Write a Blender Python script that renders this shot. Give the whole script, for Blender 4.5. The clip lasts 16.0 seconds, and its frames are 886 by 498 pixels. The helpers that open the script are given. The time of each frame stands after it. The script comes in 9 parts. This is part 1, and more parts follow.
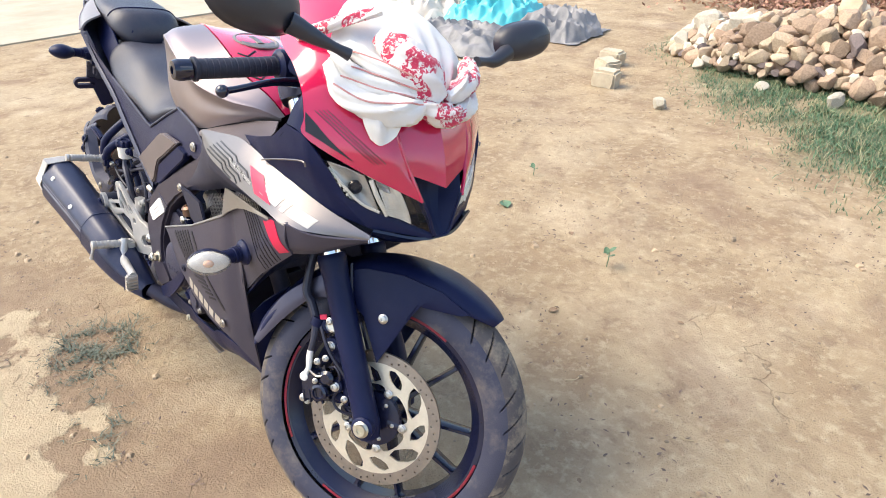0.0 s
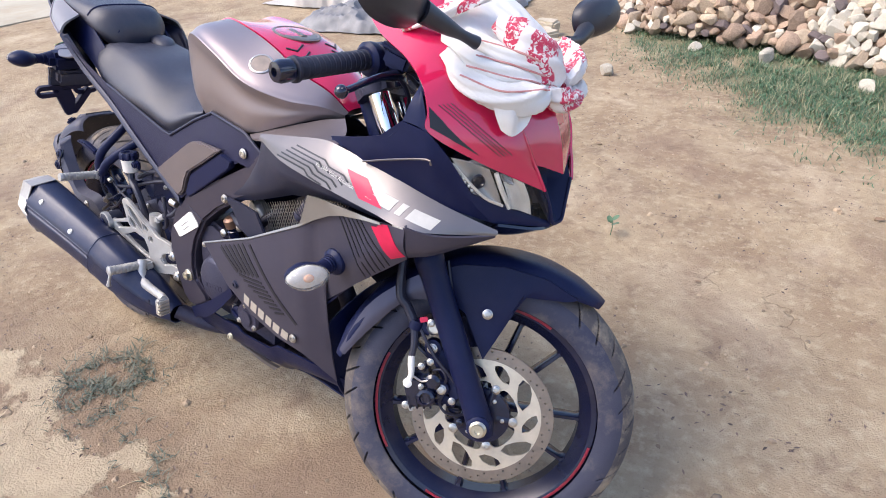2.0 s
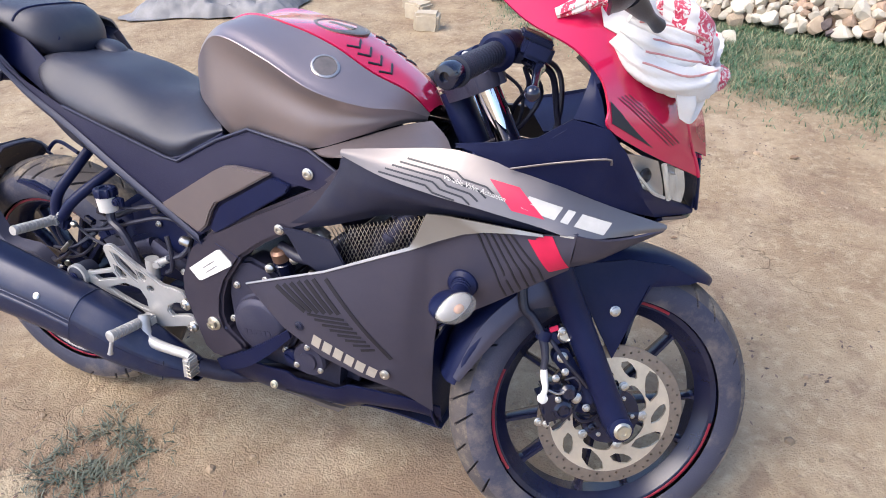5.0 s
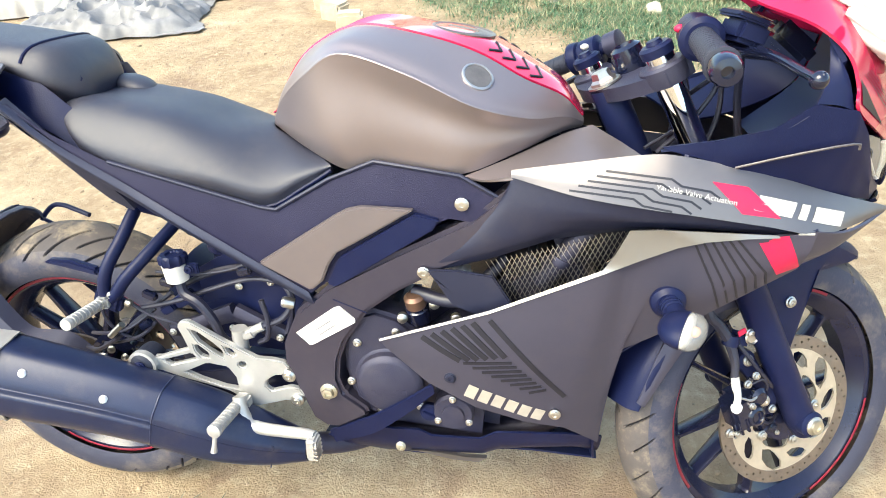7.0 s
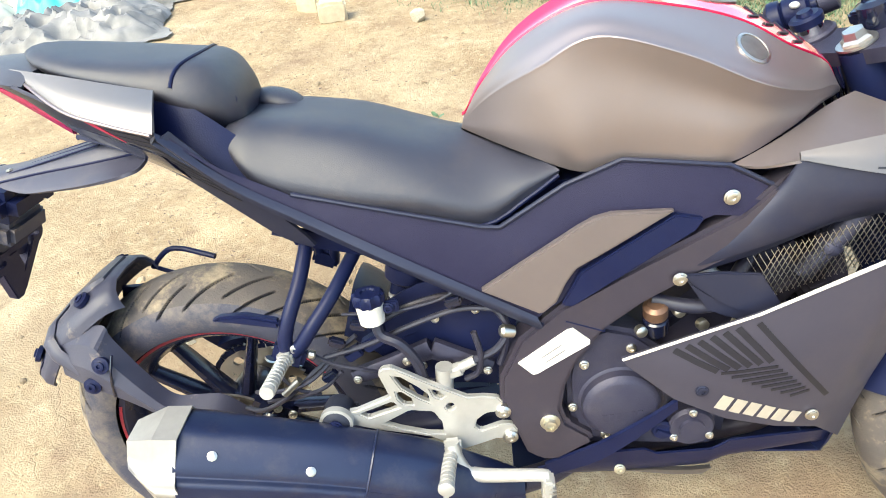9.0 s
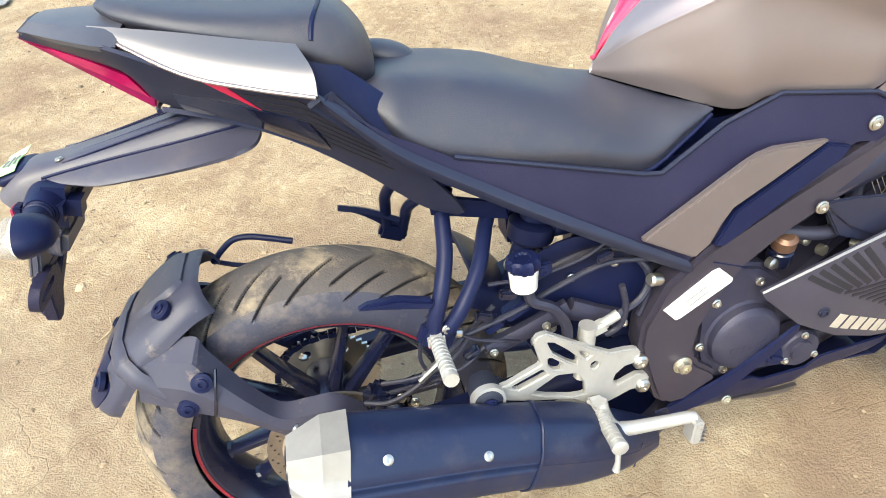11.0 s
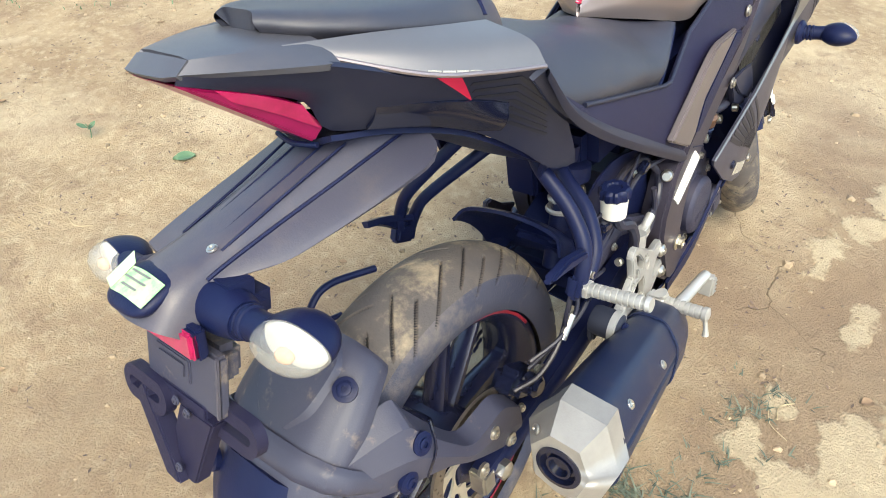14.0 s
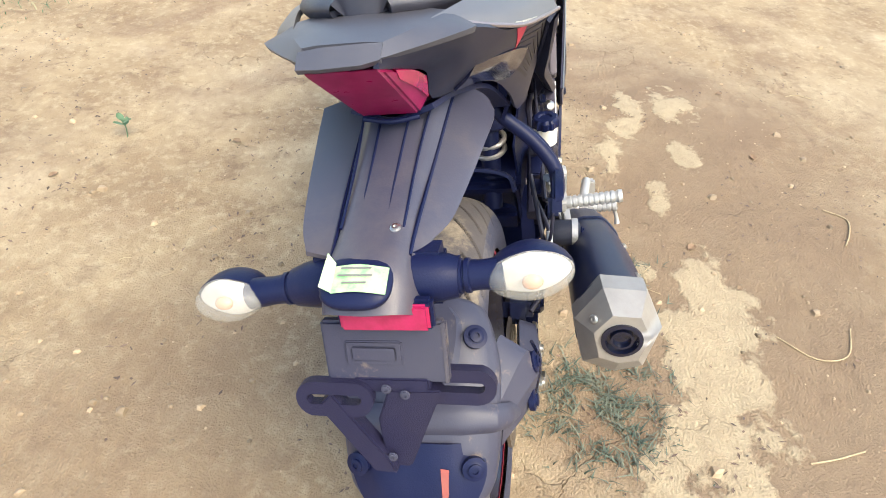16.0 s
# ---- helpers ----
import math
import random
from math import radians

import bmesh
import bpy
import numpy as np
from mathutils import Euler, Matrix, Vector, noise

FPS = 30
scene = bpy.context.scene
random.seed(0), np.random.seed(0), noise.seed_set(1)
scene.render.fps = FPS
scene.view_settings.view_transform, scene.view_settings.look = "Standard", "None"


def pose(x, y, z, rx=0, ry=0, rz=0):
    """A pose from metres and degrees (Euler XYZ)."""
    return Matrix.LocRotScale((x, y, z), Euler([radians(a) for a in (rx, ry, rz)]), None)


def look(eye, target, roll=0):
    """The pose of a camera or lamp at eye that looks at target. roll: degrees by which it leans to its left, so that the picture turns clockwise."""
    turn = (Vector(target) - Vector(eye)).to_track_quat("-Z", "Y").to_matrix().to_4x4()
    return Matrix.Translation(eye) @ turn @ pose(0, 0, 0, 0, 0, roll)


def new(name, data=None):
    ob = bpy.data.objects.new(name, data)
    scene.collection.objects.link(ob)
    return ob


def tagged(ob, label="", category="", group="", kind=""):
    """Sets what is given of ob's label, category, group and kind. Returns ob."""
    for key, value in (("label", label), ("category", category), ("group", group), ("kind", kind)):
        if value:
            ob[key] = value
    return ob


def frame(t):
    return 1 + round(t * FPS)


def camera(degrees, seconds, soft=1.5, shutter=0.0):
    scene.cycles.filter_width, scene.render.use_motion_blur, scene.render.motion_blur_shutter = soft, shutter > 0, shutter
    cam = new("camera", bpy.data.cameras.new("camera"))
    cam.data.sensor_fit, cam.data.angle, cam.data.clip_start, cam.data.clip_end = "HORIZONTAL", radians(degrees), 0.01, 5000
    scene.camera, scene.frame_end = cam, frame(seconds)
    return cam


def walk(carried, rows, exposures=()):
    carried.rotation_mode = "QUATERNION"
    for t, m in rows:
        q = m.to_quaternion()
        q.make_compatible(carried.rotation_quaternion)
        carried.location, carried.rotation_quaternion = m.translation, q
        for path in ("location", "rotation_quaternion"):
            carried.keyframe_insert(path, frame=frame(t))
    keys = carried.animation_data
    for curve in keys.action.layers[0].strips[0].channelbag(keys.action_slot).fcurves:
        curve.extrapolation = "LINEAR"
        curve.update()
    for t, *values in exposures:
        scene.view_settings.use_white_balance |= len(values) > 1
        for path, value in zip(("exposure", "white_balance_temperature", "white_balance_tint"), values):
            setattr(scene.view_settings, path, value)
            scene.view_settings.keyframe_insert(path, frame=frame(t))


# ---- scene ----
from mathutils.bvhtree import BVHTree

# camera and its walk
cam = camera(69.0, 16.0, 0.95)
METRES = 3.354
BASE = pose(2.2046, -0.5087, 1.248, -29.365, 2.033, 47.861)
ROWS = [
    (0.0, 0.0, 0.0, 0.0, 0.0, 0.0, -0.0),
    (0.5, -0.0255, 0.0019, 0.0023, -2.28, -0.68, 0.73),
    (1.0, -0.0598, 0.0031, 0.0063, -5.59, -1.32, 2.55),
    (1.5, -0.0871, 0.0073, 0.0075, -6.8, -2.93, 5.38),
    (2.0, -0.1044, 0.0189, 0.013, -7.94, -2.3, 5.87),
    (2.5, -0.1267, 0.0371, 0.0245, -10.41, -2.44, 9.96),
    (3.0, -0.1475, 0.0496, 0.0322, -15.31, -4.27, 12.72),
    (5.5, -0.2611, 0.114, 0.0661, -25.02, -7.34, 15.77),
    (6.0, -0.2872, 0.1435, 0.0749, -27.59, -7.93, 19.18),
    (6.5, -0.3015, 0.1651, 0.0843, -30.45, -10.19, 18.47),
    (7.0, -0.3231, 0.1906, 0.1029, -34.42, -10.86, 20.52),
    (7.5, -0.3545, 0.2201, 0.1192, -37.73, -13.49, 23.06),
    (8.0, -0.3731, 0.2376, 0.1256, -37.17, -14.09, 22.47),
    (8.5, -0.38, 0.2673, 0.1397, -38.5, -13.78, 24.19),
    (9.0, -0.3878, 0.2944, 0.1577, -40.93, -14.98, 26.28),
    (9.5, -0.3972, 0.3117, 0.1665, -41.65, -17.13, 25.22),
    (12.0, -0.4783, 0.4515, 0.2372, -70.25, -30.74, 27.61),
    (12.5, -0.4846, 0.4749, 0.2529, -75.24, -32.99, 26.63),
    (13.0, -0.4912, 0.5092, 0.2722, -85.53, -39.13, 27.92),
    (13.5, -0.4915, 0.5335, 0.2812, -93.71, -42.2, 26.14),
    (14.0, -0.4803, 0.5639, 0.2902, -101.47, -46.41, 27.55),
    (14.5, -0.4668, 0.5938, 0.2974, -111.52, -54.08, 26.54),
    (15.0, -0.4619, 0.6172, 0.3059, -115.9, -57.54, 24.34),
    (15.5, -0.4599, 0.6456, 0.3309, -129.78, -60.46, 23.86),
    (16.0, -0.4551, 0.6686, 0.3449, -133.92, -59.76, 20.3),
]
EXPOSURES = [(0.0, 1.69, 6600, 8), (0.5, 1.53, 6420, 11), (1.0, 1.45, 6310, 13), (1.5, 1.37, 6170, 14), (2.0, 1.415, 6100, 15), (2.5, 1.26, 6030, 16), (3.0, 1.28, 5960, 17), (5.5, 1.51, 6160, 12), (6.0, 1.96, 6510, 5.5), (6.5, 2.16, 6600, 3), (7.0, 2.15, 6630, 0.5), (9.0, 2.1, 6750, -2), (9.5, 2.21, 6890, -3.5), (12.0, 1.82, 6470, 1.5), (14.5, 1.76, 6670, -1), (16.0, 1.83, 6760, 4)]
walk(cam, [(t, BASE @ pose(METRES * x, METRES * y, METRES * z, 90 + pitch, roll, yaw)) for t, x, y, z, yaw, pitch, roll in ROWS], EXPOSURES)

# world and sun
SUN_ELEV, SUN_AZ = radians(54), radians(226)   # height and heading (from +x towards +y) of the place that the sun shines from
world = bpy.data.worlds.new("sky")
scene.world = world
world.use_nodes = True
wn = world.node_tree
sky = wn.nodes.new("ShaderNodeTexSky")
sky.sky_type, sky.sun_disc = "NISHITA", False
sky.sun_elevation, sky.sun_rotation = SUN_ELEV, radians(90) - SUN_AZ
sky.dust_density, sky.air_density, sky.ozone_density = 2.5, 1.0, 1.0
wn.links.new(sky.outputs[0], wn.nodes["Background"].inputs[0])
wn.nodes["Background"].inputs[1].default_value = 0.135
sun = new("sun", bpy.data.lights.new("sun", "SUN"))
sun.data.energy, sun.data.angle, sun.data.color = 1.22, radians(38), (1.0, 0.88, 0.68)
sun_dir = Vector((math.cos(SUN_ELEV) * math.cos(SUN_AZ), math.cos(SUN_ELEV) * math.sin(SUN_AZ), math.sin(SUN_ELEV)))
sun.matrix_world = look(sun_dir * 20, (0, 0, 0))

# ---- materials ----
def mat(name, c1, c2=None, rough=0.5, metal=0.0, scale=12.0, bump=0.0, bscale=300.0, coat=0.0, dust=0.0, dscale=9.0, rvar=0.08, spec=0.5, dustcol=(0.42, 0.32, 0.21), vary=0.0, dlo=0.5, dhi=0.78):
    m = bpy.data.materials.new(name)
    m.use_nodes = True
    nt = m.node_tree
    N, L = nt.nodes, nt.links
    b = N["Principled BSDF"]
    co = N.new("ShaderNodeTexCoord")
    big = N.new("ShaderNodeTexNoise")
    big.inputs["Scale"].default_value, big.inputs["Detail"].default_value, big.inputs["Roughness"].default_value = scale, 7, 0.62
    L.new(co.outputs["Object"], big.inputs["Vector"])
    mix = N.new("ShaderNodeMix")
    mix.data_type = "RGBA"
    c2 = c2 or tuple(0.75 * v for v in c1)
    mix.inputs["A"].default_value, mix.inputs["B"].default_value = (*c1, 1), (*c2, 1)
    ramp = N.new("ShaderNodeMapRange")
    ramp.inputs["From Min"].default_value, ramp.inputs["From Max"].default_value = 0.35, 0.68
    L.new(big.outputs["Fac"], ramp.inputs["Value"])
    L.new(ramp.outputs["Result"], mix.inputs["Factor"])
    colour = mix.outputs["Result"]
    if vary:
        info = N.new("ShaderNodeObjectInfo")
        hsv = N.new("ShaderNodeHueSaturation")
        mr = N.new("ShaderNodeMapRange")
        mr.inputs["To Min"].default_value, mr.inputs["To Max"].default_value = 1 - vary, 1 + vary
        L.new(info.outputs["Random"], mr.inputs["Value"])
        L.new(mr.outputs["Result"], hsv.inputs["Value"])
        L.new(colour, hsv.inputs["Color"])
        colour = hsv.outputs["Color"]
    if dust:
        dn = N.new("ShaderNodeTexNoise")
        dn.inputs["Scale"].default_value, dn.inputs["Detail"].default_value, dn.inputs["Roughness"].default_value = dscale, 10, 0.72
        L.new(co.outputs["Object"], dn.inputs["Vector"])
        dr = N.new("ShaderNodeMapRange")
        dr.inputs["From Min"].default_value, dr.inputs["From Max"].default_value = dlo, dhi
        dr.inputs["To Max"].default_value = dust
        L.new(dn.outputs["Fac"], dr.inputs["Value"])
        dm = N.new("ShaderNodeMix")
        dm.data_type = "RGBA"
        dm.inputs["B"].default_value = (*dustcol, 1)
        L.new(colour, dm.inputs["A"])
        L.new(dr.outputs["Result"], dm.inputs["Factor"])
        colour = dm.outputs["Result"]
    L.new(colour, b.inputs["Base Color"])
    rr = N.new("ShaderNodeMapRange")
    rr.inputs["To Min"].default_value, rr.inputs["To Max"].default_value = max(0.02, rough - rvar), min(1, rough + rvar)
    L.new(big.outputs["Fac"], rr.inputs["Value"])
    L.new(rr.outputs["Result"], b.inputs["Roughness"])
    b.inputs["Metallic"].default_value = metal
    b.inputs["Coat Weight"].default_value, b.inputs["Coat Roughness"].default_value = coat, 0.06
    b.inputs["Specular IOR Level"].default_value = spec
    if bump:
        fine = N.new("ShaderNodeTexNoise")
        fine.inputs["Scale"].default_value, fine.inputs["Detail"].default_value = bscale, 4
        L.new(co.outputs["Object"], fine.inputs["Vector"])
        bp = N.new("ShaderNodeBump")
        bp.inputs["Strength"].default_value, bp.inputs["Distance"].default_value = bump, 0.002
        L.new(fine.outputs["Fac"], bp.inputs["Height"])
        L.new(bp.outputs["Normal"], b.inputs["Normal"])
    return m


def clear_mat(name, colour=(1, 1, 1), rough=0.03, mixed=0.75, body=0.06):
    """Thin clear or tinted plastic: mostly see-through, with gloss."""
    m = bpy.data.materials.new(name)
    m.use_nodes = True
    N, L = m.node_tree.nodes, m.node_tree.links
    b = N["Principled BSDF"]
    b.inputs["Base Color"].default_value, b.inputs["Roughness"].default_value = (*[body * v for v in colour], 1), rough
    tr = N.new("ShaderNodeBsdfTransparent")
    tr.inputs["Color"].default_value = (*colour, 1)
    ms = N.new("ShaderNodeMixShader")
    ms.inputs[0].default_value = mixed
    L.new(b.outputs[0], ms.inputs[1])
    L.new(tr.outputs[0], ms.inputs[2])
    L.new(ms.outputs[0], N["Material Output"].inputs["Surface"])
    return m


GREY = mat("satin_grey_paint", (0.078, 0.074, 0.108), (0.062, 0.060, 0.090), 0.40, 0.5, 3, 0.05, 900, dust=0.03, dscale=14)
INLAY = mat("bronze_grey_inlay", (0.190, 0.158, 0.158), (0.160, 0.135, 0.137), 0.40, 0.5, 4, 0.06, 900, dust=0.04)
TAILPAINT = mat("satin_tail_paint", (0.255, 0.238, 0.238), (0.222, 0.208, 0.210), 0.46, 0.8, 4, 0.05, 900, dust=0.03)
SILVER = mat("satin_silver_paint", (0.200, 0.183, 0.182), (0.172, 0.158, 0.158), 0.40, 0.85, 4, 0.05, 900, dust=0.04)
TANKPAINT = mat("satin_tank_paint", (0.315, 0.265, 0.270), (0.280, 0.238, 0.242), 0.37, 0.72, 3, 0.04, 900)
DARKGREY = mat("dark_grey_panel", (0.019, 0.022, 0.047), (0.015, 0.017, 0.039), 0.42, 0.22, 5, 0.06, 700, dust=0.04)
SPAR = mat("frame_paint", (0.066, 0.058, 0.082), (0.054, 0.048, 0.072), 0.38, 0.55, 6, 0.08, 600, dust=0.05)
BLACK = mat("matt_black_plastic", (0.005, 0.008, 0.038), (0.008, 0.012, 0.046), 0.42, 0, 14, 0.15, 500, dust=0.02, spec=0.20)
TEXBLACK = mat("grained_black_plastic", (0.013, 0.012, 0.036), (0.018, 0.017, 0.044), 0.50, 0, 10, 0.45, 900, dust=0.03, spec=0.22)
FENDER = mat("worn_grey_plastic", (0.040, 0.040, 0.068), (0.056, 0.055, 0.080), 0.44, 0, 7, 0.10, 500, dust=0.16, dscale=5)
GLOSSBLACK = mat("gloss_black", (0.005, 0.007, 0.022), (0.008, 0.010, 0.028), 0.16, 0, 8, coat=0.3)
RED = mat("gloss_red_paint", (0.54, 0.014, 0.072), (0.47, 0.011, 0.060), 0.10, 0.0, 4, coat=0.8, rvar=0.04)
REDDECAL = mat("red_decal", (0.58, 0.012, 0.065), (0.50, 0.010, 0.055), 0.4, 0, 30)
RIMTAPE = mat("faded_red_tape", (0.44, 0.030, 0.065), (0.36, 0.035, 0.055), 0.4, 0, 22, dust=0.25)
SCUFF = mat("dull_red_scuff", (0.34, 0.075, 0.060), (0.26, 0.07, 0.06), 0.6, 0, 60, dust=0.3)
WHITEDECAL = mat("pale_decal", (0.52, 0.50, 0.46), (0.43, 0.42, 0.39), 0.45, 0, 40)
DARKDECAL = mat("dark_decal", (0.009, 0.009, 0.016), (0.014, 0.014, 0.022), 0.45, 0, 40)
GREYDECAL = mat("grey_decal", (0.22, 0.21, 0.21), (0.18, 0.17, 0.17), 0.45, 0, 40)
SEAT = mat("black_vinyl", (0.022, 0.024, 0.041), (0.030, 0.031, 0.047), 0.47, 0, 5, 0.25, 1100, dust=0.08, dscale=6, spec=0.6)
RUBBER = mat("tyre_rubber", (0.034, 0.036, 0.062), (0.050, 0.050, 0.072), 0.62, 0, 9, 0.4, 350, dust=0.40, dscale=8, spec=0.35, dustcol=(0.36, 0.29, 0.20), dlo=0.50, dhi=0.72)
TREAD = mat("dusty_tread", (0.072, 0.064, 0.066), (0.110, 0.094, 0.084), 0.75, 0, 14, 0.5, 300, dust=0.70, dscale=7, spec=0.25, dustcol=(0.40, 0.32, 0.22), dlo=0.48, dhi=0.64)
# nearly dust-free rubber, darkened to put in the shade deep in tyre grooves
GROOVESHADE = mat("shaded_groove_rubber", (0.012, 0.013, 0.022), (0.020, 0.020, 0.028), 0.7, 0, 14, 0.3, 350, dust=0.06)
GRIP = mat("grip_rubber", (0.011, 0.014, 0.030), (0.016, 0.019, 0.036), 0.6, 0, 20, 0.3, 700, dust=0.04)
RIM = mat("black_wheel_paint", (0.006, 0.008, 0.028), (0.010, 0.012, 0.036), 0.24, 0.1, 10, dust=0.05)
ALU = mat("cast_aluminium", (0.52, 0.51, 0.49), (0.42, 0.41, 0.40), 0.36, 0.5, 16, 0.12, 400, dust=0.08)
STEEL = mat("brushed_steel", (0.62, 0.59, 0.54), (0.50, 0.47, 0.43), 0.30, 0.95, 22, 0.1, 600)
DISC = mat("brake_disc_steel", (0.72, 0.65, 0.54), (0.58, 0.52, 0.43), 0.36, 0.75, 30, 0.1, 800, dust=0.1)
WORN = mat("worn_brake_ring", (0.30, 0.25, 0.21), (0.22, 0.185, 0.16), 0.42, 0.85, 40, 0.1, 800)
CHROME = mat("chrome", (0.85, 0.85, 0.86), (0.80, 0.80, 0.82), 0.06, 1.0, 10, rvar=0.03)
MUFFLER = mat("muffler_black", (0.006, 0.011, 0.042), (0.010, 0.017, 0.052), 0.38, 0.1, 9, 0.12, 500, dust=0.08, dscale=16)
ENGINE = mat("dark_engine_casting", (0.026, 0.026, 0.054), (0.040, 0.039, 0.066), 0.5, 0.3, 20, 0.35, 500, dust=0.08)
SMOKED = mat("dark_mirror_shell", (0.02, 0.021, 0.03), (0.028, 0.029, 0.038), 0.42, 0, 10, 0.1, 700)
MIRROR = mat("mirror_glass", (0.9, 0.9, 0.92), (0.88, 0.88, 0.9), 0.02, 1.0, 5, rvar=0.01)
CLEAR = clear_mat("clear_lens", (0.97, 0.96, 0.93), 0.04, 0.90)
LENS = clear_mat("signal_lens", (0.98, 0.96, 0.92), 0.07, 0.62, 0.42)
HUGGER = mat("scuffed_black_plastic", (0.032, 0.033, 0.062), (0.048, 0.048, 0.074), 0.50, 0, 7, 0.12, 500, dust=0.35, dscale=26, dlo=0.58, dhi=0.72)
AMBER = mat("amber_bulb", (0.72, 0.36, 0.22), (0.78, 0.52, 0.34), 0.2, 0, 60, coat=0.4)
TAILCAP = mat("grey_tail_cap", (0.105, 0.104, 0.125), (0.085, 0.085, 0.104), 0.45, 0.4, 6, 0.06, 700, dust=0.06)
SUNLITRED = mat("sunlit_red_lens", (0.44, 0.010, 0.095), (0.31, 0.006, 0.066), 0.14, 0, 60, coat=0.6)
REDLENS = mat("red_lamp_lens", (0.29, 0.007, 0.075), (0.20, 0.005, 0.052), 0.30, 0, 34, coat=0.1, spec=0.3)
REFLECTOR = mat("red_reflector", (0.40, 0.014, 0.090), (0.30, 0.009, 0.062), 0.2, 0, 90, coat=0.5)
BOWL = mat("grey_lamp_bowl", (0.62, 0.61, 0.60), (0.42, 0.41, 0.42), 0.24, 0.45, 16)
REFLECT = mat("lamp_reflector", (0.94, 0.93, 0.91), (0.72, 0.71, 0.68), 0.22, 0.20, 34)
WHITEPLASTIC = mat("milky_plastic", (0.75, 0.72, 0.66), (0.66, 0.62, 0.56), 0.4, 0, 18)
PAPER = mat("paper_label", (0.80, 0.78, 0.72), (0.70, 0.67, 0.60), 0.6, 0, 30)
GREENPAPER = mat("pale_green_label", (0.20, 0.56, 0.22), (0.62, 0.72, 0.42), 0.5, 0, 60)
BRASS = mat("zinc_bolt", (0.62, 0.58, 0.48), (0.5, 0.46, 0.36), 0.32, 0.9, 40)
COPPER = mat("brown_engine_part", (0.20, 0.11, 0.07), (0.14, 0.08, 0.055), 0.4, 0.5, 30)
WIRE = mat("black_cable", (0.014, 0.014, 0.030), (0.022, 0.022, 0.038), 0.45, 0, 30, dust=0.08)
SPRING = mat("grey_spring", (0.36, 0.34, 0.33), (0.28, 0.26, 0.26), 0.35, 0.3, 30)


# ---- mesh helpers ----
def catmull(p, n, linear=False):
    """Points along a smooth line through p, n steps a span."""
    p = np.asarray(p, float)
    if n <= 1:
        return p
    if linear or len(p) < 3:
        out = [p[i] + (p[i + 1] - p[i]) * (k / n) for i in range(len(p) - 1) for k in range(n)]
        return np.array(out + [p[-1]])
    q = np.concatenate([[2 * p[0] - p[1]], p, [2 * p[-1] - p[-2]]])
    out = []
    for i in range(1, len(q) - 2):
        a, b, c, d = q[i - 1], q[i], q[i + 1], q[i + 2]
        for k in range(n):
            t = k / n
            out.append(0.5 * (2 * b + (c - a) * t + (2 * a - 5 * b + 4 * c - d) * t * t + (3 * b - a - 3 * c + d) * t ** 3))
    return np.array(out + [p[-1]])


def grid_points(rows, nu, nv, linu=False, linv=False):
    a = np.array([catmull(r, nu, linu) for r in rows])
    return np.stack([catmull(a[:, i], nv, linv) for i in range(a.shape[1])], axis=1)


def sheet(rows, nu=4, nv=4, thick=0.004, linu=False, linv=False, out=None):
    """A shell through rows of points, with thickness; out: a point or way towards which its outer side looks."""
    g = grid_points(rows, nu, nv, linu, linv)
    h, w = g.shape[:2]
    du, dv = np.gradient(g, axis=1), np.gradient(g, axis=0)
    nrm = np.cross(du, dv)
    nrm /= np.linalg.norm(nrm, axis=2, keepdims=True) + 1e-12
    o = np.array(out if out is not None else (0, math.copysign(1, g[..., 1].mean()), 0.3))
    if (nrm * o).sum(2).mean() < 0:
        nrm = -nrm
        flip = True
    else:
        flip = False
    bm = bmesh.new()
    top = [[bm.verts.new(g[i, j]) for j in range(w)] for i in range(h)]
    bot = [[bm.verts.new(g[i, j] - nrm[i, j] * thick) for j in range(w)] for i in range(h)]
    def quad(*v):
        v = list(dict.fromkeys(v))
        if len(v) > 2:
            bm.faces.new(v if not flip else v[::-1])
    for i in range(h - 1):
        for j in range(w - 1):
            quad(top[i][j], top[i][j + 1], top[i + 1][j + 1], top[i + 1][j])
            quad(bot[i + 1][j], bot[i + 1][j + 1], bot[i][j + 1], bot[i][j])
    for j in range(w - 1):
        quad(top[0][j + 1], top[0][j], bot[0][j], bot[0][j + 1])
        quad(top[-1][j], top[-1][j + 1], bot[-1][j + 1], bot[-1][j])
    for i in range(h - 1):
        quad(top[i][0], top[i + 1][0], bot[i + 1][0], bot[i][0])
        quad(top[i + 1][-1], top[i][-1], bot[i][-1], bot[i + 1][-1])
    bmesh.ops.remove_doubles(bm, verts=bm.verts, dist=1e-6)
    return bm


def ring_frame(d):
    d = Vector(d).normalized()
    u = d.orthogonal().normalized()
    return u, d.cross(u)


def tube(pts, r, seg=10, sub=4, linear=False):
    """A round bar along a line; r: one radius, or one a point."""
    p = catmull(pts, sub, linear)
    rr = np.full(len(p), r) if np.isscalar(r) else catmull(np.array([[v] for v in r]), sub, linear)[:, 0]
    bm = bmesh.new()
    last, u = None, None
    for i, c in enumerate(p):
        d = Vector(p[min(i + 1, len(p) - 1)] - p[max(i - 1, 0)]).normalized()
        u = ring_frame(d)[0] if u is None else (u - d * u.dot(d)).normalized()
        w = d.cross(u)
        ring = [bm.verts.new(Vector(c) + (u * math.cos(a) + w * math.sin(a)) * rr[i]) for a in [2 * math.pi * k / seg for k in range(seg)]]
        if last:
            for k in range(seg):
                bm.faces.new((last[k], last[(k + 1) % seg], ring[(k + 1) % seg], ring[k]))
        else:
            bm.faces.new(ring[::-1])
        last = ring
    bm.faces.new(last)
    return bm


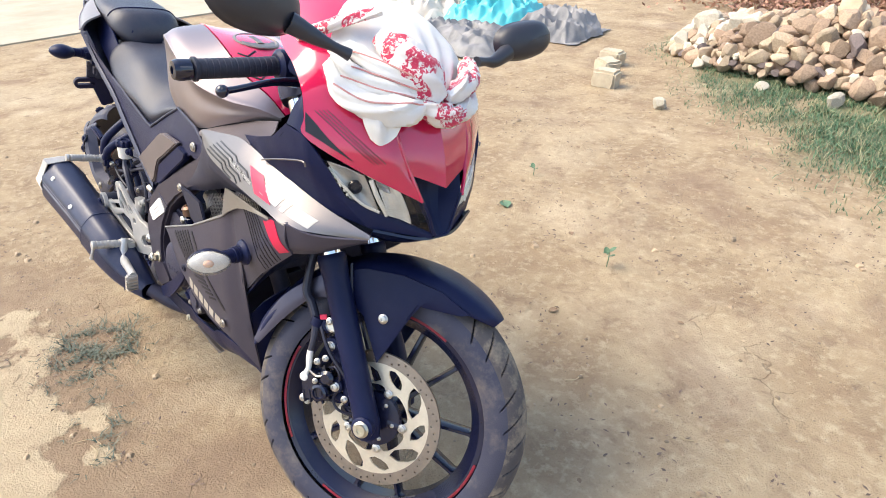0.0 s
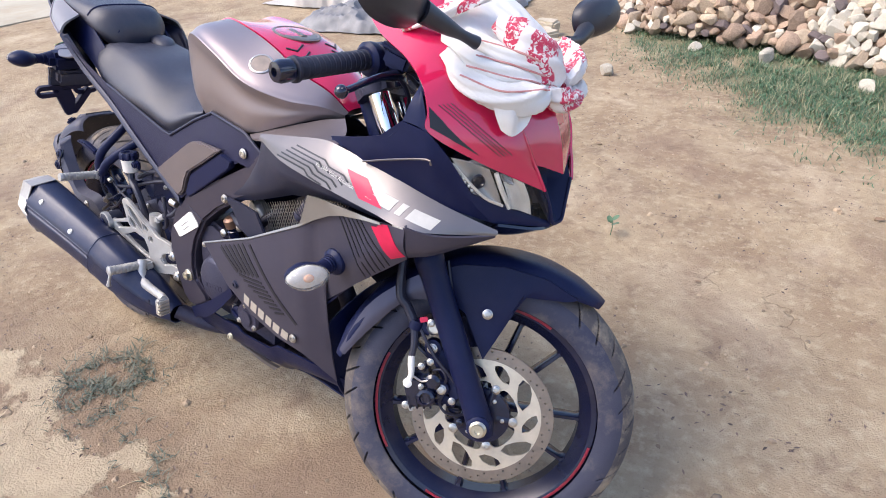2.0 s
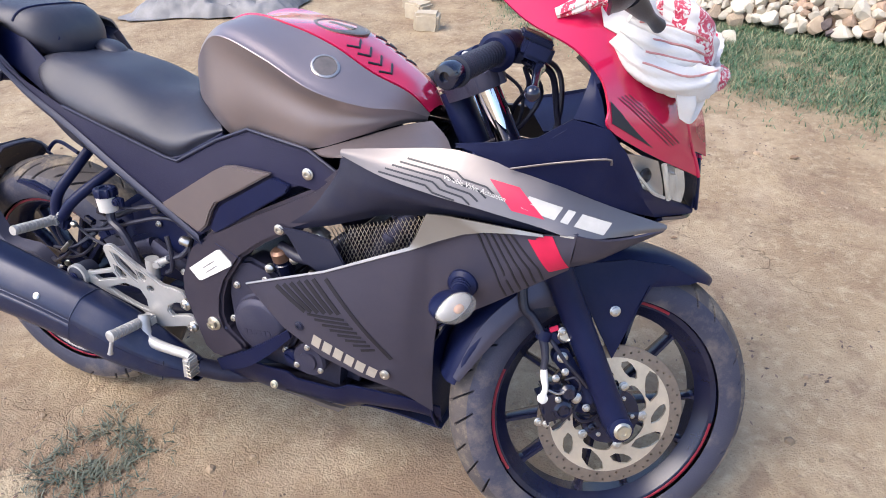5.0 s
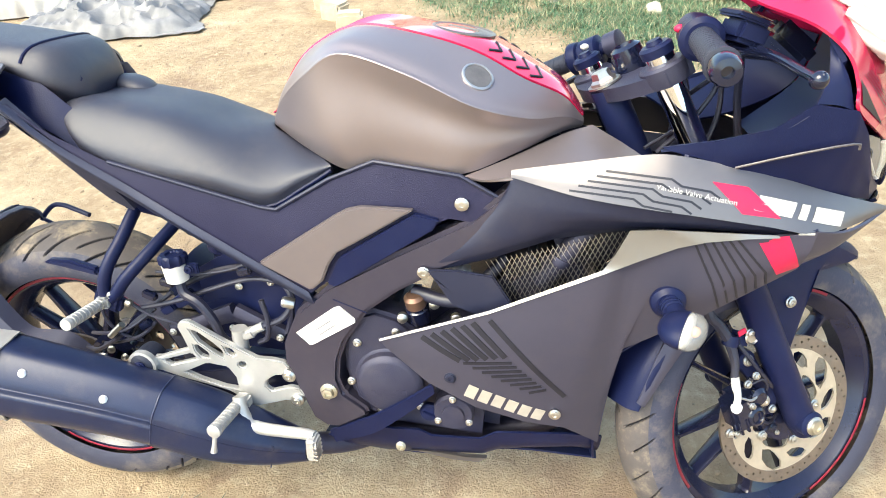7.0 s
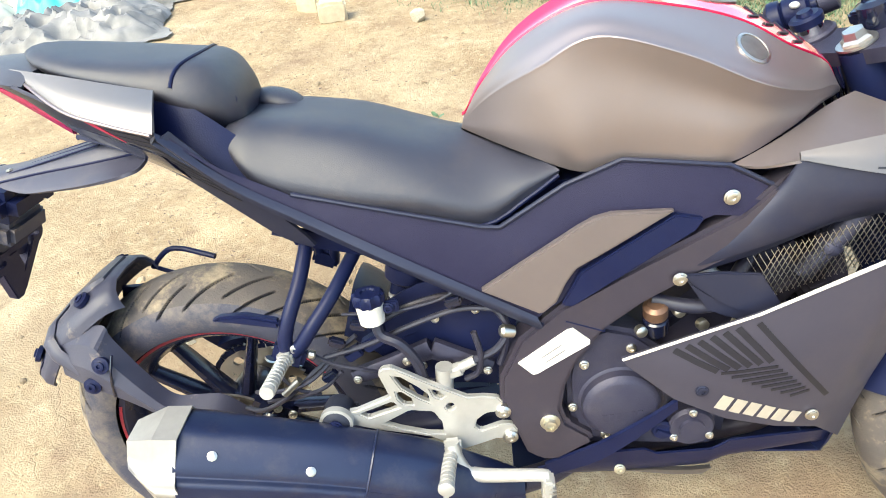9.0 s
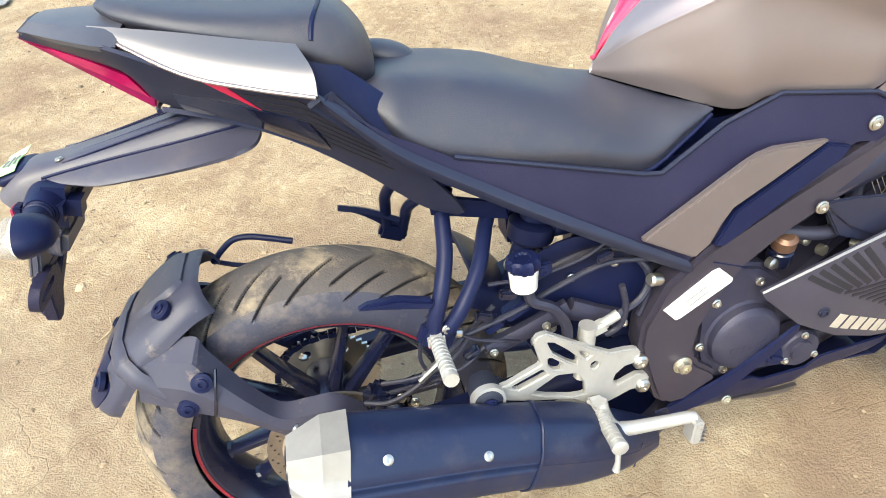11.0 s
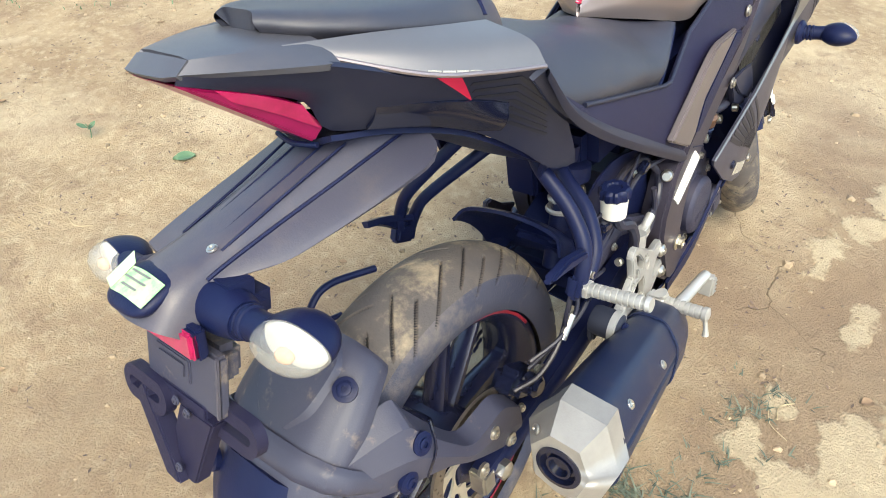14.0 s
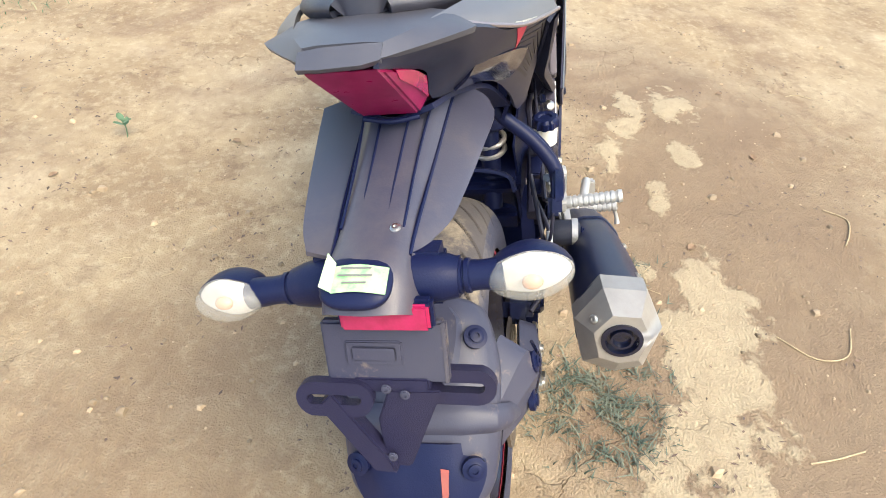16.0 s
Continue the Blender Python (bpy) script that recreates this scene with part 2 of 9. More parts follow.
def lathe(profile, origin, axis, seg=32, closed=False, capped=True):
    """Turns (radius, height) points round an axis through origin."""
    o, d = Vector(origin), Vector(axis).normalized()
    u, w = ring_frame(d)
    bm = bmesh.new()
    rings = []
    for r, h in profile:
        rings.append([bm.verts.new(o + d * h + (u * math.cos(2 * math.pi * k / seg) + w * math.sin(2 * math.pi * k / seg)) * max(r, 1e-5)) for k in range(seg)])
    pairs = list(zip(rings, rings[1:])) + ([(rings[-1], rings[0])] if closed else [])
    for a, b in pairs:
        for k in range(seg):
            bm.faces.new((a[k], a[(k + 1) % seg], b[(k + 1) % seg], b[k]))
    if not closed and capped:
        bm.faces.new(rings[0][::-1])
        bm.faces.new(rings[-1])
    bmesh.ops.recalc_face_normals(bm, faces=bm.faces)
    return bm


def prism(poly, y0, y1, bevel=0.0, holes=(), plane="xz"):
    """A flat outline with holes, made solid between two depths."""
    bm = bmesh.new()
    def put(a, b, d):
        return {"xz": (a, d, b), "xy": (a, b, d), "yz": (d, a, b)}[plane]
    if holes:
        edges = []
        for loop in (poly, *holes):
            vs = [bm.verts.new(put(a, b, y0)) for a, b in loop]
            edges += [bm.edges.new((vs[i], vs[(i + 1) % len(vs)])) for i in range(len(vs))]
        bmesh.ops.triangle_fill(bm, use_beauty=True, edges=edges)
    else:
        bm.faces.new([bm.verts.new(put(a, b, y0)) for a, b in poly])
    res = bmesh.ops.extrude_face_region(bm, geom=bm.faces[:])
    shift = Vector(put(0, 0, y1 - y0)) if plane != "yz" else Vector((y1 - y0, 0, 0))
    bmesh.ops.translate(bm, verts=[v for v in res["geom"] if isinstance(v, bmesh.types.BMVert)], vec=shift)
    bmesh.ops.recalc_face_normals(bm, faces=bm.faces)
    if bevel:
        es = [e for e in bm.edges if len(e.link_faces) == 2 and e.calc_face_angle(0) > 0.6]
        bmesh.ops.bevel(bm, geom=es, offset=bevel, segments=2, affect="EDGES", clamp_overlap=True)
    return bm


def box(c, s, bevel=0.003, rot=(0, 0, 0)):
    bm = bmesh.new()
    bmesh.ops.create_cube(bm, size=1)
    bmesh.ops.scale(bm, vec=s, verts=bm.verts)
    if bevel:
        bmesh.ops.bevel(bm, geom=bm.edges[:], offset=bevel, segments=2, affect="EDGES", clamp_overlap=True)
    bm.transform(pose(*c, *rot))
    return bm


def ball(c, r, scale=(1, 1, 1), seg=16, rot=(0, 0, 0)):
    bm = bmesh.new()
    bmesh.ops.create_uvsphere(bm, u_segments=seg, v_segments=max(8, seg // 2), radius=r)
    bm.transform(pose(*c, *rot) @ Matrix.Diagonal((*scale, 1)))
    return bm


def joined(*bms):
    out = bmesh.new()
    for b in bms:
        me = bpy.data.meshes.new("tmp")
        b.to_mesh(me)
        out.from_mesh(me)
        bpy.data.meshes.remove(me)
        b.free()
    return out


def finish(name, bm, material, sharp=0.6):
    bm.normal_update()
    for f in bm.faces:
        f.smooth = True
    for e in bm.edges:
        e.smooth = not (len(e.link_faces) == 2 and e.calc_face_angle(0) > sharp)
    me = bpy.data.meshes.new(name)
    bm.to_mesh(me)
    bm.free()
    me.materials.append(material)
    return me


def part(name, bm, material, parent, label="", sharp=0.6):
    ob = new(name, finish(name, bm, material, sharp))
    ob.parent = parent
    if label:
        ob["label"] = label
    return ob


def thing(name, bm, material, label, category, group="", kind=""):
    return tagged(new(name, finish(name, bm, material)), label, category, group, kind)


def flip(bm):
    """The mirror image across the middle plane."""
    me = bpy.data.meshes.new("tmp")
    bm.to_mesh(me)
    out = bmesh.new()
    out.from_mesh(me)
    bpy.data.meshes.remove(me)
    bmesh.ops.scale(out, vec=(1, -1, 1), verts=out.verts)
    bmesh.ops.reverse_faces(out, faces=out.faces)
    return out


def both(name, bm, material, parent, label="", mid=0.0):
    """A part and its mirror image across the plane y = mid; returns the right one."""
    other = flip(bm)
    bmesh.ops.translate(other, vec=(0, 2 * mid, 0), verts=other.verts)
    first = part(name, bm, material, parent, label)
    part(name, other, material, parent, label)
    return first


# ---- ground ----
def soil_mat():
    m = bpy.data.materials.new("dry_earth")
    m.use_nodes = True
    N, L = m.node_tree.nodes, m.node_tree.links
    b = N["Principled BSDF"]
    co = N.new("ShaderNodeTexCoord")

    def noise_tex(scale, detail=8, rough=0.6, dist=0.0):
        n = N.new("ShaderNodeTexNoise")
        n.inputs["Scale"].default_value, n.inputs["Detail"].default_value = scale, detail
        n.inputs["Roughness"].default_value, n.inputs["Distortion"].default_value = rough, dist
        L.new(co.outputs["Object"], n.inputs["Vector"])
        return n.outputs["Fac"]

    def rng(value, lo, hi, a=0.0, c=1.0):
        r = N.new("ShaderNodeMapRange")
        r.inputs["From Min"].default_value, r.inputs["From Max"].default_value = lo, hi
        r.inputs["To Min"].default_value, r.inputs["To Max"].default_value = a, c
        L.new(value, r.inputs["Value"])
        return r.outputs["Result"]

    def mixc(fac, a, c):
        x = N.new("ShaderNodeMix")
        x.data_type = "RGBA"
        for socket, v in (("A", a), ("B", c)):
            if isinstance(v, tuple):
                x.inputs[socket].default_value = (*v, 1)
            else:
                L.new(v, x.inputs[socket])
        L.new(fac, x.inputs["Factor"])
        return x.outputs["Result"]

    def mul(a, c):
        x = N.new("ShaderNodeMath")
        x.operation = "MULTIPLY"
        L.new(a, x.inputs[0])
        L.new(c, x.inputs[1])
        return x.outputs[0]

    big, mid, fine, grain = noise_tex(0.7, 6), noise_tex(3.2, 10, 0.65, 0.3), noise_tex(17, 10, 0.7), noise_tex(190, 3)
    col = mixc(rng(mid, 0.38, 0.62), (0.289, 0.207, 0.128), (0.405, 0.310, 0.194))
    col = mixc(rng(big, 0.50, 0.66, 0, 0.75), col, (0.473, 0.383, 0.260))
    col = mixc(rng(fine, 0.54, 0.74, 0, 0.60), col, (0.200, 0.131, 0.086))
    lump = noise_tex(26, 8, 0.68)
    col = mixc(rng(lump, 0.50, 0.66, 0, 0.55), col, (0.525, 0.431, 0.287))
    patch = noise_tex(2.1, 9, 0.55, 0.2)
    col = mixc(rng(patch, 0.56, 0.68, 0, 0.40), col, (0.589, 0.483, 0.335))
    col = mixc(rng(grain, 0.62, 0.75, 0, 0.35), col, (0.189, 0.126, 0.086))
    damp = noise_tex(1.5, 10, 0.62, 0.5)
    col = mixc(rng(damp, 0.53, 0.66, 0, 0.62), col, (0.215, 0.142, 0.098))
    speck = noise_tex(46, 6, 0.7)
    col = mixc(rng(speck, 0.62, 0.72, 0, 0.60), col, (0.157, 0.105, 0.074))
    scuff = noise_tex(7.5, 9, 0.66, 0.6)
    col = mixc(rng(scuff, 0.56, 0.68, 0, 0.55), col, (0.174, 0.114, 0.078))
    # dried puddles: pale crusts with ragged rims
    rag = noise_tex(9, 8, 0.62)
    # two ragged ovals mixed towards brown, one on each side
    for cx, cy, rx, ry, deep in ((0.55, -0.72, 1.7, 0.62, 0.78), (-0.15, 0.70, 0.62, 0.36, 0.50)):
        worn = N.new("ShaderNodeVectorMath")
        worn.operation = "SUBTRACT"
        L.new(co.outputs["Object"], worn.inputs[0])
        worn.inputs[1].default_value = (cx, cy, 0)
        wsc = N.new("ShaderNodeVectorMath")
        wsc.operation = "MULTIPLY"
        L.new(worn.outputs[0], wsc.inputs[0])
        wsc.inputs[1].default_value = (1 / rx, 1 / ry, 0)
        wln = N.new("ShaderNodeVectorMath")
        wln.operation = "LENGTH"
        L.new(wsc.outputs[0], wln.inputs[0])
        wad = N.new("ShaderNodeMath")
        wad.operation = "MULTIPLY_ADD"
        L.new(damp, wad.inputs[0])
        wad.inputs[1].default_value = -2.2
        L.new(wln.outputs["Value"], wad.inputs[2])
        col = mixc(rng(wad.outputs[0], -0.55, 0.25, deep, 0.0), col, (0.218, 0.150, 0.100))
    crust = None
    for cx, cy, rx, ry in ((0.17, -0.47, 0.20, 0.10), (0.41, -0.47, 0.19, 0.08), (0.55, -0.37, 0.10, 0.05), (0.53, -0.57, 0.20, 0.09), (0.69, -0.40, 0.08, 0.04), (0.70, -0.56, 0.14, 0.06), (1.32, -0.35, 0.13, 0.06), (1.52, -0.42, 0.12, 0.08), (1.66, -0.46, 0.14, 0.08), (0.04, -0.40, 0.13, 0.09), (1.06, -0.50, 0.10, 0.05), (-0.10, -0.60, 0.20, 0.08), (0.36, -0.56, 0.30, 0.15), (0.62, -0.58, 0.20, 0.13), (0.16, -0.53, 0.18, 0.11), (-0.14, -0.42, 0.14, 0.10), (1.70, -0.60, 0.16, 0.10), (1.34, -0.62, 0.12, 0.07)):
        sub = N.new("ShaderNodeVectorMath")
        sub.operation = "SUBTRACT"
        L.new(co.outputs["Object"], sub.inputs[0])
        sub.inputs[1].default_value = (cx, cy, 0)
        sc = N.new("ShaderNodeVectorMath")
        sc.operation = "MULTIPLY"
        L.new(sub.outputs[0], sc.inputs[0])
        sc.inputs[1].default_value = (1 / rx, 1 / ry, 0)
        ln = N.new("ShaderNodeVectorMath")
        ln.operation = "LENGTH"
        L.new(sc.outputs[0], ln.inputs[0])
        ad = N.new("ShaderNodeMath")
        ad.operation = "MULTIPLY_ADD"
        L.new(rag, ad.inputs[0])
        ad.inputs[1].default_value = 3.2
        L.new(ln.outputs["Value"], ad.inputs[2])
        flake = rng(ad.outputs[0], 2.20, 2.44, 1.0, 0.0)
        if crust is None:
            crust = flake
        else:
            mx = N.new("ShaderNodeMath")
            mx.operation = "MAXIMUM"
            L.new(crust, mx.inputs[0])
            L.new(flake, mx.inputs[1])
            crust = mx.outputs[0]
    col = mixc(mul(crust, rng(fine, 0.3, 0.7, 0.66, 0.40)), col, (0.57, 0.475, 0.32))
    vor = N.new("ShaderNodeTexVoronoi")
    vor.feature = "DISTANCE_TO_EDGE"
    vor.inputs["Scale"].default_value = 4.2
    warp = N.new("ShaderNodeTexNoise")
    warp.inputs["Scale"].default_value, warp.inputs["Detail"].default_value = 7, 4
    L.new(co.outputs["Object"], warp.inputs["Vector"])
    add = N.new("ShaderNodeMix")
    add.data_type = "VECTOR"
    add.inputs["Factor"].default_value = 0.16
    L.new(co.outputs["Object"], add.inputs["A"])
    L.new(warp.outputs["Color"], add.inputs["B"])
    L.new(add.outputs["Result"], vor.inputs["Vector"])
    crack = mul(rng(vor.outputs["Distance"], 0.0, 0.009, 1.0, 0.0), rng(noise_tex(1.3, 3), 0.56, 0.68))
    col = mixc(mul(crack, rng(fine, 0.2, 0.5, 0.25, 0.6)), col, (0.13, 0.085, 0.055))
    tf = N.new("ShaderNodeAttribute")
    tf.attribute_name = "turf"
    col = mixc(rng(tf.outputs["Fac"], 0.1, 0.9, 0, 0.70), col, mixc(rng(speck, 0.35, 0.65), (0.035, 0.095, 0.045), (0.10, 0.145, 0.070)))
    L.new(col, b.inputs["Base Color"])
    b.inputs["Roughness"].default_value = 0.93
    b.inputs["Specular IOR Level"].default_value = 0.2
    hsum = N.new("ShaderNodeMath")
    hsum.operation = "MULTIPLY_ADD"
    L.new(fine, hsum.inputs[0])
    hsum.inputs[1].default_value = 2.4
    L.new(grain, hsum.inputs[2])
    h2 = N.new("ShaderNodeMath")
    h2.operation = "SUBTRACT"
    L.new(hsum.outputs[0], h2.inputs[0])
    L.new(crack, h2.inputs[1])
    h3 = N.new("ShaderNodeMath")
    h3.operation = "MULTIPLY_ADD"
    L.new(crust, h3.inputs[0])
    h3.inputs[1].default_value = 0.7
    L.new(h2.outputs[0], h3.inputs[2])
    bp = N.new("ShaderNodeBump")
    bp.inputs["Strength"].default_value, bp.inputs["Distance"].default_value = 0.75, 0.012
    L.new(h3.outputs[0], bp.inputs["Height"])
    L.new(bp.outputs["Normal"], b.inputs["Normal"])
    return m


SOIL = soil_mat()


# front line of the grass
EDGE = [(-0.9, 4.6), (-0.25, 4.15), (0.0, 3.62), (0.6, 3.15), (1.2, 2.62), (2.2, 2.22), (3.2, 1.95), (4.5, 1.6)]
def edge_y(x):
    for (a, b), (c, d) in zip(EDGE, EDGE[1:]):
        if a <= x <= c:
            return b + (d - b) * (x - a) / (c - a)
    return 9.0


def turf(x, y):
    """How far the grass has taken the earth."""
    d = (y - edge_y(x) + 0.22 * noise.noise((x * 3.1, y * 3.1, 17))) / 0.85
    if x > 4.4 or x < -0.9 or d < -0.4 or d > 7:
        return 0.0
    return max(0.0, min(1.0, d + 0.1)) * max(0.0, min(1.0, 0.75 + 1.1 * noise.noise((x * 2.2, y * 2.2, 5)) + 0.6 * noise.noise((x * 7, y * 7, 9))))


def ground_height(x, y):
    """The lie of the land: nearly level, with trodden lumps and dents, flat where the tyres stand."""
    h = 0.010 * noise.noise((x * 1.3, y * 1.3, 3.1)) + 0.007 * noise.noise((x * 4.1, y * 4.1, 7.7)) + 0.004 * noise.noise((x * 11, y * 11, 1.3))
    d = min(math.hypot(x, y), math.hypot(x - 1.34, y))
    h *= min(1.0, 0.25 + d * 1.5)
    return h - 0.004


def graded(lo, hi, core_lo, core_hi, step):
    core = list(np.arange(core_lo, core_hi, step))
    right, left = [], []
    s, p = step, core[-1]
    while p < hi:
        s *= 1.16
        p += s
        right.append(p)
    s, p = step, core[0]
    while p > lo:
        s *= 1.16
        p -= s
        left.append(p)
    return left[::-1] + core + right


def build_ground():
    xs, ys = graded(-300, 300, -2.0, 2.9, 0.022), graded(-300, 300, -1.6, 3.6, 0.024)
    verts = [(x, y, ground_height(x, y) if abs(x) < 12 and abs(y) < 12 else 0.0) for y in ys for x in xs]
    w = len(xs)
    faces = [(j * w + i, j * w + i + 1, (j + 1) * w + i + 1, (j + 1) * w + i) for j in range(len(ys) - 1) for i in range(w - 1)]
    me = bpy.data.meshes.new("ground")
    me.from_pydata(verts, [], faces)
    me.polygons.foreach_set("use_smooth", [True] * len(faces))
    grown = me.attributes.new("turf", "FLOAT", "POINT")
    grown.data.foreach_set("value", [turf(v[0], v[1]) for v in verts])
    me.materials.append(SOIL)
    return tagged(new("ground", me), "dry trodden tan earth with cracks and pale patches", "ground", kind="structure")


build_ground()

# ---- the motorcycle ----
LEAN = 10.5
moto = tagged(new("motorcycle"), "dark grey and red sport motorcycle leaning on its side stand", "motorcycle")
moto.matrix_world = pose(0, 0, 0, -LEAN, 0, 0)

# steering: turned to its left about the raked head
RAKE = radians(25.5)
HEAD = Vector((1.433, -0.012, 0.0))
AXIS = Vector((-math.sin(RAKE), 0, math.cos(RAKE)))
STEER = Matrix.Translation(HEAD) @ Matrix.Rotation(radians(30), 4, AXIS) @ Matrix.Translation(-HEAD)
UNSTEER = STEER.inverted()
FC, RC = (1.345, -0.012, 0.300), (0.0, 0.0, 0.314)


def steered(bm):
    bm.transform(STEER)
    return bm


def other_side(p):
    """The place on the other half of the turned handlebar."""
    q = UNSTEER @ Vector(p)
    return STEER @ Vector((q.x, 2 * HEAD.y - q.y, q.z))


def tyre(R, width, grooves, sweep):
    rim_r = 0.226
    h = (R - rim_r) / 1.42
    n, m = 1620, 112
    phi = (2 * np.pi * np.arange(n) / n)[:, None]
    a = np.radians(-115 + 230 * np.arange(m) / (m - 1))[None, :]
    s = np.degrees(a) / 78
    turn = phi / (2 * np.pi) * grooves + np.where(s < 0, 0.5, 0.0) + sweep * np.abs(s) + 0.22 * s * s
    u, short = turn % 1, np.floor(turn) % 3
    far = np.abs(u - 0.5) * 2 * np.pi * R / grooves / math.sqrt(1 + (sweep * 2 * np.pi * R / grooves / (width * 0.62)) ** 2)
    lo = np.where(short == 0, 0.34, np.where(short == 1, 0.03, 0.12))
    hi = np.where(short == 0, 0.98, np.where(short == 1, 0.70, 0.92))
    span_ = np.clip((np.abs(s) - lo) * 14, 0, 1) * np.clip((hi - np.abs(s)) * 14, 0, 1)
    thin = 0.0011 + 0.0006 * np.abs(s)
    dip = 0.0062 * np.clip((thin + 0.0007 - far) / 0.0011, 0, 1) * span_ * (np.abs(s) < 1)
    k = 1 - dip / h
    rr = R - h + h * np.cos(a) * k
    verts = np.stack([rr * np.cos(phi), width / 2 * np.sin(a) * k, rr * np.sin(phi)], axis=2).reshape(-1, 3)
    i, j = np.meshgrid(np.arange(n), np.arange(m - 1), indexing="ij")
    nxt = (i + 1) % n
    faces = np.stack([i * m + j, nxt * m + j, nxt * m + j + 1, i * m + j + 1], axis=2).reshape(-1, 4)
    # groove faces get the darker material that carries their shade
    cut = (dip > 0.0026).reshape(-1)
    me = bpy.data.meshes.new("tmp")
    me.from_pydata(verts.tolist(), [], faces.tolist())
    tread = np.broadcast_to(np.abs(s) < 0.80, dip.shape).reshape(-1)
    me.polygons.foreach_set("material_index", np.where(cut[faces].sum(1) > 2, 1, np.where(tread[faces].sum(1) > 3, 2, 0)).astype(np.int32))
    bm = bmesh.new()
    bm.from_mesh(me)
    bpy.data.meshes.remove(me)
    bmesh.ops.recalc_face_normals(bm, faces=bm.faces)
    return bm
def bar(a, b, w0, w1, d0, d1):
    """A tapered flat bar from a to b in the wheel's plane; w: its width round the wheel, d: its depth across."""
    a, b = Vector(a), Vector(b)
    t = (b - a).normalized()
    s = Vector((-t.z, 0, t.x))
    bm = bmesh.new()
    rings = []
    for c, w, d in ((a, w0, d0), ((a + b) / 2, (w0 + w1) / 2 * 0.9, (d0 + d1) / 2), (b, w1, d1)):
        rings.append([bm.verts.new(c + s * x * w / 2 + Vector((0, y * d / 2, 0))) for x, y in ((-1, -0.6), (-0.5, -1), (0.5, -1), (1, -0.6), (1, 0.6), (0.5, 1), (-0.5, 1), (-1, 0.6))])
    for p, q in zip(rings, rings[1:]):
        for k in range(8):
            bm.faces.new((p[k], p[(k + 1) % 8], q[(k + 1) % 8], q[k]))
    bm.faces.new(rings[0][::-1])
    bm.faces.new(rings[-1])
    bmesh.ops.recalc_face_normals(bm, faces=bm.faces)
    return bm


def circle(r, n, cx=0.0, cz=0.0, a0=0.0):
    return [(cx + r * math.cos(a0 + 2 * math.pi * k / n), cz + r * math.sin(a0 + 2 * math.pi * k / n)) for k in range(n)]


def rim(half, spokes, spoke_w, twin):
    prof = [(0.224, -half), (0.229, -half + 0.003), (0.226, -half + 0.012), (0.205, -half * 0.5), (0.203, half * 0.5), (0.226, half - 0.012), (0.229, half - 0.003), (0.224, half),
            (0.214, half - 0.002), (0.205, half - 0.012), (0.192, half * 0.4), (0.192, -half * 0.4), (0.205, -half + 0.012), (0.214, -half + 0.002)]
    bms = [lathe(prof, (0, 0, 0), (0, 1, 0), 72, closed=True)]
    for k in range(spokes):
        a = 2 * math.pi * (k + 0.2) / spokes
        b = a + (twin if k % 2 else -twin)
        bms.append(bar((0.036 * math.cos(a), 0, 0.036 * math.sin(a)), (0.198 * math.cos(b), 0, 0.198 * math.sin(b)), spoke_w * 1.5, spoke_w, 0.045, 0.03))
        c, sn = math.cos(b), math.sin(b)
        bms.append(bar((0.186 * c, 0, 0.186 * sn), (0.199 * c, 0, 0.199 * sn), spoke_w, spoke_w * 2.8, 0.03, 0.034))
    bms.append(lathe([(0.02, -0.06), (0.034, -0.058), (0.044, -0.03), (0.044, 0.03), (0.034, 0.058), (0.02, 0.06)], (0, 0, 0), (0, 1, 0), 32))
    return joined(*bms)


def stripe_ring(half, side, arcs):
    bm = bmesh.new()
    y = side * (half + 0.0015)
    for a0, a1 in arcs:
        n = max(6, int((a1 - a0) / 3))
        va = [[bm.verts.new((r * math.cos(radians(a0 + (a1 - a0) * k / n)), y - side * dy, r * math.sin(radians(a0 + (a1 - a0) * k / n)))) for k in range(n + 1)] for r, dy in ((0.2178, 0.0014), (0.2192, 0.0005), (0.2222, 0.0005), (0.2234, 0.0009))]
        for p, q in zip(va, va[1:]):
            for k in range(n):
                bm.faces.new((p[k], p[k + 1], q[k + 1], q[k]))
    bmesh.ops.solidify(bm, geom=bm.faces[:], thickness=0.0008)
    return bm


def disc_plate(r_out, n_slots):
    slots = []
    for k in range(n_slots):
        a = 2 * math.pi * k / n_slots
        big = 1.0 if k % 2 else 0.72
        loop = []
        for da, r in ((-0.30, 0.080), (-0.10, 0.0745), (0.13, 0.083), (0.28, 0.098), (0.30, 0.111), (0.16, 0.1155), (0.0, 0.109), (-0.18, 0.097)):
            rr = (r - 0.095) * big + 0.097
            loop.append((rr * r_out / 0.141 * math.cos(a + da * big), rr * r_out / 0.141 * math.sin(a + da * big)))
        slots.append(loop)
    inner = []
    for k in range(60):
        a = 2 * math.pi * k / 60
        lobe = max(0.0, math.cos(5 * a)) ** 3
        inner.append(((0.073 - 0.017 * lobe) * r_out / 0.141 * math.cos(a), (0.073 - 0.017 * lobe) * r_out / 0.141 * math.sin(a)))
    return prism(circle(r_out - 0.0225, 90), -0.002, 0.002, 0, (*slots, inner))


def friction_ring(r_out):
    holes = []
    for k in range(60):
        a = 2 * math.pi * k / 60
        r = r_out - (0.006, 0.012, 0.018)[k % 3]
        holes.append(circle(0.0024, 6, r * math.cos(a), r * math.sin(a)))
    return prism(circle(r_out, 90), -0.0027, 0.0027, 0, (*holes, circle(r_out - 0.0235, 72)))


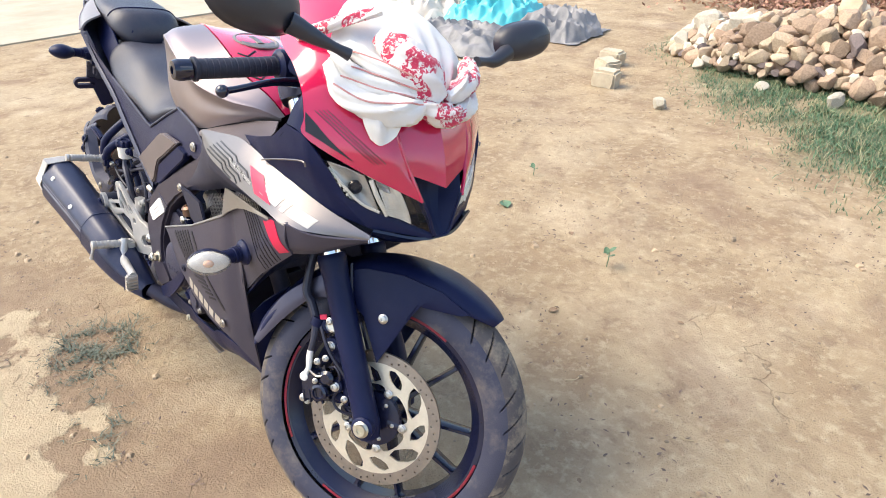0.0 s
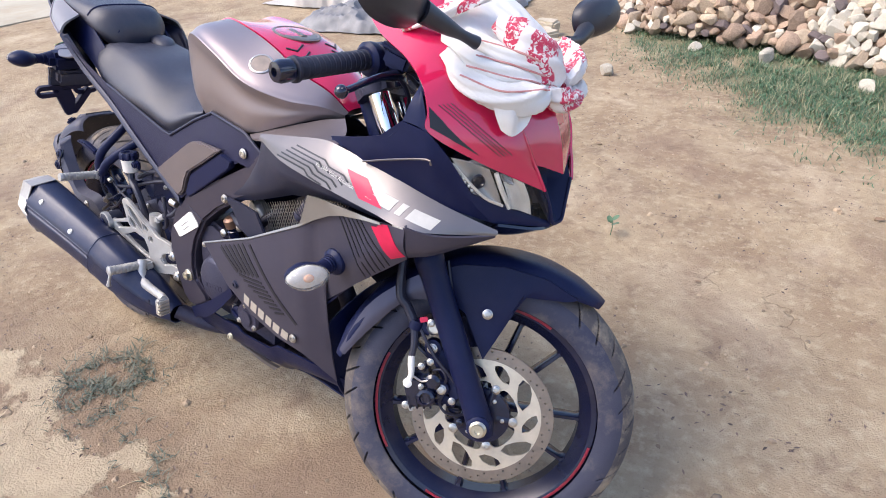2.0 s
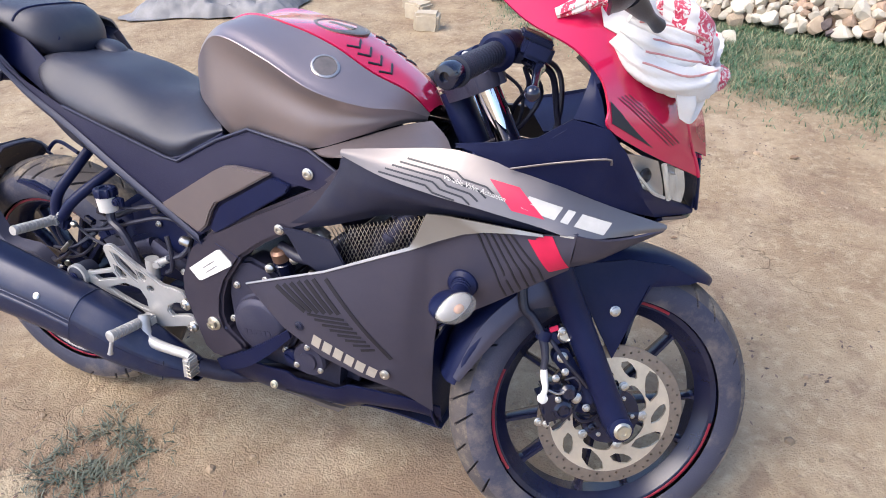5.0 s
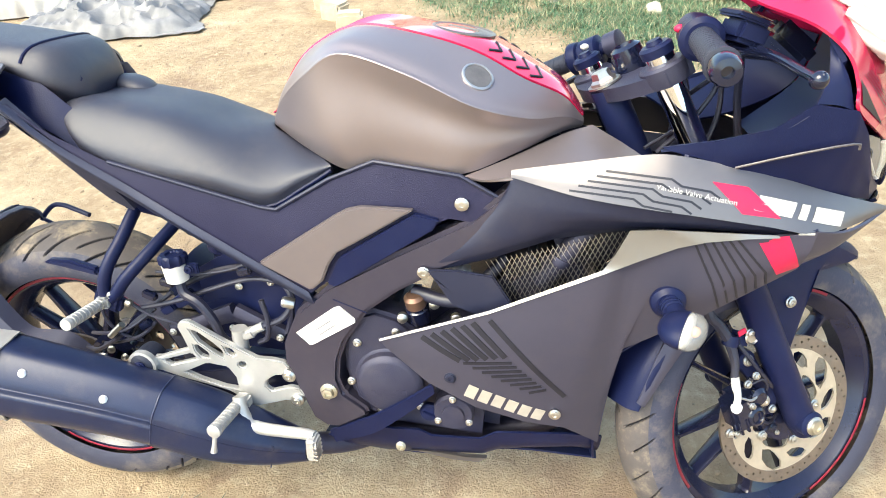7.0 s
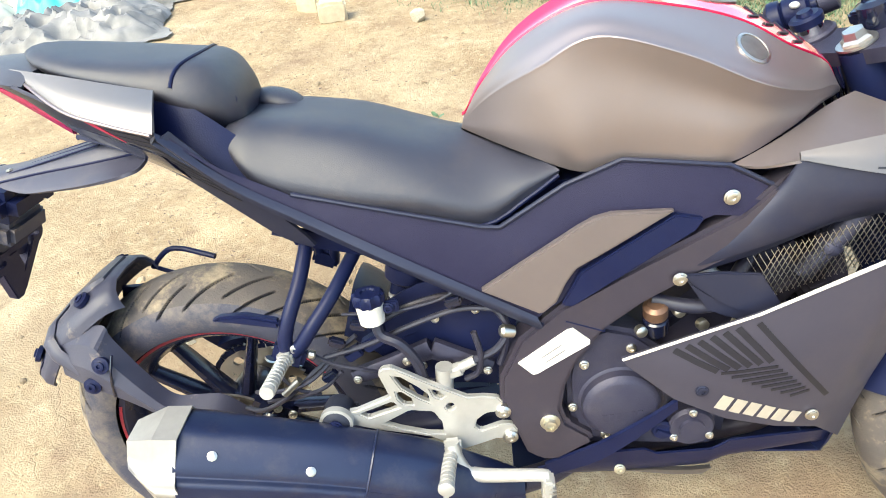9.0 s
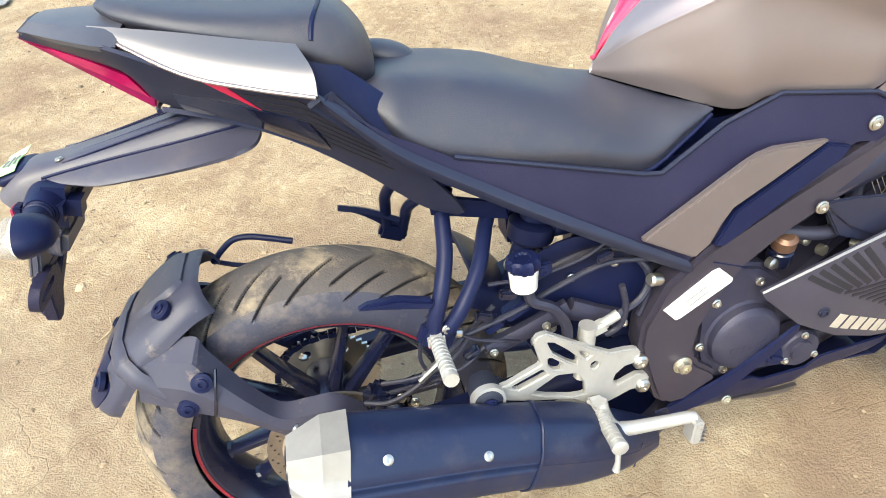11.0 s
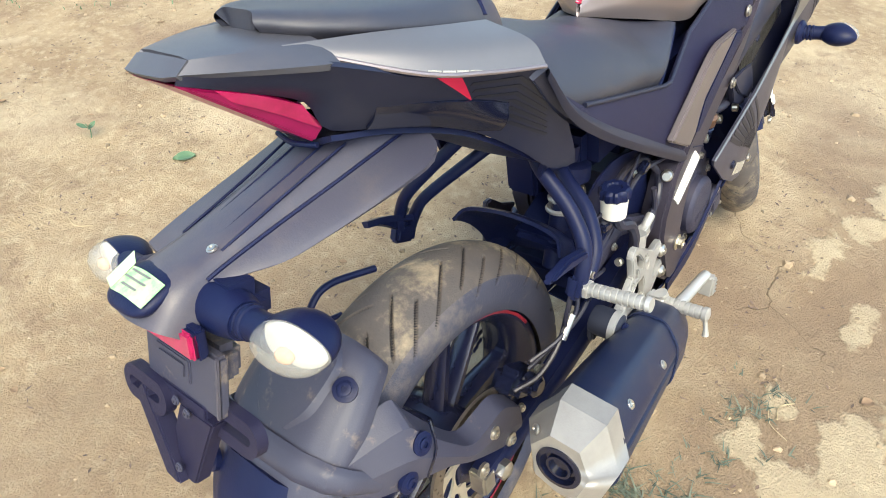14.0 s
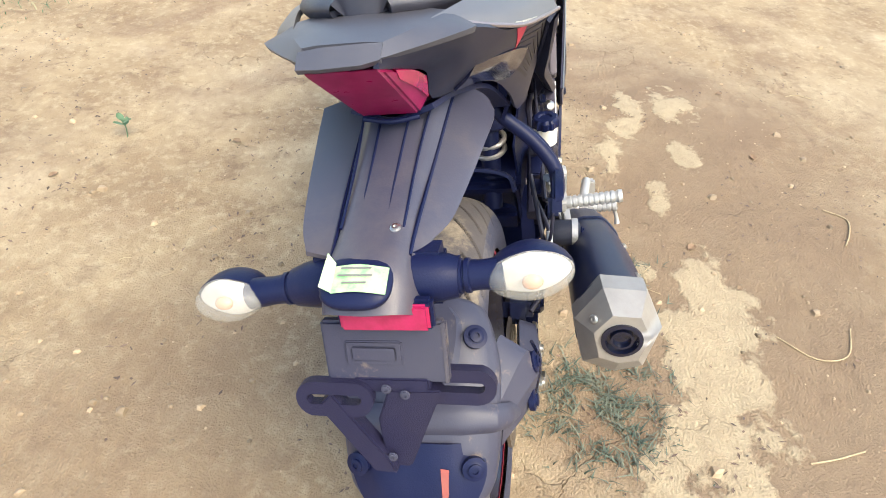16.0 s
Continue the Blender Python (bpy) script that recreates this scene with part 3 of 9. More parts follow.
def bolt(c, axis, r=0.006, h=0.005):
    return lathe([(r * 1.25, 0), (r * 1.3, h * 0.35), (r, h * 0.5), (r, h * 0.9), (r * 0.8, h), (r * 0.45, h), (r * 0.45, h * 0.6)], c, axis, 12)


def placed(bm, m):
    bm.transform(m)
    return bm


FW = STEER @ Matrix.Translation(FC)
front_wheel = part("front_wheel", placed(rim(0.040, 10, 0.011, 0.06), FW), RIM, moto, "black ten-spoke alloy front wheel")
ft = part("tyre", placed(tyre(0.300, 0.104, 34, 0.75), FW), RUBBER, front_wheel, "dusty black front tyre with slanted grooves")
ft.data.materials.append(GROOVESHADE)
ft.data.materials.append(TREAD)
for side in (-1, 1):
    for arc in ((-64, -8), (62, 112), (158, 214), (246, 276)):
        part("rim_stripe", placed(stripe_ring(0.040, side, (arc,)), FW), RIMTAPE, front_wheel, "red rim tape")
FD = FW @ Matrix.Translation((0, -0.062, 0))
disc = part("brake_disc", placed(disc_plate(0.141, 10), FD), DISC, front_wheel, "slotted steel brake disc")
part("friction_ring", placed(friction_ring(0.141), FD), WORN, front_wheel)
carrier = joined(lathe([(0.03, -0.006), (0.056, -0.004), (0.058, 0.004), (0.05, 0.02), (0.03, 0.024)], (0, 0, 0), (0, 1, 0), 40),
                 *[bar((0.03 * math.cos(a), -0.002, 0.03 * math.sin(a)), (0.066 * math.cos(a), -0.002, 0.066 * math.sin(a)), 0.022, 0.012, 0.01, 0.006) for a in [2 * math.pi * k / 5 for k in range(5)]])
part("disc_carrier", placed(carrier, FD), RIM, front_wheel)
for k in range(5):
    a = 2 * math.pi * k / 5
    part("bolt", placed(bolt((0.063 * math.cos(a), -0.003, 0.063 * math.sin(a)), (0, -1, 0), 0.0075, 0.006), FD), STEEL, front_wheel)
for k in range(18):
    a = 2 * math.pi * k / 18
    if k % 3 == 0:
        part("sensor_bolt", placed(bolt((0.042 * math.cos(a), -0.006, 0.042 * math.sin(a)), (0, -1, 0), 0.0035, 0.004), FD), STEEL, front_wheel)

RW = Matrix.Translation(RC)
rear_wheel = part("rear_wheel", placed(rim(0.056, 10, 0.016, 0.10), RW), RIM, moto, "black ten-spoke alloy rear wheel")
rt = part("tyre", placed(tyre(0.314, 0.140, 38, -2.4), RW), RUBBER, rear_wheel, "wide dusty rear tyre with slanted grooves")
rt.data.materials.append(GROOVESHADE)
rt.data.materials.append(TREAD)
for side in (-1, 1):
    for arc in ((28, 148), (-125, -40), (160, 215)):
        part("rim_stripe", placed(stripe_ring(0.056, side, (arc,)), RW), RIMTAPE, rear_wheel, "faded red rim tape")
RD = RW @ Matrix.Translation((0, -0.085, 0))
part("brake_disc", placed(disc_plate(0.110, 10), RD), DISC, rear_wheel, "slotted steel brake disc")
part("friction_ring", placed(friction_ring(0.110), RD), WORN, rear_wheel)
teeth = [((0.098 if k % 2 else 0.090) * math.cos(2 * math.pi * k / 92), (0.098 if k % 2 else 0.090) * math.sin(2 * math.pi * k / 92)) for k in range(92)]
slots = [[((0.066 + 0.010 * math.cos(b)) * math.cos(a + 0.2 * math.sin(b)), (0.066 + 0.010 * math.cos(b)) * math.sin(a + 0.2 * math.sin(b))) for b in [2 * math.pi * q / 10 for q in range(10)]] for a in [2 * math.pi * k / 6 for k in range(6)]]
part("sprocket", placed(prism(teeth, 0.080, 0.086, 0, slots), RW), STEEL, rear_wheel, "grey steel chain sprocket")
part("hub", placed(lathe([(0.02, -0.10), (0.05, -0.085), (0.052, -0.02), (0.052, 0.03), (0.046, 0.078), (0.02, 0.095)], (0, 0, 0), (0, 1, 0), 36), RW), RIM, rear_wheel)

# fork, front mudguard, caliper
def along(y, off, d):
    """A place on the untwisted fork: sideways y, off ahead of the leg's line, d metres up from the axle."""
    ahead = Vector((math.cos(RAKE), 0, math.sin(RAKE)))
    return Vector(FC) + Vector((0, y, 0)) + AXIS * d + ahead * off


fork_legs = []
for side in (-1, 1):
    y = side * 0.096
    leg = joined(tube([along(y, 0, -0.028), along(y, 0, 0.0), along(y, 0, 0.05), along(y, 0, 0.30), along(y, 0, 0.335), along(y, 0, 0.345)], [0.020, 0.026, 0.025, 0.026, 0.029, 0.027], 20, 3, True),
                 lathe([(0.012, 0.0), (0.023, 0.0), (0.023, 0.03), (0.017, 0.034)], along(y - side * 0.004, 0, 0) - Vector((0, 0, 0)), (0, side, 0), 20))
    leg_ob = part("fork_leg", steered(leg), BLACK, moto, "matt black lower fork leg")
    fork_legs.append(leg_ob)
    part("axle_nut", steered(lathe([(0.016, 0), (0.017, 0.003), (0.013, 0.006), (0.012, 0.010), (0.006, 0.010), (0.005, 0.007)], along(y + side * 0.029, 0, 0), (0, side, 0), 6 if side > 0 else 18)), BRASS, leg_ob, "zinc plated axle bolt")
    part("fork_tube", steered(tube([along(y, 0, 0.34), along(y, 0, 0.70)], 0.0205, 24, 2)), CHROME, leg_ob, "chrome fork tube")
    part("fork_cap", steered(lathe([(0.023, 0), (0.024, 0.012), (0.019, 0.016), (0.012, 0.016), (0.010, 0.022)], along(y, 0, 0.692), AXIS, 16)), BLACK, leg_ob)
part("axle", steered(tube([along(-0.11, 0, 0), along(0.11, 0, 0)], 0.009, 12, 1)), STEEL, moto)

# triple clamps, handlebars
part("top_clamp", steered(joined(
    sheet([[tuple(along(-0.125, -0.02, 0.672)), tuple(along(-0.05, -0.055, 0.672)), tuple(along(0.05, -0.055, 0.672)), tuple(along(0.125, -0.02, 0.672))],
           [tuple(along(-0.125, 0.025, 0.672)), tuple(along(-0.05, 0.012, 0.672)), tuple(along(0.05, 0.012, 0.672)), tuple(along(0.125, 0.025, 0.672))]], 4, 3, 0.022, out=(0, 0, 1)),
    lathe([(0.032, -0.022), (0.034, -0.012), (0.034, 0.004), (0.030, 0.008)], along(-0.096, 0, 0.672), AXIS, 24),
    lathe([(0.032, -0.022), (0.034, -0.012), (0.034, 0.004), (0.030, 0.008)], along(0.096, 0, 0.672), AXIS, 24))), ENGINE, moto, "dark cast top fork clamp")
part("lower_clamp", steered(box(along(0, -0.015, 0.42), (0.07, 0.25, 0.05), 0.012, (0, -25.5, 0))), BLACK, moto)
part("steering_stem", steered(tube([along(0, -0.04, 0.40), along(0, -0.04, 0.668)], 0.026, 20, 2)), BLACK, moto)
nut = steered(joined(lathe([(0.020, 0), (0.021, 0.006), (0.016, 0.010), (0.014, 0.02), (0.008, 0.02)], along(0, -0.04, 0.674), AXIS, 6), lathe([(0.026, 0), (0.026, 0.003)], along(0, -0.04, 0.673), AXIS, 24)))
part("stem_nut", nut, STEEL, moto)
ignition = steered(joined(lathe([(0.024, 0), (0.026, 0.02), (0.024, 0.045), (0.016, 0.05), (0.015, 0.046)], along(0.0, 0.015, 0.660), AXIS, 24), box(along(0.03, 0.02, 0.685), (0.03, 0.02, 0.02), 0.004, (0, -25, 0))))
part("ignition_switch", ignition, GLOSSBLACK, moto)

GRIP_IN, GRIP_OUT = Vector((1.129, -0.118, 0.970)), Vector((1.121, -0.297, 0.963))


def grip_set(swap):
    place = other_side if swap else (lambda p: Vector(p))
    a, b = place(GRIP_IN), place(GRIP_OUT)
    d = (b - a).normalized()
    inner = a - d * 0.085
    barp = part("handlebar", tube([inner, a, b], 0.0115, 14, 2, True), BLACK, moto, "black clip-on handlebar")
    prof = [(0.014, 0.0)]
    for k in range(14):
        h = 0.010 + k * 0.0105
        prof += [(0.0172, h), (0.0172, h + 0.007), (0.0166, h + 0.0074), (0.0166, h + 0.0100)]
    prof += [(0.0205, 0.158), (0.0205, 0.163), (0.015, 0.165)]
    part("grip", lathe(prof, a, d, 24), GRIP, barp, "ribbed black rubber grip")
    part("bar_end", lathe([(0.012, 0), (0.0175, 0.002), (0.018, 0.022), (0.015, 0.030), (0.007, 0.031), (0.006, 0.024)], a + d * 0.166, d, 20), GLOSSBLACK, barp)
    part("throttle_collar", lathe([(0.018, 0), (0.027, 0.004), (0.029, 0.012), (0.029, 0.020), (0.022, 0.026)], a - d * 0.012, d, 24), BLACK, barp)
    u = (place(GRIP_IN + Vector((0.03, 0, 0))) - a).normalized()
    w = d.cross(u)
    switch = joined(lathe([(0.020, 0), (0.026, 0.004), (0.026, 0.036), (0.020, 0.042)], a - d * 0.05, d, 18))
    sw = part("switch_box", switch, BLACK, barp, "black switch box")
    part("switch_button", ball(a - d * 0.03 - u * 0.024 + Vector((0, 0, 0.008)), 0.008, (1, 1, 0.7), 12), REDDECAL if not swap else WHITEDECAL, sw)
    clamp = joined(lathe([(0.016, -0.014), (0.021, -0.012), (0.021, 0.012), (0.016, 0.014)], inner + d * 0.012, d, 18))
    part("bar_clamp", clamp, ENGINE, barp)
    perch, tip = place((1.192, -0.115, 0.952)), place((1.224, -0.278, 0.946))
    mid = place((1.205, -0.18, 0.955))
    lev = joined(tube([place((1.165, -0.09, 0.958)), perch, mid, place((1.219, -0.25, 0.948)), tip], [0.009, 0.010, 0.0065, 0.0055, 0.006], 12, 4), ball(tip, 0.0105, seg=14))
    part("lever", lev, GLOSSBLACK, barp, "black brake lever with a ball end" if not swap else "black clutch lever with a ball end")
    part("lever_bracket", joined(box((a + perch) / 2 - d * 0.03, (0.05, 0.026, 0.022), 0.006, (0, 0, 8))), BLACK, barp)
    return barp


right_bar, left_bar = grip_set(False), grip_set(True)
# front master cylinder with its square cup on a bracket
cup = part("fluid_cup", joined(box((1.185, -0.105, 0.975), (0.046, 0.05, 0.03), 0.006, (0, 20, 18)), box((1.183, -0.105, 0.993), (0.05, 0.054, 0.008), 0.003, (0, 20, 18))), BLACK, right_bar, "black brake fluid cup with a brown lid")
part("lid", box((1.182, -0.106, 0.9985), (0.034, 0.036, 0.003), 0.001, (0, 20, 18)), COPPER, cup)
for i, (p, r) in enumerate((
        ([(1.175, -0.075, 0.955), (1.20, -0.05, 0.93), (1.21, -0.03, 0.86), (1.23, -0.02, 0.76)], 0.0055),
        ([(1.165, -0.09, 0.945), (1.165, -0.06, 0.91), (1.13, -0.02, 0.86), (1.12, 0.0, 0.78)], 0.004),
        ([(1.150, -0.06, 0.955), (1.18, -0.03, 0.90), (1.15, -0.03, 0.84), (1.10, -0.04, 0.79)], 0.004),
        ([(1.14, 0.02, 0.955), (1.19, 0.05, 0.92), (1.20, 0.03, 0.84), (1.17, 0.0, 0.76)], 0.0045),
        ([(1.10, -0.02, 0.93), (1.14, 0.0, 0.89), (1.135, -0.015, 0.83), (1.08, -0.05, 0.80)], 0.003))):
    part("control_cable", tube(p, r, 8, 6), WIRE, moto)

# front mudguard: centre shell, side blades down to the fork
def guard_row(off, half, drop):
    """Across the wheel at an angle: half width, and how far its sides hang down."""
    a = radians(off)
    return [(FC[0] + r * math.cos(a), FC[1] + y * half, FC[2] + r * math.sin(a)) for y, r in ((-1, 0.312 - drop), (-0.97, 0.314 - drop * 0.5), (-0.72, 0.322), (0, 0.327), (0.72, 0.322), (0.97, 0.314 - drop * 0.5), (1, 0.312 - drop))]


mud = part("front_mudguard", steered(sheet([guard_row(53, 0.022, 0.004), guard_row(57, 0.042, 0.008), guard_row(66, 0.060, 0.018), guard_row(80, 0.070, 0.020), guard_row(98, 0.073, 0.020), guard_row(115, 0.073, 0.020), guard_row(135, 0.072, 0.018), guard_row(155, 0.068, 0.012), guard_row(169, 0.058, 0.006)], 3, 4, 0.004, out=(0, 0, 1))), BLACK, moto, "matt dark front mudguard")
for side in (-1, 1):
    y = FC[1] + side * 0.074
    blade = [[(1.488, y - side * 0.012, 0.566), (1.425, y - side * 0.002, 0.596), (1.345, y, 0.606), (1.265, y, 0.597), (1.205, y, 0.574)],
             [(1.470, y - side * 0.010, 0.560), (1.405, y, 0.572), (1.355, y + side * 0.004, 0.535), (1.285, y + side * 0.004, 0.548), (1.213, y + side * 0.002, 0.555)],
             [(1.456, y - side * 0.010, 0.558), (1.388, y, 0.556), (1.330, y + side * 0.004, 0.420), (1.282, y + side * 0.004, 0.505), (1.228, y, 0.535)]]
    part("mudguard_blade", steered(sheet(blade, 4, 4, 0.005, linu=True, out=(0, side, 0))), BLACK, mud)
    lower = [[(1.215, y, 0.580), (1.150, y - side * 0.002, 0.540), (1.085, y - side * 0.006, 0.475), (1.040, y - side * 0.014, 0.375)],
             [(1.220, y + side * 0.003, 0.550), (1.160, y + side * 0.002, 0.520), (1.098, y - side * 0.002, 0.455), (1.046, y - side * 0.012, 0.370)],
             [(1.232, y, 0.520), (1.165, y, 0.505), (1.105, y - side * 0.004, 0.440), (1.052, y - side * 0.012, 0.366)]]
    part("mudguard_blade", steered(sheet(lower, 4, 4, 0.005, out=(0, side, 0))), GREY, mud)
    part("bolt", steered(bolt((1.325, y + side * 0.005, 0.512), (0, side, 0), 0.008, 0.007)), STEEL, mud)

cal = part("front_caliper", steered(joined(
    box((1.226, -0.096, 0.345), (0.060, 0.046, 0.074), 0.012, (0, -20, 0)), box((1.214, -0.116, 0.340), (0.040, 0.016, 0.060), 0.006, (0, -20, 0)),
    lathe([(0.017, 0), (0.019, 0.008), (0.017, 0.012), (0.012, 0.014), (0.010, 0.010)], (1.236, -0.114, 0.334), (0, -1, 0), 20), lathe([(0.014, 0), (0.016, 0.008), (0.010, 0.013)], (1.244, -0.112, 0.366), (0, -1, 0), 18),
    *[box((1.206 + 0.013 * k, -0.122, 0.318 + 0.003 * k), (0.004, 0.008, 0.026), 0.001, (0, -20, 0)) for k in range(4)])), GLOSSBLACK, moto, "black front brake caliper")
part("caliper_bracket", steered(joined(bar((1.232, -0.090, 0.427), (1.274, -0.090, 0.372), 0.034, 0.030, 0.016, 0.018), bar((1.274, -0.090, 0.372), (1.300, -0.094, 0.340), 0.030, 0.044, 0.018, 0.016), bar((1.240, -0.090, 0.330), (1.292, -0.090, 0.322), 0.022, 0.018, 0.014, 0.014),
    lathe([(0.016, -0.010), (0.018, 0.0), (0.016, 0.010), (0.008, 0.012)], (1.232, -0.090, 0.427), (0, -1, 0), 20), lathe([(0.014, -0.010), (0.016, 0.0), (0.014, 0.010), (0.008, 0.012)], (1.262, -0.098, 0.352), (0, -1, 0), 20))), BLACK, cal, "cast black caliper bracket")
for c, r in (((1.232, -0.102, 0.427), 0.008), ((1.262, -0.110, 0.352), 0.008), ((1.234, -0.118, 0.406), 0.0055), ((1.218, -0.118, 0.394), 0.0055), ((1.197, -0.106, 0.304), 0.0065), ((1.210, -0.110, 0.302), 0.0050), ((1.285, -0.104, 0.330), 0.006), ((1.224, -0.124, 0.356), 0.0045)):
    part("bolt", steered(bolt(c, (0, -1, 0), r, 0.007)), STEEL, cal)
part("caliper_spring", steered(tube([(1.206, -0.122, 0.372), (1.224, -0.124, 0.366), (1.240, -0.122, 0.372)], 0.0022, 6, 4)), STEEL, cal)
part("bleed_cap", steered(tube([(1.222, -0.112, 0.385), (1.226, -0.118, 0.404)], [0.0060, 0.0042], 10, 2)), GLOSSBLACK, cal)
part("banjo_fitting", steered(joined(tube([(1.196, -0.115, 0.410), (1.198, -0.116, 0.392), (1.201, -0.118, 0.374), (1.197, -0.120, 0.360)], [0.0062, 0.0070, 0.0055, 0.0060], 12, 3), lathe([(0.009, -0.004), (0.010, 0.0), (0.009, 0.004), (0.005, 0.006)], (1.197, -0.120, 0.356), (0, -1, 0), 16))), WHITEPLASTIC, cal, "pale hose end fitting")
part("hose_clamp", steered(joined(box((1.212, -0.100, 0.468), (0.040, 0.018, 0.028), 0.006, (0, 20, 0)), lathe([(0.013, -0.009), (0.014, 0.0), (0.013, 0.009)], (1.194, -0.104, 0.470), (0.25, 0, 1), 16))), BLACK, cal, "black hose clamp")
part("clamp_ring", steered(lathe([(0.012, 0), (0.014, 0.002), (0.012, 0.004), (0.010, 0.002)], (1.230, -0.110, 0.472), (0, -1, 0), 20)), STEEL, cal)
part("bolt", steered(bolt((1.224, -0.111, 0.480), (0, -1, 0), 0.006, 0.007)), STEEL, cal)
part("clamp_tab", steered(box((1.209, -0.112, 0.484), (0.016, 0.003, 0.010), 0.001, (0, -20, 0))), REDDECAL, cal, "small red tab")
for p, r in (([(1.206, -0.108, 0.462), (1.222, -0.114, 0.440), (1.244, -0.114, 0.412), (1.264, -0.110, 0.392), (1.284, -0.104, 0.370)], 0.0036), ([(1.268, -0.108, 0.345), (1.262, -0.106, 0.322), (1.276, -0.104, 0.304), (1.300, -0.092, 0.298), (1.318, -0.084, 0.304)], 0.0028), ([(1.240, -0.106, 0.385), (1.256, -0.112, 0.392), (1.268, -0.110, 0.375), (1.264, -0.104, 0.356)], 0.0026)):
    part("sensor_cable", steered(tube(p, r, 8, 6)), WIRE, cal)
part("speed_sensor", steered(joined(box((1.290, -0.084, 0.300), (0.030, 0.016, 0.020), 0.004), bolt((1.306, -0.088, 0.282), (0, -1, 0), 0.006, 0.006))), GLOSSBLACK, cal)
part("brake_hose", steered(tube([(1.196, -0.114, 0.408), (1.197, -0.112, 0.435), (1.190, -0.105, 0.470), (1.172, -0.100, 0.500), (1.154, -0.098, 0.524), (1.150, -0.088, 0.60), (1.160, -0.070, 0.68), (1.17, -0.05, 0.78)], [0.0065, 0.007, 0.009, 0.009, 0.009, 0.009, 0.008, 0.006], 10, 6)), WIRE, moto, "black front brake hose")
part("sensor_cable", steered(tube([(1.315, -0.075, 0.335), (1.30, -0.105, 0.38), (1.27, -0.108, 0.45), (1.255, -0.1, 0.53), (1.235, -0.09, 0.60)], 0.0032, 8, 6)), WIRE, moto)

# fuel tank: side shell from its lower edge to the red top cover
TANK = [
    [(0.464, -0.001, 0.827), (0.466, -0.003, 0.832), (0.467, -0.003, 0.836), (0.4675, -0.003, 0.838), (0.468, -0.003, 0.840), (0.468, -0.002, 0.842), (0.470, 0, 0.845)],
    [(0.540, -0.066, 0.806), (0.527, -0.072, 0.835), (0.516, -0.062, 0.862), (0.509, -0.054, 0.884), (0.506, -0.042, 0.894), (0.502, -0.016, 0.897), (0.500, 0, 0.888)],
    [(0.621, -0.114, 0.784), (0.602, -0.124, 0.832), (0.583, -0.119, 0.890), (0.573, -0.113, 0.930), (0.568, -0.090, 0.948), (0.560, -0.042, 0.956), (0.558, 0, 0.942)],
    [(0.669, -0.126, 0.800), (0.657, -0.136, 0.850), (0.648, -0.139, 0.922), (0.640, -0.146, 0.965), (0.641, -0.116, 0.982), (0.646, -0.060, 0.992), (0.650, 0, 0.982)],
    [(0.740, -0.136, 0.793), (0.738, -0.145, 0.842), (0.737, -0.147, 0.896), (0.738, -0.163, 0.938), (0.740, -0.135, 0.957), (0.747, -0.074, 0.978), (0.750, 0, 0.981)],
    [(0.810, -0.140, 0.787), (0.818, -0.146, 0.826), (0.824, -0.146, 0.864), (0.830, -0.162, 0.893), (0.830, -0.140, 0.913), (0.830, -0.082, 0.952), (0.830, 0, 0.965)],
    [(0.890, -0.112, 0.812), (0.897, -0.118, 0.830), (0.902, -0.116, 0.848), (0.905, -0.124, 0.866), (0.903, -0.112, 0.884), (0.897, -0.076, 0.913), (0.898, 0, 0.928)],
    [(0.950, -0.070, 0.830), (0.954, -0.076, 0.840), (0.956, -0.077, 0.848), (0.958, -0.080, 0.857), (0.957, -0.072, 0.867), (0.955, -0.055, 0.882), (0.955, 0, 0.890)],
    [(0.985, -0.040, 0.832), (0.986, -0.042, 0.835), (0.987, -0.042, 0.838), (0.987, -0.042, 0.840), (0.987, -0.039, 0.842), (0.987, -0.032, 0.844), (0.987, 0, 0.846)],
]
right_side = []
for row in TANK:
    q = [Vector(p) for p in row[:6]]
    right_side.append([q[0], q[1], q[2], q[2].lerp(q[3], 0.84), q[3], q[3].lerp(q[4], 0.22), q[4], q[5]])
tank = part("fuel_tank", sheet([[tuple(p) for p in row] for row in right_side], 5, 6, 0.004, out=(0, -1, 0.5)), TANKPAINT, moto, "satin grey metal fuel tank", 0.9)
part("fuel_tank_side", sheet([[(p.x, -p.y, p.z) for p in row] for row in right_side], 5, 6, 0.004, out=(0, 1, 0.5)), TANKPAINT, tank, sharp=0.9)
top_rows = []
for row in TANK:
    e, c = Vector(row[5]), Vector(row[6])
    m1 = e.lerp(c, 0.5) + Vector((0, 0, (c.z - e.z) * 0.35))
    half = [e + Vector((0, 0.002, 0.003)), m1 + Vector((0, 0, 0.004)), c + Vector((0, 0, 0.004))]
    top_rows.append([tuple(p) for p in half] + [(p.x, -p.y, p.z) for p in half[1::-1]])
cover = part("tank_cover", sheet(top_rows, 4, 6, 0.006, out=(0, 0, 1)), RED, tank, "gloss red tank top cover", 0.9)
capz = (0.800, 0.0, 0.9742)
cap = part("filler_cap", joined(lathe([(0.050, -0.004), (0.051, 0.001), (0.046, 0.003), (0.043, 0.001), (0.036, 0.002), (0.0, 0.0025)], capz, (0.20, 0, 0.98), 40), box((0.800, 0, 0.9765), (0.05, 0.016, 0.003), 0.001, (0, 11, 0))), WORN, tank, "grey metal filler cap")


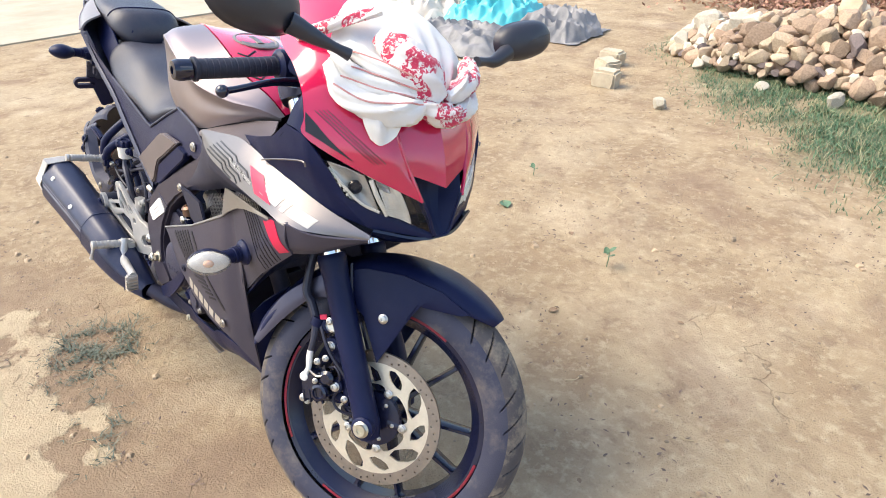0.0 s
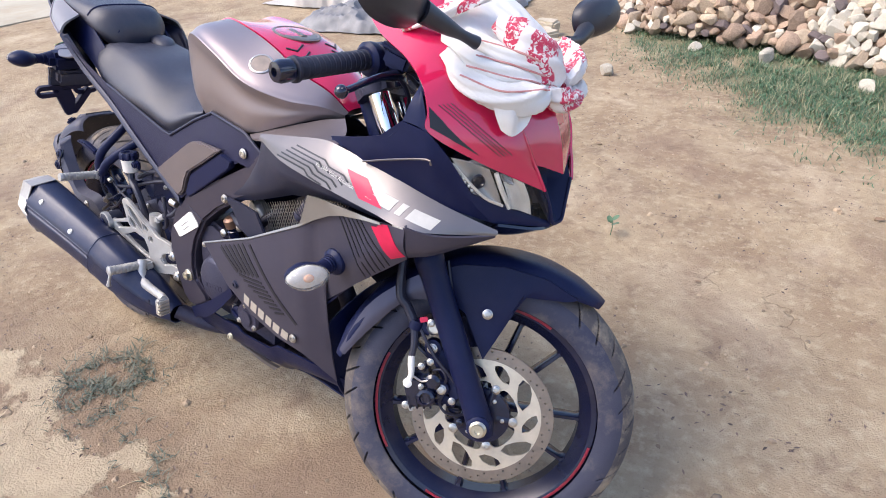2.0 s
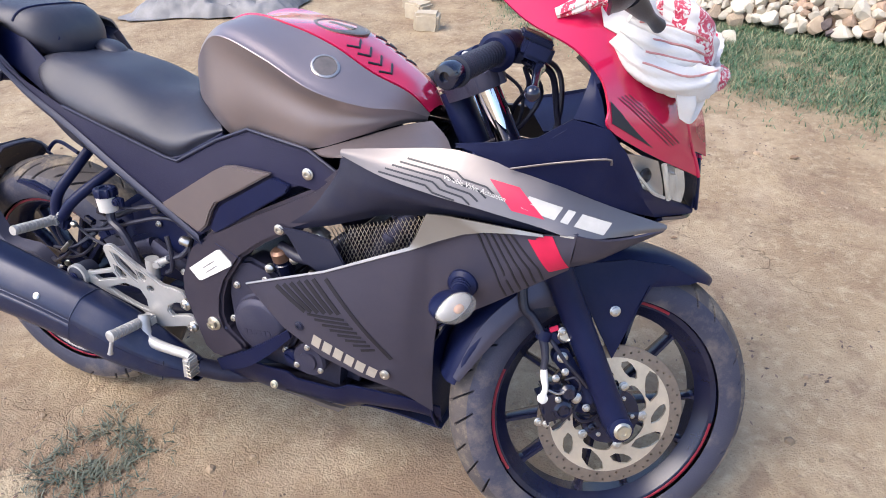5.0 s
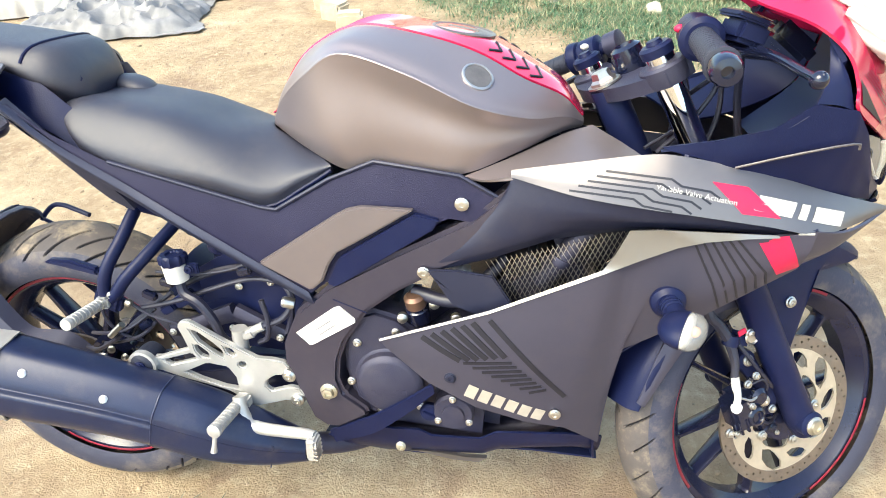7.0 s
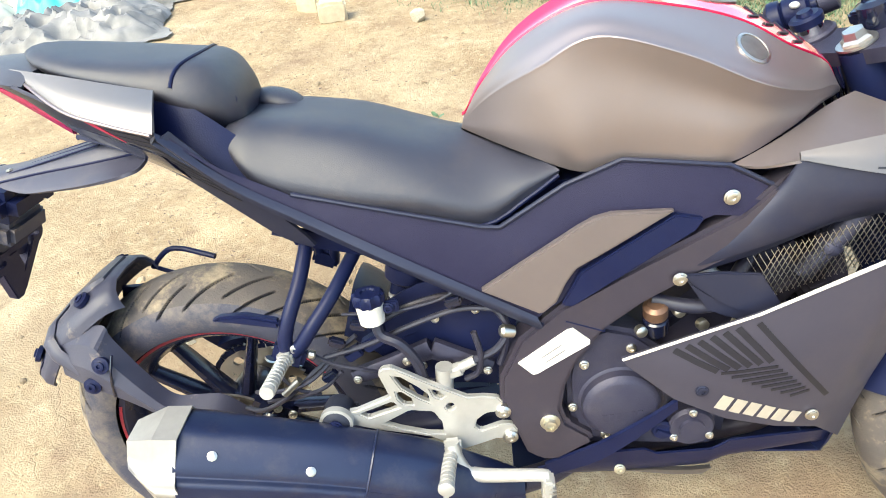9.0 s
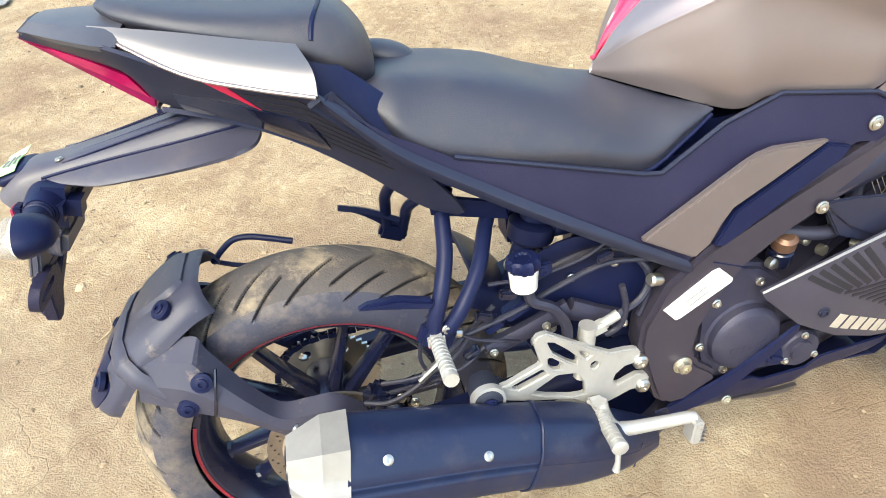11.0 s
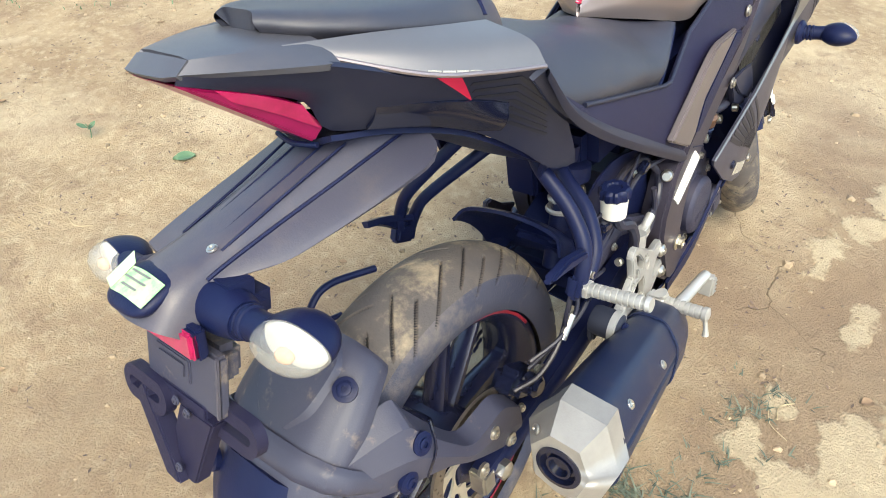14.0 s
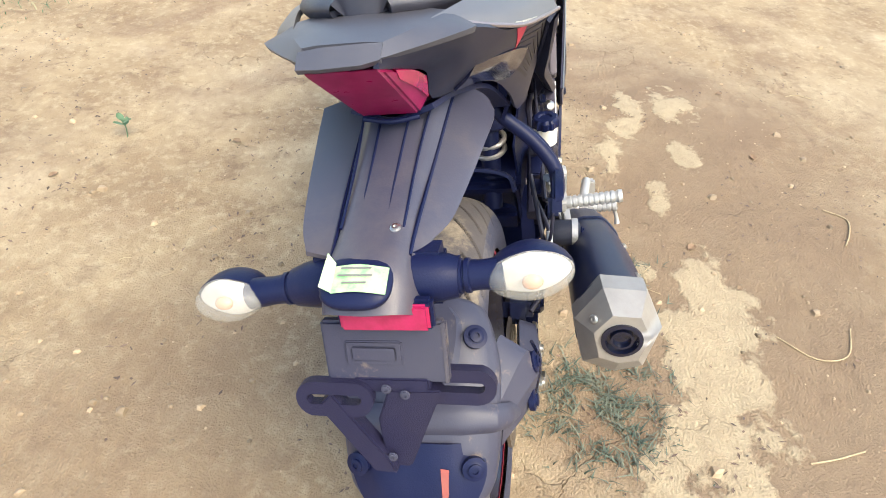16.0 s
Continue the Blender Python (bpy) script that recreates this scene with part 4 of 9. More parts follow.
def surf(ob_list):
    """A tree of the faces of parts, to lay decals and screws upon."""
    verts, polys = [], []
    for ob in ob_list:
        base = len(verts)
        verts += [v.co.copy() for v in ob.data.vertices]
        polys += [[base + i for i in p.vertices] for p in ob.data.polygons]
    return BVHTree.FromPolygons(verts, polys)


def decal(name, poly, tree, material, parent, way=(0, 1, 0), lift=0.0012, n=(6, 3), start=0.6, label=""):
    """Lays a four-cornered film, given in the side view as (x, z), on a surface."""
    a, b, c, d = [np.array(p, float) for p in poly]
    bm = bmesh.new()
    w = Vector(way).normalized()
    rows = []
    for j in range(n[1] + 1):
        row = []
        for i in range(n[0] + 1):
            u, v = i / n[0], j / n[1]
            p = (a * (1 - u) + b * u) * (1 - v) + (d * (1 - u) + c * u) * v
            o = Vector((p[0], -0.19, p[1])) - w * start
            hit = tree.ray_cast(o, w)[0]
            row.append(bm.verts.new(hit - w * lift) if hit and hit.y < -0.03 else None)
        rows.append(row)
    for j in range(n[1]):
        for i in range(n[0]):
            q = (rows[j][i], rows[j][i + 1], rows[j + 1][i + 1], rows[j + 1][i])
            if all(q):
                bm.faces.new(q)
    if not bm.faces:
        return None
    bmesh.ops.recalc_face_normals(bm, faces=bm.faces)
    if sum(f.normal.dot(w) for f in bm.faces) > 0:
        bmesh.ops.reverse_faces(bm, faces=bm.faces)
    bmesh.ops.solidify(bm, geom=bm.faces[:], thickness=0.0006)
    return part(name, bm, material, parent, label)


def lines(name, pts, width, tree, material, parent, **k):
    """A painted line along points in the side view."""
    for p, q in zip(pts, pts[1:]):
        p, q = np.array(p), np.array(q)
        t = (q - p) / np.linalg.norm(q - p)
        s = np.array((-t[1], t[0])) * width / 2
        decal(name, (p - s, q - s + t * 0.0004, q + s + t * 0.0004, p + s), tree, material, parent, n=(max(2, int(np.linalg.norm(q - p) / 0.02)), 1), **k)


# round plain badge on the tank shoulder, facing out and up
bn = Vector((-0.05, -0.52, 0.85)).normalized()
hit = surf([tank]).ray_cast(Vector((0.833, -0.125, 0.933)) + bn * 0.1, -bn)
bc, bnorm = (hit[0], hit[1]) if hit[0] else (Vector((0.833, -0.125, 0.933)), bn)
badge = part("badge", lathe([(0.024, -0.002), (0.024, 0.0015), (0.022, 0.0025), (0.0205, 0.0025), (0.020, 0.0012), (0.0, 0.0012)], bc, bnorm, 36), STEEL, tank, "round silver badge")
part("badge_disc", lathe([(0.0195, 0.0012), (0.0195, 0.0019), (0.0, 0.0021)], bc, bnorm, 32), WORN, badge, "plain dark disc")
# three dark notches in the red cover's shoulder, each side
ctree = surf([cover])
for k in range(4):
    for side in (-1, 1):
        pts = []
        for x, y in ((0.845 + 0.020 * k, -0.066), (0.862 + 0.020 * k, -0.052), (0.853 + 0.020 * k, -0.030)):
            h = ctree.ray_cast(Vector((x, side * -y * -1, 1.2)), Vector((0, 0, -1)))[0]
            pts.append(h + Vector((0, 0, 0.0006)) if h else Vector((x, -side * y, 0.95)))
        part("cover_vent", tube(pts, 0.0022, 6, 3, True), DARKDECAL, cover)

# panel between tank and fairing
both("tank_lower_cover", sheet([[(0.812, -0.142, 0.784), (0.880, -0.118, 0.806), (0.955, -0.078, 0.830), (1.000, -0.055, 0.838)], [(0.845, -0.160, 0.785), (0.905, -0.145, 0.802), (0.985, -0.115, 0.820), (1.04, -0.09, 0.822)], [(0.884, -0.168, 0.792), (0.945, -0.168, 0.800), (1.020, -0.165, 0.812), (1.075, -0.15, 0.812)]], 5, 4, 0.004, out=(0, -1, 0.6)), INLAY, moto, "grey panel below the tank")

# seats
SEATROWS = [
    [(0.140, -0.100, 0.858), (0.139, -0.100, 0.876), (0.142, -0.070, 0.889), (0.148, 0, 0.886)],
    [(0.165, -0.118, 0.820), (0.165, -0.122, 0.852), (0.170, -0.080, 0.890), (0.175, 0, 0.888)],
    [(0.205, -0.126, 0.790), (0.205, -0.132, 0.828), (0.212, -0.082, 0.882), (0.215, 0, 0.884)],
    [(0.313, -0.134, 0.768), (0.313, -0.140, 0.800), (0.312, -0.090, 0.860), (0.312, 0, 0.868)],
    [(0.400, -0.135, 0.750), (0.402, -0.140, 0.783), (0.392, -0.088, 0.832), (0.388, 0, 0.840)],
    [(0.484, -0.131, 0.727), (0.490, -0.134, 0.760), (0.458, -0.075, 0.812), (0.440, 0, 0.831)],
    [(0.550, -0.118, 0.757), (0.548, -0.116, 0.780), (0.512, -0.055, 0.808), (0.458, 0, 0.829)],
    [(0.594, -0.106, 0.782), (0.590, -0.103, 0.790), (0.535, -0.050, 0.803), (0.464, 0, 0.826)],
]
full = [[*row, *[(x, -y, z) for x, y, z in row[2::-1]]] for row in SEATROWS]
seat = part("rider_seat", sheet(full, 5, 6, 0.02, out=(0, 0, 1)), SEAT, moto, "black vinyl rider seat", 0.9)
for side in (-1, 1):
    part("seat_trim", tube([(x, -side * y, z - 0.003) for x, y, z in [r[0] for r in SEATROWS]], 0.0035, 8, 4), BLACK, seat)
PILLION = [
    [(-0.128, -0.026, 0.992), (-0.137, -0.028, 1.008), (-0.131, -0.020, 1.0155), (-0.131, 0, 1.0165)],
    [(-0.104, -0.054, 0.986), (-0.109, -0.060, 1.000), (-0.104, -0.044, 1.0105), (-0.104, 0, 1.0125)],
    [(-0.045, -0.082, 0.970), (-0.045, -0.090, 0.984), (-0.040, -0.070, 0.997), (-0.038, 0, 1.001)],
    [(0.046, -0.092, 0.941), (0.050, -0.101, 0.958), (0.055, -0.076, 0.981), (0.055, 0, 0.987)],
    [(0.100, -0.090, 0.908), (0.115, -0.098, 0.931), (0.122, -0.070, 0.968), (0.122, 0, 0.977)],
    [(0.130, -0.068, 0.884), (0.147, -0.075, 0.907), (0.152, -0.053, 0.938), (0.153, 0, 0.947)],
    [(0.141, -0.045, 0.874), (0.157, -0.049, 0.888), (0.161, -0.035, 0.906), (0.162, 0, 0.912)],
    [(0.142, -0.020, 0.870), (0.150, -0.022, 0.874), (0.154, -0.016, 0.879), (0.155, 0, 0.881)],
]
fullp = [[*row, *[(x, -y, z) for x, y, z in row[2::-1]]] for row in PILLION]
pillion = part("pillion_seat", sheet(fullp, 5, 6, 0.018, out=(0, 0, 1)), SEAT, moto, "raised black vinyl pillion seat", 0.9)
pt = surf([pillion])
band = []
for k in range(25):
    y = -0.098 + 0.196 * k / 24
    h = pt.ray_cast(Vector((0.088 + 0.02 * (1 - (y / 0.1) ** 2), y, 1.2)), Vector((0, 0, -1)))[0]
    if h:
        band.append(h + Vector((0, 0, 0.0003)))
part("seam", tube(band, 0.0028, 8, 1), BLACK, pillion)
part("pillion_base", sheet([[(-0.122, -0.024, 0.985), (-0.098, -0.050, 0.979), (-0.045, -0.078, 0.963), (0.046, -0.090, 0.936)], [(-0.122, 0, 0.988), (-0.098, 0, 0.984), (-0.045, 0, 0.97), (0.046, 0, 0.945)], [(-0.122, 0.024, 0.985), (-0.098, 0.050, 0.979), (-0.045, 0.078, 0.963), (0.046, 0.090, 0.936)]], 3, 4, 0.012, out=(0, 0, 1)), BLACK, pillion)
part("seat_lock_cap", lathe([(0.014, -0.006), (0.015, 0.002), (0.012, 0.004), (0.008, 0.003)], (0.146, -0.060, 0.922), (0.70, -0.60, 0.32), 18), BLACK, pillion)
lobe = bmesh.new()
bmesh.ops.create_uvsphere(lobe, u_segments=24, v_segments=14, radius=1)
for v in lobe.verts:
    v.co = Vector((v.co.x * 0.042, v.co.y * 0.030, v.co.z * 0.016))
part("seat_lobe", placed(lobe, pose(0.184, 0.050, 0.889, 0, 14, -14)), SEAT, seat)
# block between the two seats
part("seat_divider", sheet([[(0.125, -0.09, 0.868), (0.125, -0.05, 0.885), (0.125, 0, 0.888), (0.125, 0.05, 0.885), (0.125, 0.09, 0.868)], [(0.19, -0.05, 0.872), (0.19, -0.03, 0.878), (0.19, 0, 0.88), (0.19, 0.03, 0.878), (0.19, 0.05, 0.872)]], 3, 3, 0.02, out=(0, 0, 1)), BLACK, moto)

# tail fairing, each side: silver upper panel, dark lower panel
both("tail_panel", sheet([[(-0.141, -0.064, 0.996), (-0.060, -0.088, 0.983), (0.015, -0.103, 0.967), (0.072, -0.111, 0.955)], [(-0.140, -0.068, 0.992), (-0.055, -0.115, 0.966), (0.016, -0.138, 0.949), (0.084, -0.155, 0.936)], [(-0.138, -0.070, 0.989), (-0.050, -0.128, 0.948), (0.018, -0.153, 0.928), (0.084, -0.172, 0.913)]], 5, 4, 0.005), TAILPAINT, moto, "satin silver tail panel")
tail_low = both("tail_side", sheet([[(-0.219, -0.031, 0.9945), (-0.180, -0.065, 0.9885), (-0.135, -0.096, 0.981), (-0.090, -0.112, 0.962), (-0.050, -0.124, 0.943), (0.018, -0.150, 0.924), (0.084, -0.168, 0.909), (0.160, -0.148, 0.828), (0.222, -0.128, 0.745), (0.240, -0.120, 0.712)],
                                  [(-0.220, -0.0315, 0.9925), (-0.176, -0.055, 0.975), (-0.128, -0.076, 0.955), (-0.092, -0.088, 0.932), (-0.045, -0.103, 0.912), (0.020, -0.125, 0.895), (0.080, -0.140, 0.872), (0.145, -0.128, 0.805), (0.205, -0.118, 0.735), (0.236, -0.116, 0.709)],
                                  [(-0.222, -0.032, 0.988), (-0.170, -0.043, 0.963), (-0.122, -0.048, 0.936), (-0.098, -0.045, 0.897), (-0.030, -0.074, 0.878), (0.020, -0.088, 0.855), (0.070, -0.097, 0.826), (0.130, -0.106, 0.778), (0.190, -0.108, 0.725), (0.232, -0.112, 0.706)]], 4, 4, 0.005), DARKGREY, moto, "dark grey lower tail panel")
both("tail_insert", sheet([[(-0.075, -0.090, 0.921), (-0.020, -0.114, 0.905), (0.030, -0.128, 0.888), (0.068, -0.136, 0.872)],
                          [(-0.072, -0.078, 0.902), (-0.018, -0.100, 0.888), (0.036, -0.113, 0.866), (0.082, -0.123, 0.842)],
                          [(-0.070, -0.064, 0.889), (-0.012, -0.082, 0.870), (0.040, -0.094, 0.846), (0.090, -0.101, 0.817)]], 5, 4, 0.004), GLOSSBLACK, moto, "black inset panel under the tail")
tt = surf([tail_low])
decal("tail_decal", ((-0.034, 0.937), (-0.010, 0.930), (0.022, 0.891), (0.018, 0.894)), tt, REDDECAL, tail_low, start=0.6)
# flat dark lines that paint the shade in the panel's V-shaped grooves
for k in range(7):
    z = 0.905 - 0.011 * k
    lines("vent_line", [(0.006 + 0.008 * k, z + 0.012), (0.062 + 0.004 * k, z + 0.000), (0.118 + 0.006 * k, z - 0.045)], 0.0035, tt, DARKDECAL, tail_low)
sil_tree = surf([o for o in moto.children if o.name.startswith("tail_panel")])
for k in range(10):
    x = -0.058 + 0.0135 * k
    decal("script_bar", ((x, 0.9525 - 0.0042 * k), (x + 0.0115, 0.9487 - 0.0042 * k), (x + 0.0105, 0.9455 - 0.0042 * k), (x - 0.001, 0.9493 - 0.0042 * k)), sil_tree, WHITEDECAL, tail_low, n=(2, 1))

both("tail_lip", tube([(-0.136, -0.071, 0.990), (-0.050, -0.130, 0.947), (0.018, -0.155, 0.927), (0.082, -0.173, 0.912)], 0.0024, 8, 5), TANKPAINT, moto, "bright lower edge of the tail panel")
both("tail_filler", sheet([[(-0.03, -0.082, 0.968), (0.09, -0.096, 0.936), (0.165, -0.098, 0.876), (0.20, -0.098, 0.85)], [(-0.03, -0.098, 0.90), (0.09, -0.122, 0.868), (0.17, -0.124, 0.818), (0.22, -0.118, 0.76)]], 4, 3, 0.006), BLACK, moto, "black inner tail panel")
# tail top cap and lamp
cap_right = [[(-0.219, -0.034, 0.9955), (-0.180, -0.068, 0.9895), (-0.135, -0.099, 0.982), (-0.112, -0.096, 0.976)],
             [(-0.207, -0.034, 1.0035), (-0.178, -0.050, 1.000), (-0.142, -0.067, 0.995), (-0.108, -0.074, 0.989)],
             [(-0.206, -0.022, 1.0045), (-0.172, -0.030, 1.003), (-0.138, -0.036, 0.999), (-0.104, -0.040, 0.994)],
             [(-0.207, 0.0, 1.005), (-0.172, 0.0, 1.004), (-0.138, 0.0, 1.001), (-0.104, 0.0, 0.996)]]
cap_rows = cap_right + [[(x, -y, z) for x, y, z in row] for row in cap_right[2::-1]]
cap_ob = part("tail_cap", sheet(cap_rows, 3, 2, 0.006, linv=True, out=(0, 0, 1)), TAILCAP, moto, "worn grey tail cap", 0.35)
part("cap_back", sheet([[(-0.221, -0.034, 0.9955), (-0.226, -0.018, 0.9940), (-0.227, 0.018, 0.9930), (-0.225, 0.037, 0.9930)], [(-0.208, -0.035, 1.0040), (-0.210, -0.018, 1.0050), (-0.211, 0.018, 1.0045), (-0.210, 0.037, 1.0015)]], 3, 3, 0.006, linu=True, out=(-1, 0, 0.4)), TAILCAP, cap_ob)
lamp = bmesh.new()
for x, y, z in ((-0.226, 0.033, 0.9900), (-0.166, 0.043, 0.960), (-0.124, 0.046, 0.935), (-0.101, 0.042, 0.902), (-0.108, 0.031, 0.886)):
    lamp.verts.new((x, y, z))
    lamp.verts.new((x, -y, z))
bmesh.ops.convex_hull(lamp, input=lamp.verts[:])
bmesh.ops.bevel(lamp, geom=[e for e in lamp.edges if len(e.link_faces) == 2 and e.calc_face_angle(0) > 0.3], offset=0.0025, segments=2, affect="EDGES", clamp_overlap=True)
lamp = part("tail_lamp", lamp, REDLENS, moto, "dark red tail lamp", 0.35)
# side faces of the lamp, sun on them painted as a brighter red
for side in (-1, 1):
    rows = [[(-0.196, side * 0.0385, 0.9745), (-0.160, side * 0.0455, 0.9570), (-0.124, side * 0.0480, 0.9340)], [(-0.184, side * 0.0375, 0.9600), (-0.148, side * 0.0410, 0.9350), (-0.108, side * 0.0430, 0.9040)]]
    part("lamp_window", sheet(rows, 4, 3, 0.004, out=(-0.6, side, -0.3)), SUNLITRED, lamp, "tail lamp side face in a brighter, sunlit red")
part("lamp_lip", tube([(-0.106, -0.030, 0.882), (-0.112, 0, 0.8805), (-0.106, 0.030, 0.882)], 0.003, 8, 4), BLACK, lamp)
part("tail_underside", sheet([[(-0.10, -0.045, 0.886), (-0.03, -0.062, 0.866), (0.06, -0.085, 0.825), (0.18, -0.10, 0.735)], [(-0.10, 0, 0.872), (-0.03, 0, 0.850), (0.06, 0, 0.81), (0.18, 0, 0.73)], [(-0.10, 0.045, 0.886), (-0.03, 0.062, 0.866), (0.06, 0.085, 0.825), (0.18, 0.10, 0.735)]], 4, 4, 0.006, out=(0, 0, -1)), BLACK, moto)

# rear number plate carrier
stalk = part("plate_carrier", sheet([[(0.030, -0.055, 0.862), (0.030, -0.030, 0.884), (0.030, 0, 0.888), (0.030, 0.030, 0.884), (0.030, 0.055, 0.862)], [(-0.060, -0.050, 0.848), (-0.060, -0.030, 0.870), (-0.060, 0, 0.875), (-0.060, 0.030, 0.870), (-0.060, 0.050, 0.848)],
                                     [(-0.150, -0.045, 0.838), (-0.150, -0.028, 0.854), (-0.150, 0, 0.858), (-0.150, 0.028, 0.854), (-0.150, 0.045, 0.838)],
                                     [(-0.240, -0.042, 0.815), (-0.240, -0.030, 0.838), (-0.240, 0, 0.842), (-0.240, 0.030, 0.838), (-0.240, 0.042, 0.815)],
                                     [(-0.285, -0.046, 0.800), (-0.290, -0.034, 0.830), (-0.292, 0, 0.838), (-0.290, 0.034, 0.830), (-0.285, 0.046, 0.800)],
                                     [(-0.300, -0.044, 0.788), (-0.318, -0.034, 0.808), (-0.324, 0, 0.812), (-0.318, 0.034, 0.808), (-0.300, 0.044, 0.788)]], 4, 5, 0.012, out=(-0.3, 0, 1)), FENDER, moto, "dark grey rear plate carrier")
FLAP = [[(0.006, -0.0545, 0.8580), (-0.030, -0.0505, 0.8530), (-0.100, -0.0465, 0.8450), (-0.180, -0.0420, 0.8370), (-0.235, -0.0385, 0.8300), (-0.262, -0.0375, 0.8260)],
        [(0.008, -0.0735, 0.8515), (-0.028, -0.0700, 0.8460), (-0.100, -0.0620, 0.8380), (-0.178, -0.0540, 0.8310), (-0.228, -0.0480, 0.8260), (-0.258, -0.0420, 0.8245)],
        [(0.000, -0.0890, 0.8440), (-0.030, -0.0900, 0.8400), (-0.095, -0.0800, 0.8310), (-0.165, -0.0690, 0.8240), (-0.212, -0.0600, 0.8200), (-0.248, -0.0470, 0.8220)],
        [(-0.018, -0.0960, 0.8405), (-0.036, -0.0985, 0.8370), (-0.092, -0.0880, 0.8270), (-0.155, -0.0760, 0.8200), (-0.200, -0.0660, 0.8170), (-0.238, -0.0500, 0.8200)]]
part("carrier_flap", sheet(FLAP, 5, 4, 0.005, out=(0, 0, 1)), FENDER, stalk, "flexible grey side flap")
SPREAD = [(-0.004, 0.112, 0.8440), (-0.046, 0.1075, 0.8390), (-0.105, 0.099, 0.8340), (-0.165, 0.089, 0.8310), (-0.222, 0.077, 0.8290), (-0.258, 0.063, 0.8300)]
inner = [(x, -y, z) for x, y, z in FLAP[0]]
part("carrier_flap", sheet([inner, [tuple(a * 0.62 + b * 0.38 for a, b in zip(p, q)) for p, q in zip(inner, SPREAD)], [tuple(a * 0.2 + b * 0.8 for a, b in zip(p, q)) for p, q in zip(inner, SPREAD)], SPREAD], 5, 4, 0.005, out=(0, 0, 1)), FENDER, stalk, "flexible grey side flap")
both("flap_groove", tube([(x, y + 0.0005, z + 0.001) for x, y, z in FLAP[0]], 0.0021, 6, 4), BLACK, stalk)
part("bolt", bolt((-0.240, -0.022, 0.841), (-0.15, 0, 1), 0.0042, 0.003), STEEL, stalk)
for y in (-0.030, -0.012, 0.016, 0.034):
    part("carrier_rib", tube([(-0.075, y * 1.15, 0.8735 - abs(y) * 0.10), (-0.150, y, 0.8580 - abs(y) * 0.09), (-0.236, y * 0.95, 0.8415 - abs(y) * 0.10)], 0.0016, 6, 4), BLACK, stalk)
part("signal_mount", joined(tube([(-0.262, -0.080, 0.800), (-0.262, -0.055, 0.800), (-0.264, 0.0, 0.800), (-0.262, 0.055, 0.793), (-0.262, 0.082, 0.788)], [0.019, 0.024, 0.026, 0.024, 0.019], 20, 5), box((-0.252, -0.050, 0.797), (0.058, 0.056, 0.054), 0.016, (0, 15, 0)), box((-0.252, 0.050, 0.794), (0.056, 0.050, 0.050), 0.016, (0, 15, 0)), box((-0.258, 0, 0.792), (0.050, 0.100, 0.044), 0.012, (0, 15, 0))), BLACK, stalk)
visor = bmesh.new()
bmesh.ops.create_uvsphere(visor, u_segments=32, v_segments=18, radius=1)
for v in visor.verts:
    c = v.co
    v.co = Vector((math.copysign(abs(c.x) ** 0.7, c.x) * 0.027, math.copysign(abs(c.y) ** 0.7, c.y) * 0.033, c.z * (0.009 if c.z > 0 else 0.013)))
part("carrier_visor", placed(visor, pose(-0.300, 0.004, 0.8290, 0, -13, 0)), BLACK, stalk, "rounded black visor over the reflector")
part("label", sheet([[(-0.318, -0.026, 0.8325), (-0.318, 0.0, 0.8362), (-0.318, 0.022, 0.8340)], [(-0.292, -0.026, 0.839), (-0.292, 0.0, 0.8436), (-0.292, 0.022, 0.8410)]], 3, 3, 0.0008, out=(-0.2, 0, 1)), GREENPAPER, stalk, "pale green paper sticker")
part("label", sheet([[(-0.318, 0.0215, 0.8345), (-0.314, 0.033, 0.838)], [(-0.290, 0.0215, 0.8430), (-0.284, 0.029, 0.850)]], 3, 3, 0.0008, out=(-0.2, 0, 1)), GREENPAPER, stalk)
for k, (w, dx) in enumerate(((0.030, 0.010), (0.034, 0.017), (0.024, 0.024))):
    part("print_bar", box((-0.286 - dx, 0.002, 0.8455 - dx * 0.27), (0.0022, w * 0.9, 0.0008), 0, (0, 15, 0)), GREYDECAL, stalk)
refl = part("rear_reflector", box((-0.302, -0.014, 0.789), (0.010, 0.084, 0.028), 0.003, (0, 12, 0)), REFLECTOR, stalk, "red rectangular reflector")
part("reflector_frame", box((-0.297, -0.014, 0.789), (0.012, 0.090, 0.032), 0.003, (0, 12, 0)), BLACK, refl)
tilted = pose(-0.298, -0.005, 0.739, 0, 19, 0)
part("plate_holder", placed(joined(box((0, 0, 0), (0.012, 0.122, 0.066), 0.003), box((-0.0065, 0.010, 0.000), (0.004, 0.056, 0.026), 0.0015), box((-0.0080, 0.010, 0.000), (0.004, 0.044, 0.016), 0.0015), box((0.018, 0.004, 0.010), (0.030, 0.100, 0.040), 0.008)), tilted), HUGGER, stalk, "dark plate holder with a raised pad")
part("holder_edge", placed(box((-0.0055, -0.0585, 0), (0.003, 0.004, 0.064), 0.0008), tilted), FENDER, stalk)
# slotted bracket: two long-holed ears on a V-shaped stem
ear = []
for side in (-1, 1):
    cy = -0.010 + side * 0.064
    outer = [(cy + 0.020 * math.cos(a) + (side * 0.015 if math.cos(a) * side > 0 else -side * 0.024), 0.020 * math.sin(a)) for a in [2 * math.pi * k / 20 for k in range(20)]]
    hole = [(cy - side * 0.004 + 0.006 * math.cos(a) + (0.022 if math.cos(a) > 0 else -0.022), 0.006 * math.sin(a)) for a in [2 * math.pi * k / 12 for k in range(12)]]
    ear.append(placed(prism(outer, -0.006, 0.006, 0, (hole,), "yz"), pose(-0.3135 - 0.009 * side, 0, 0.696, 0, 19, 0)))
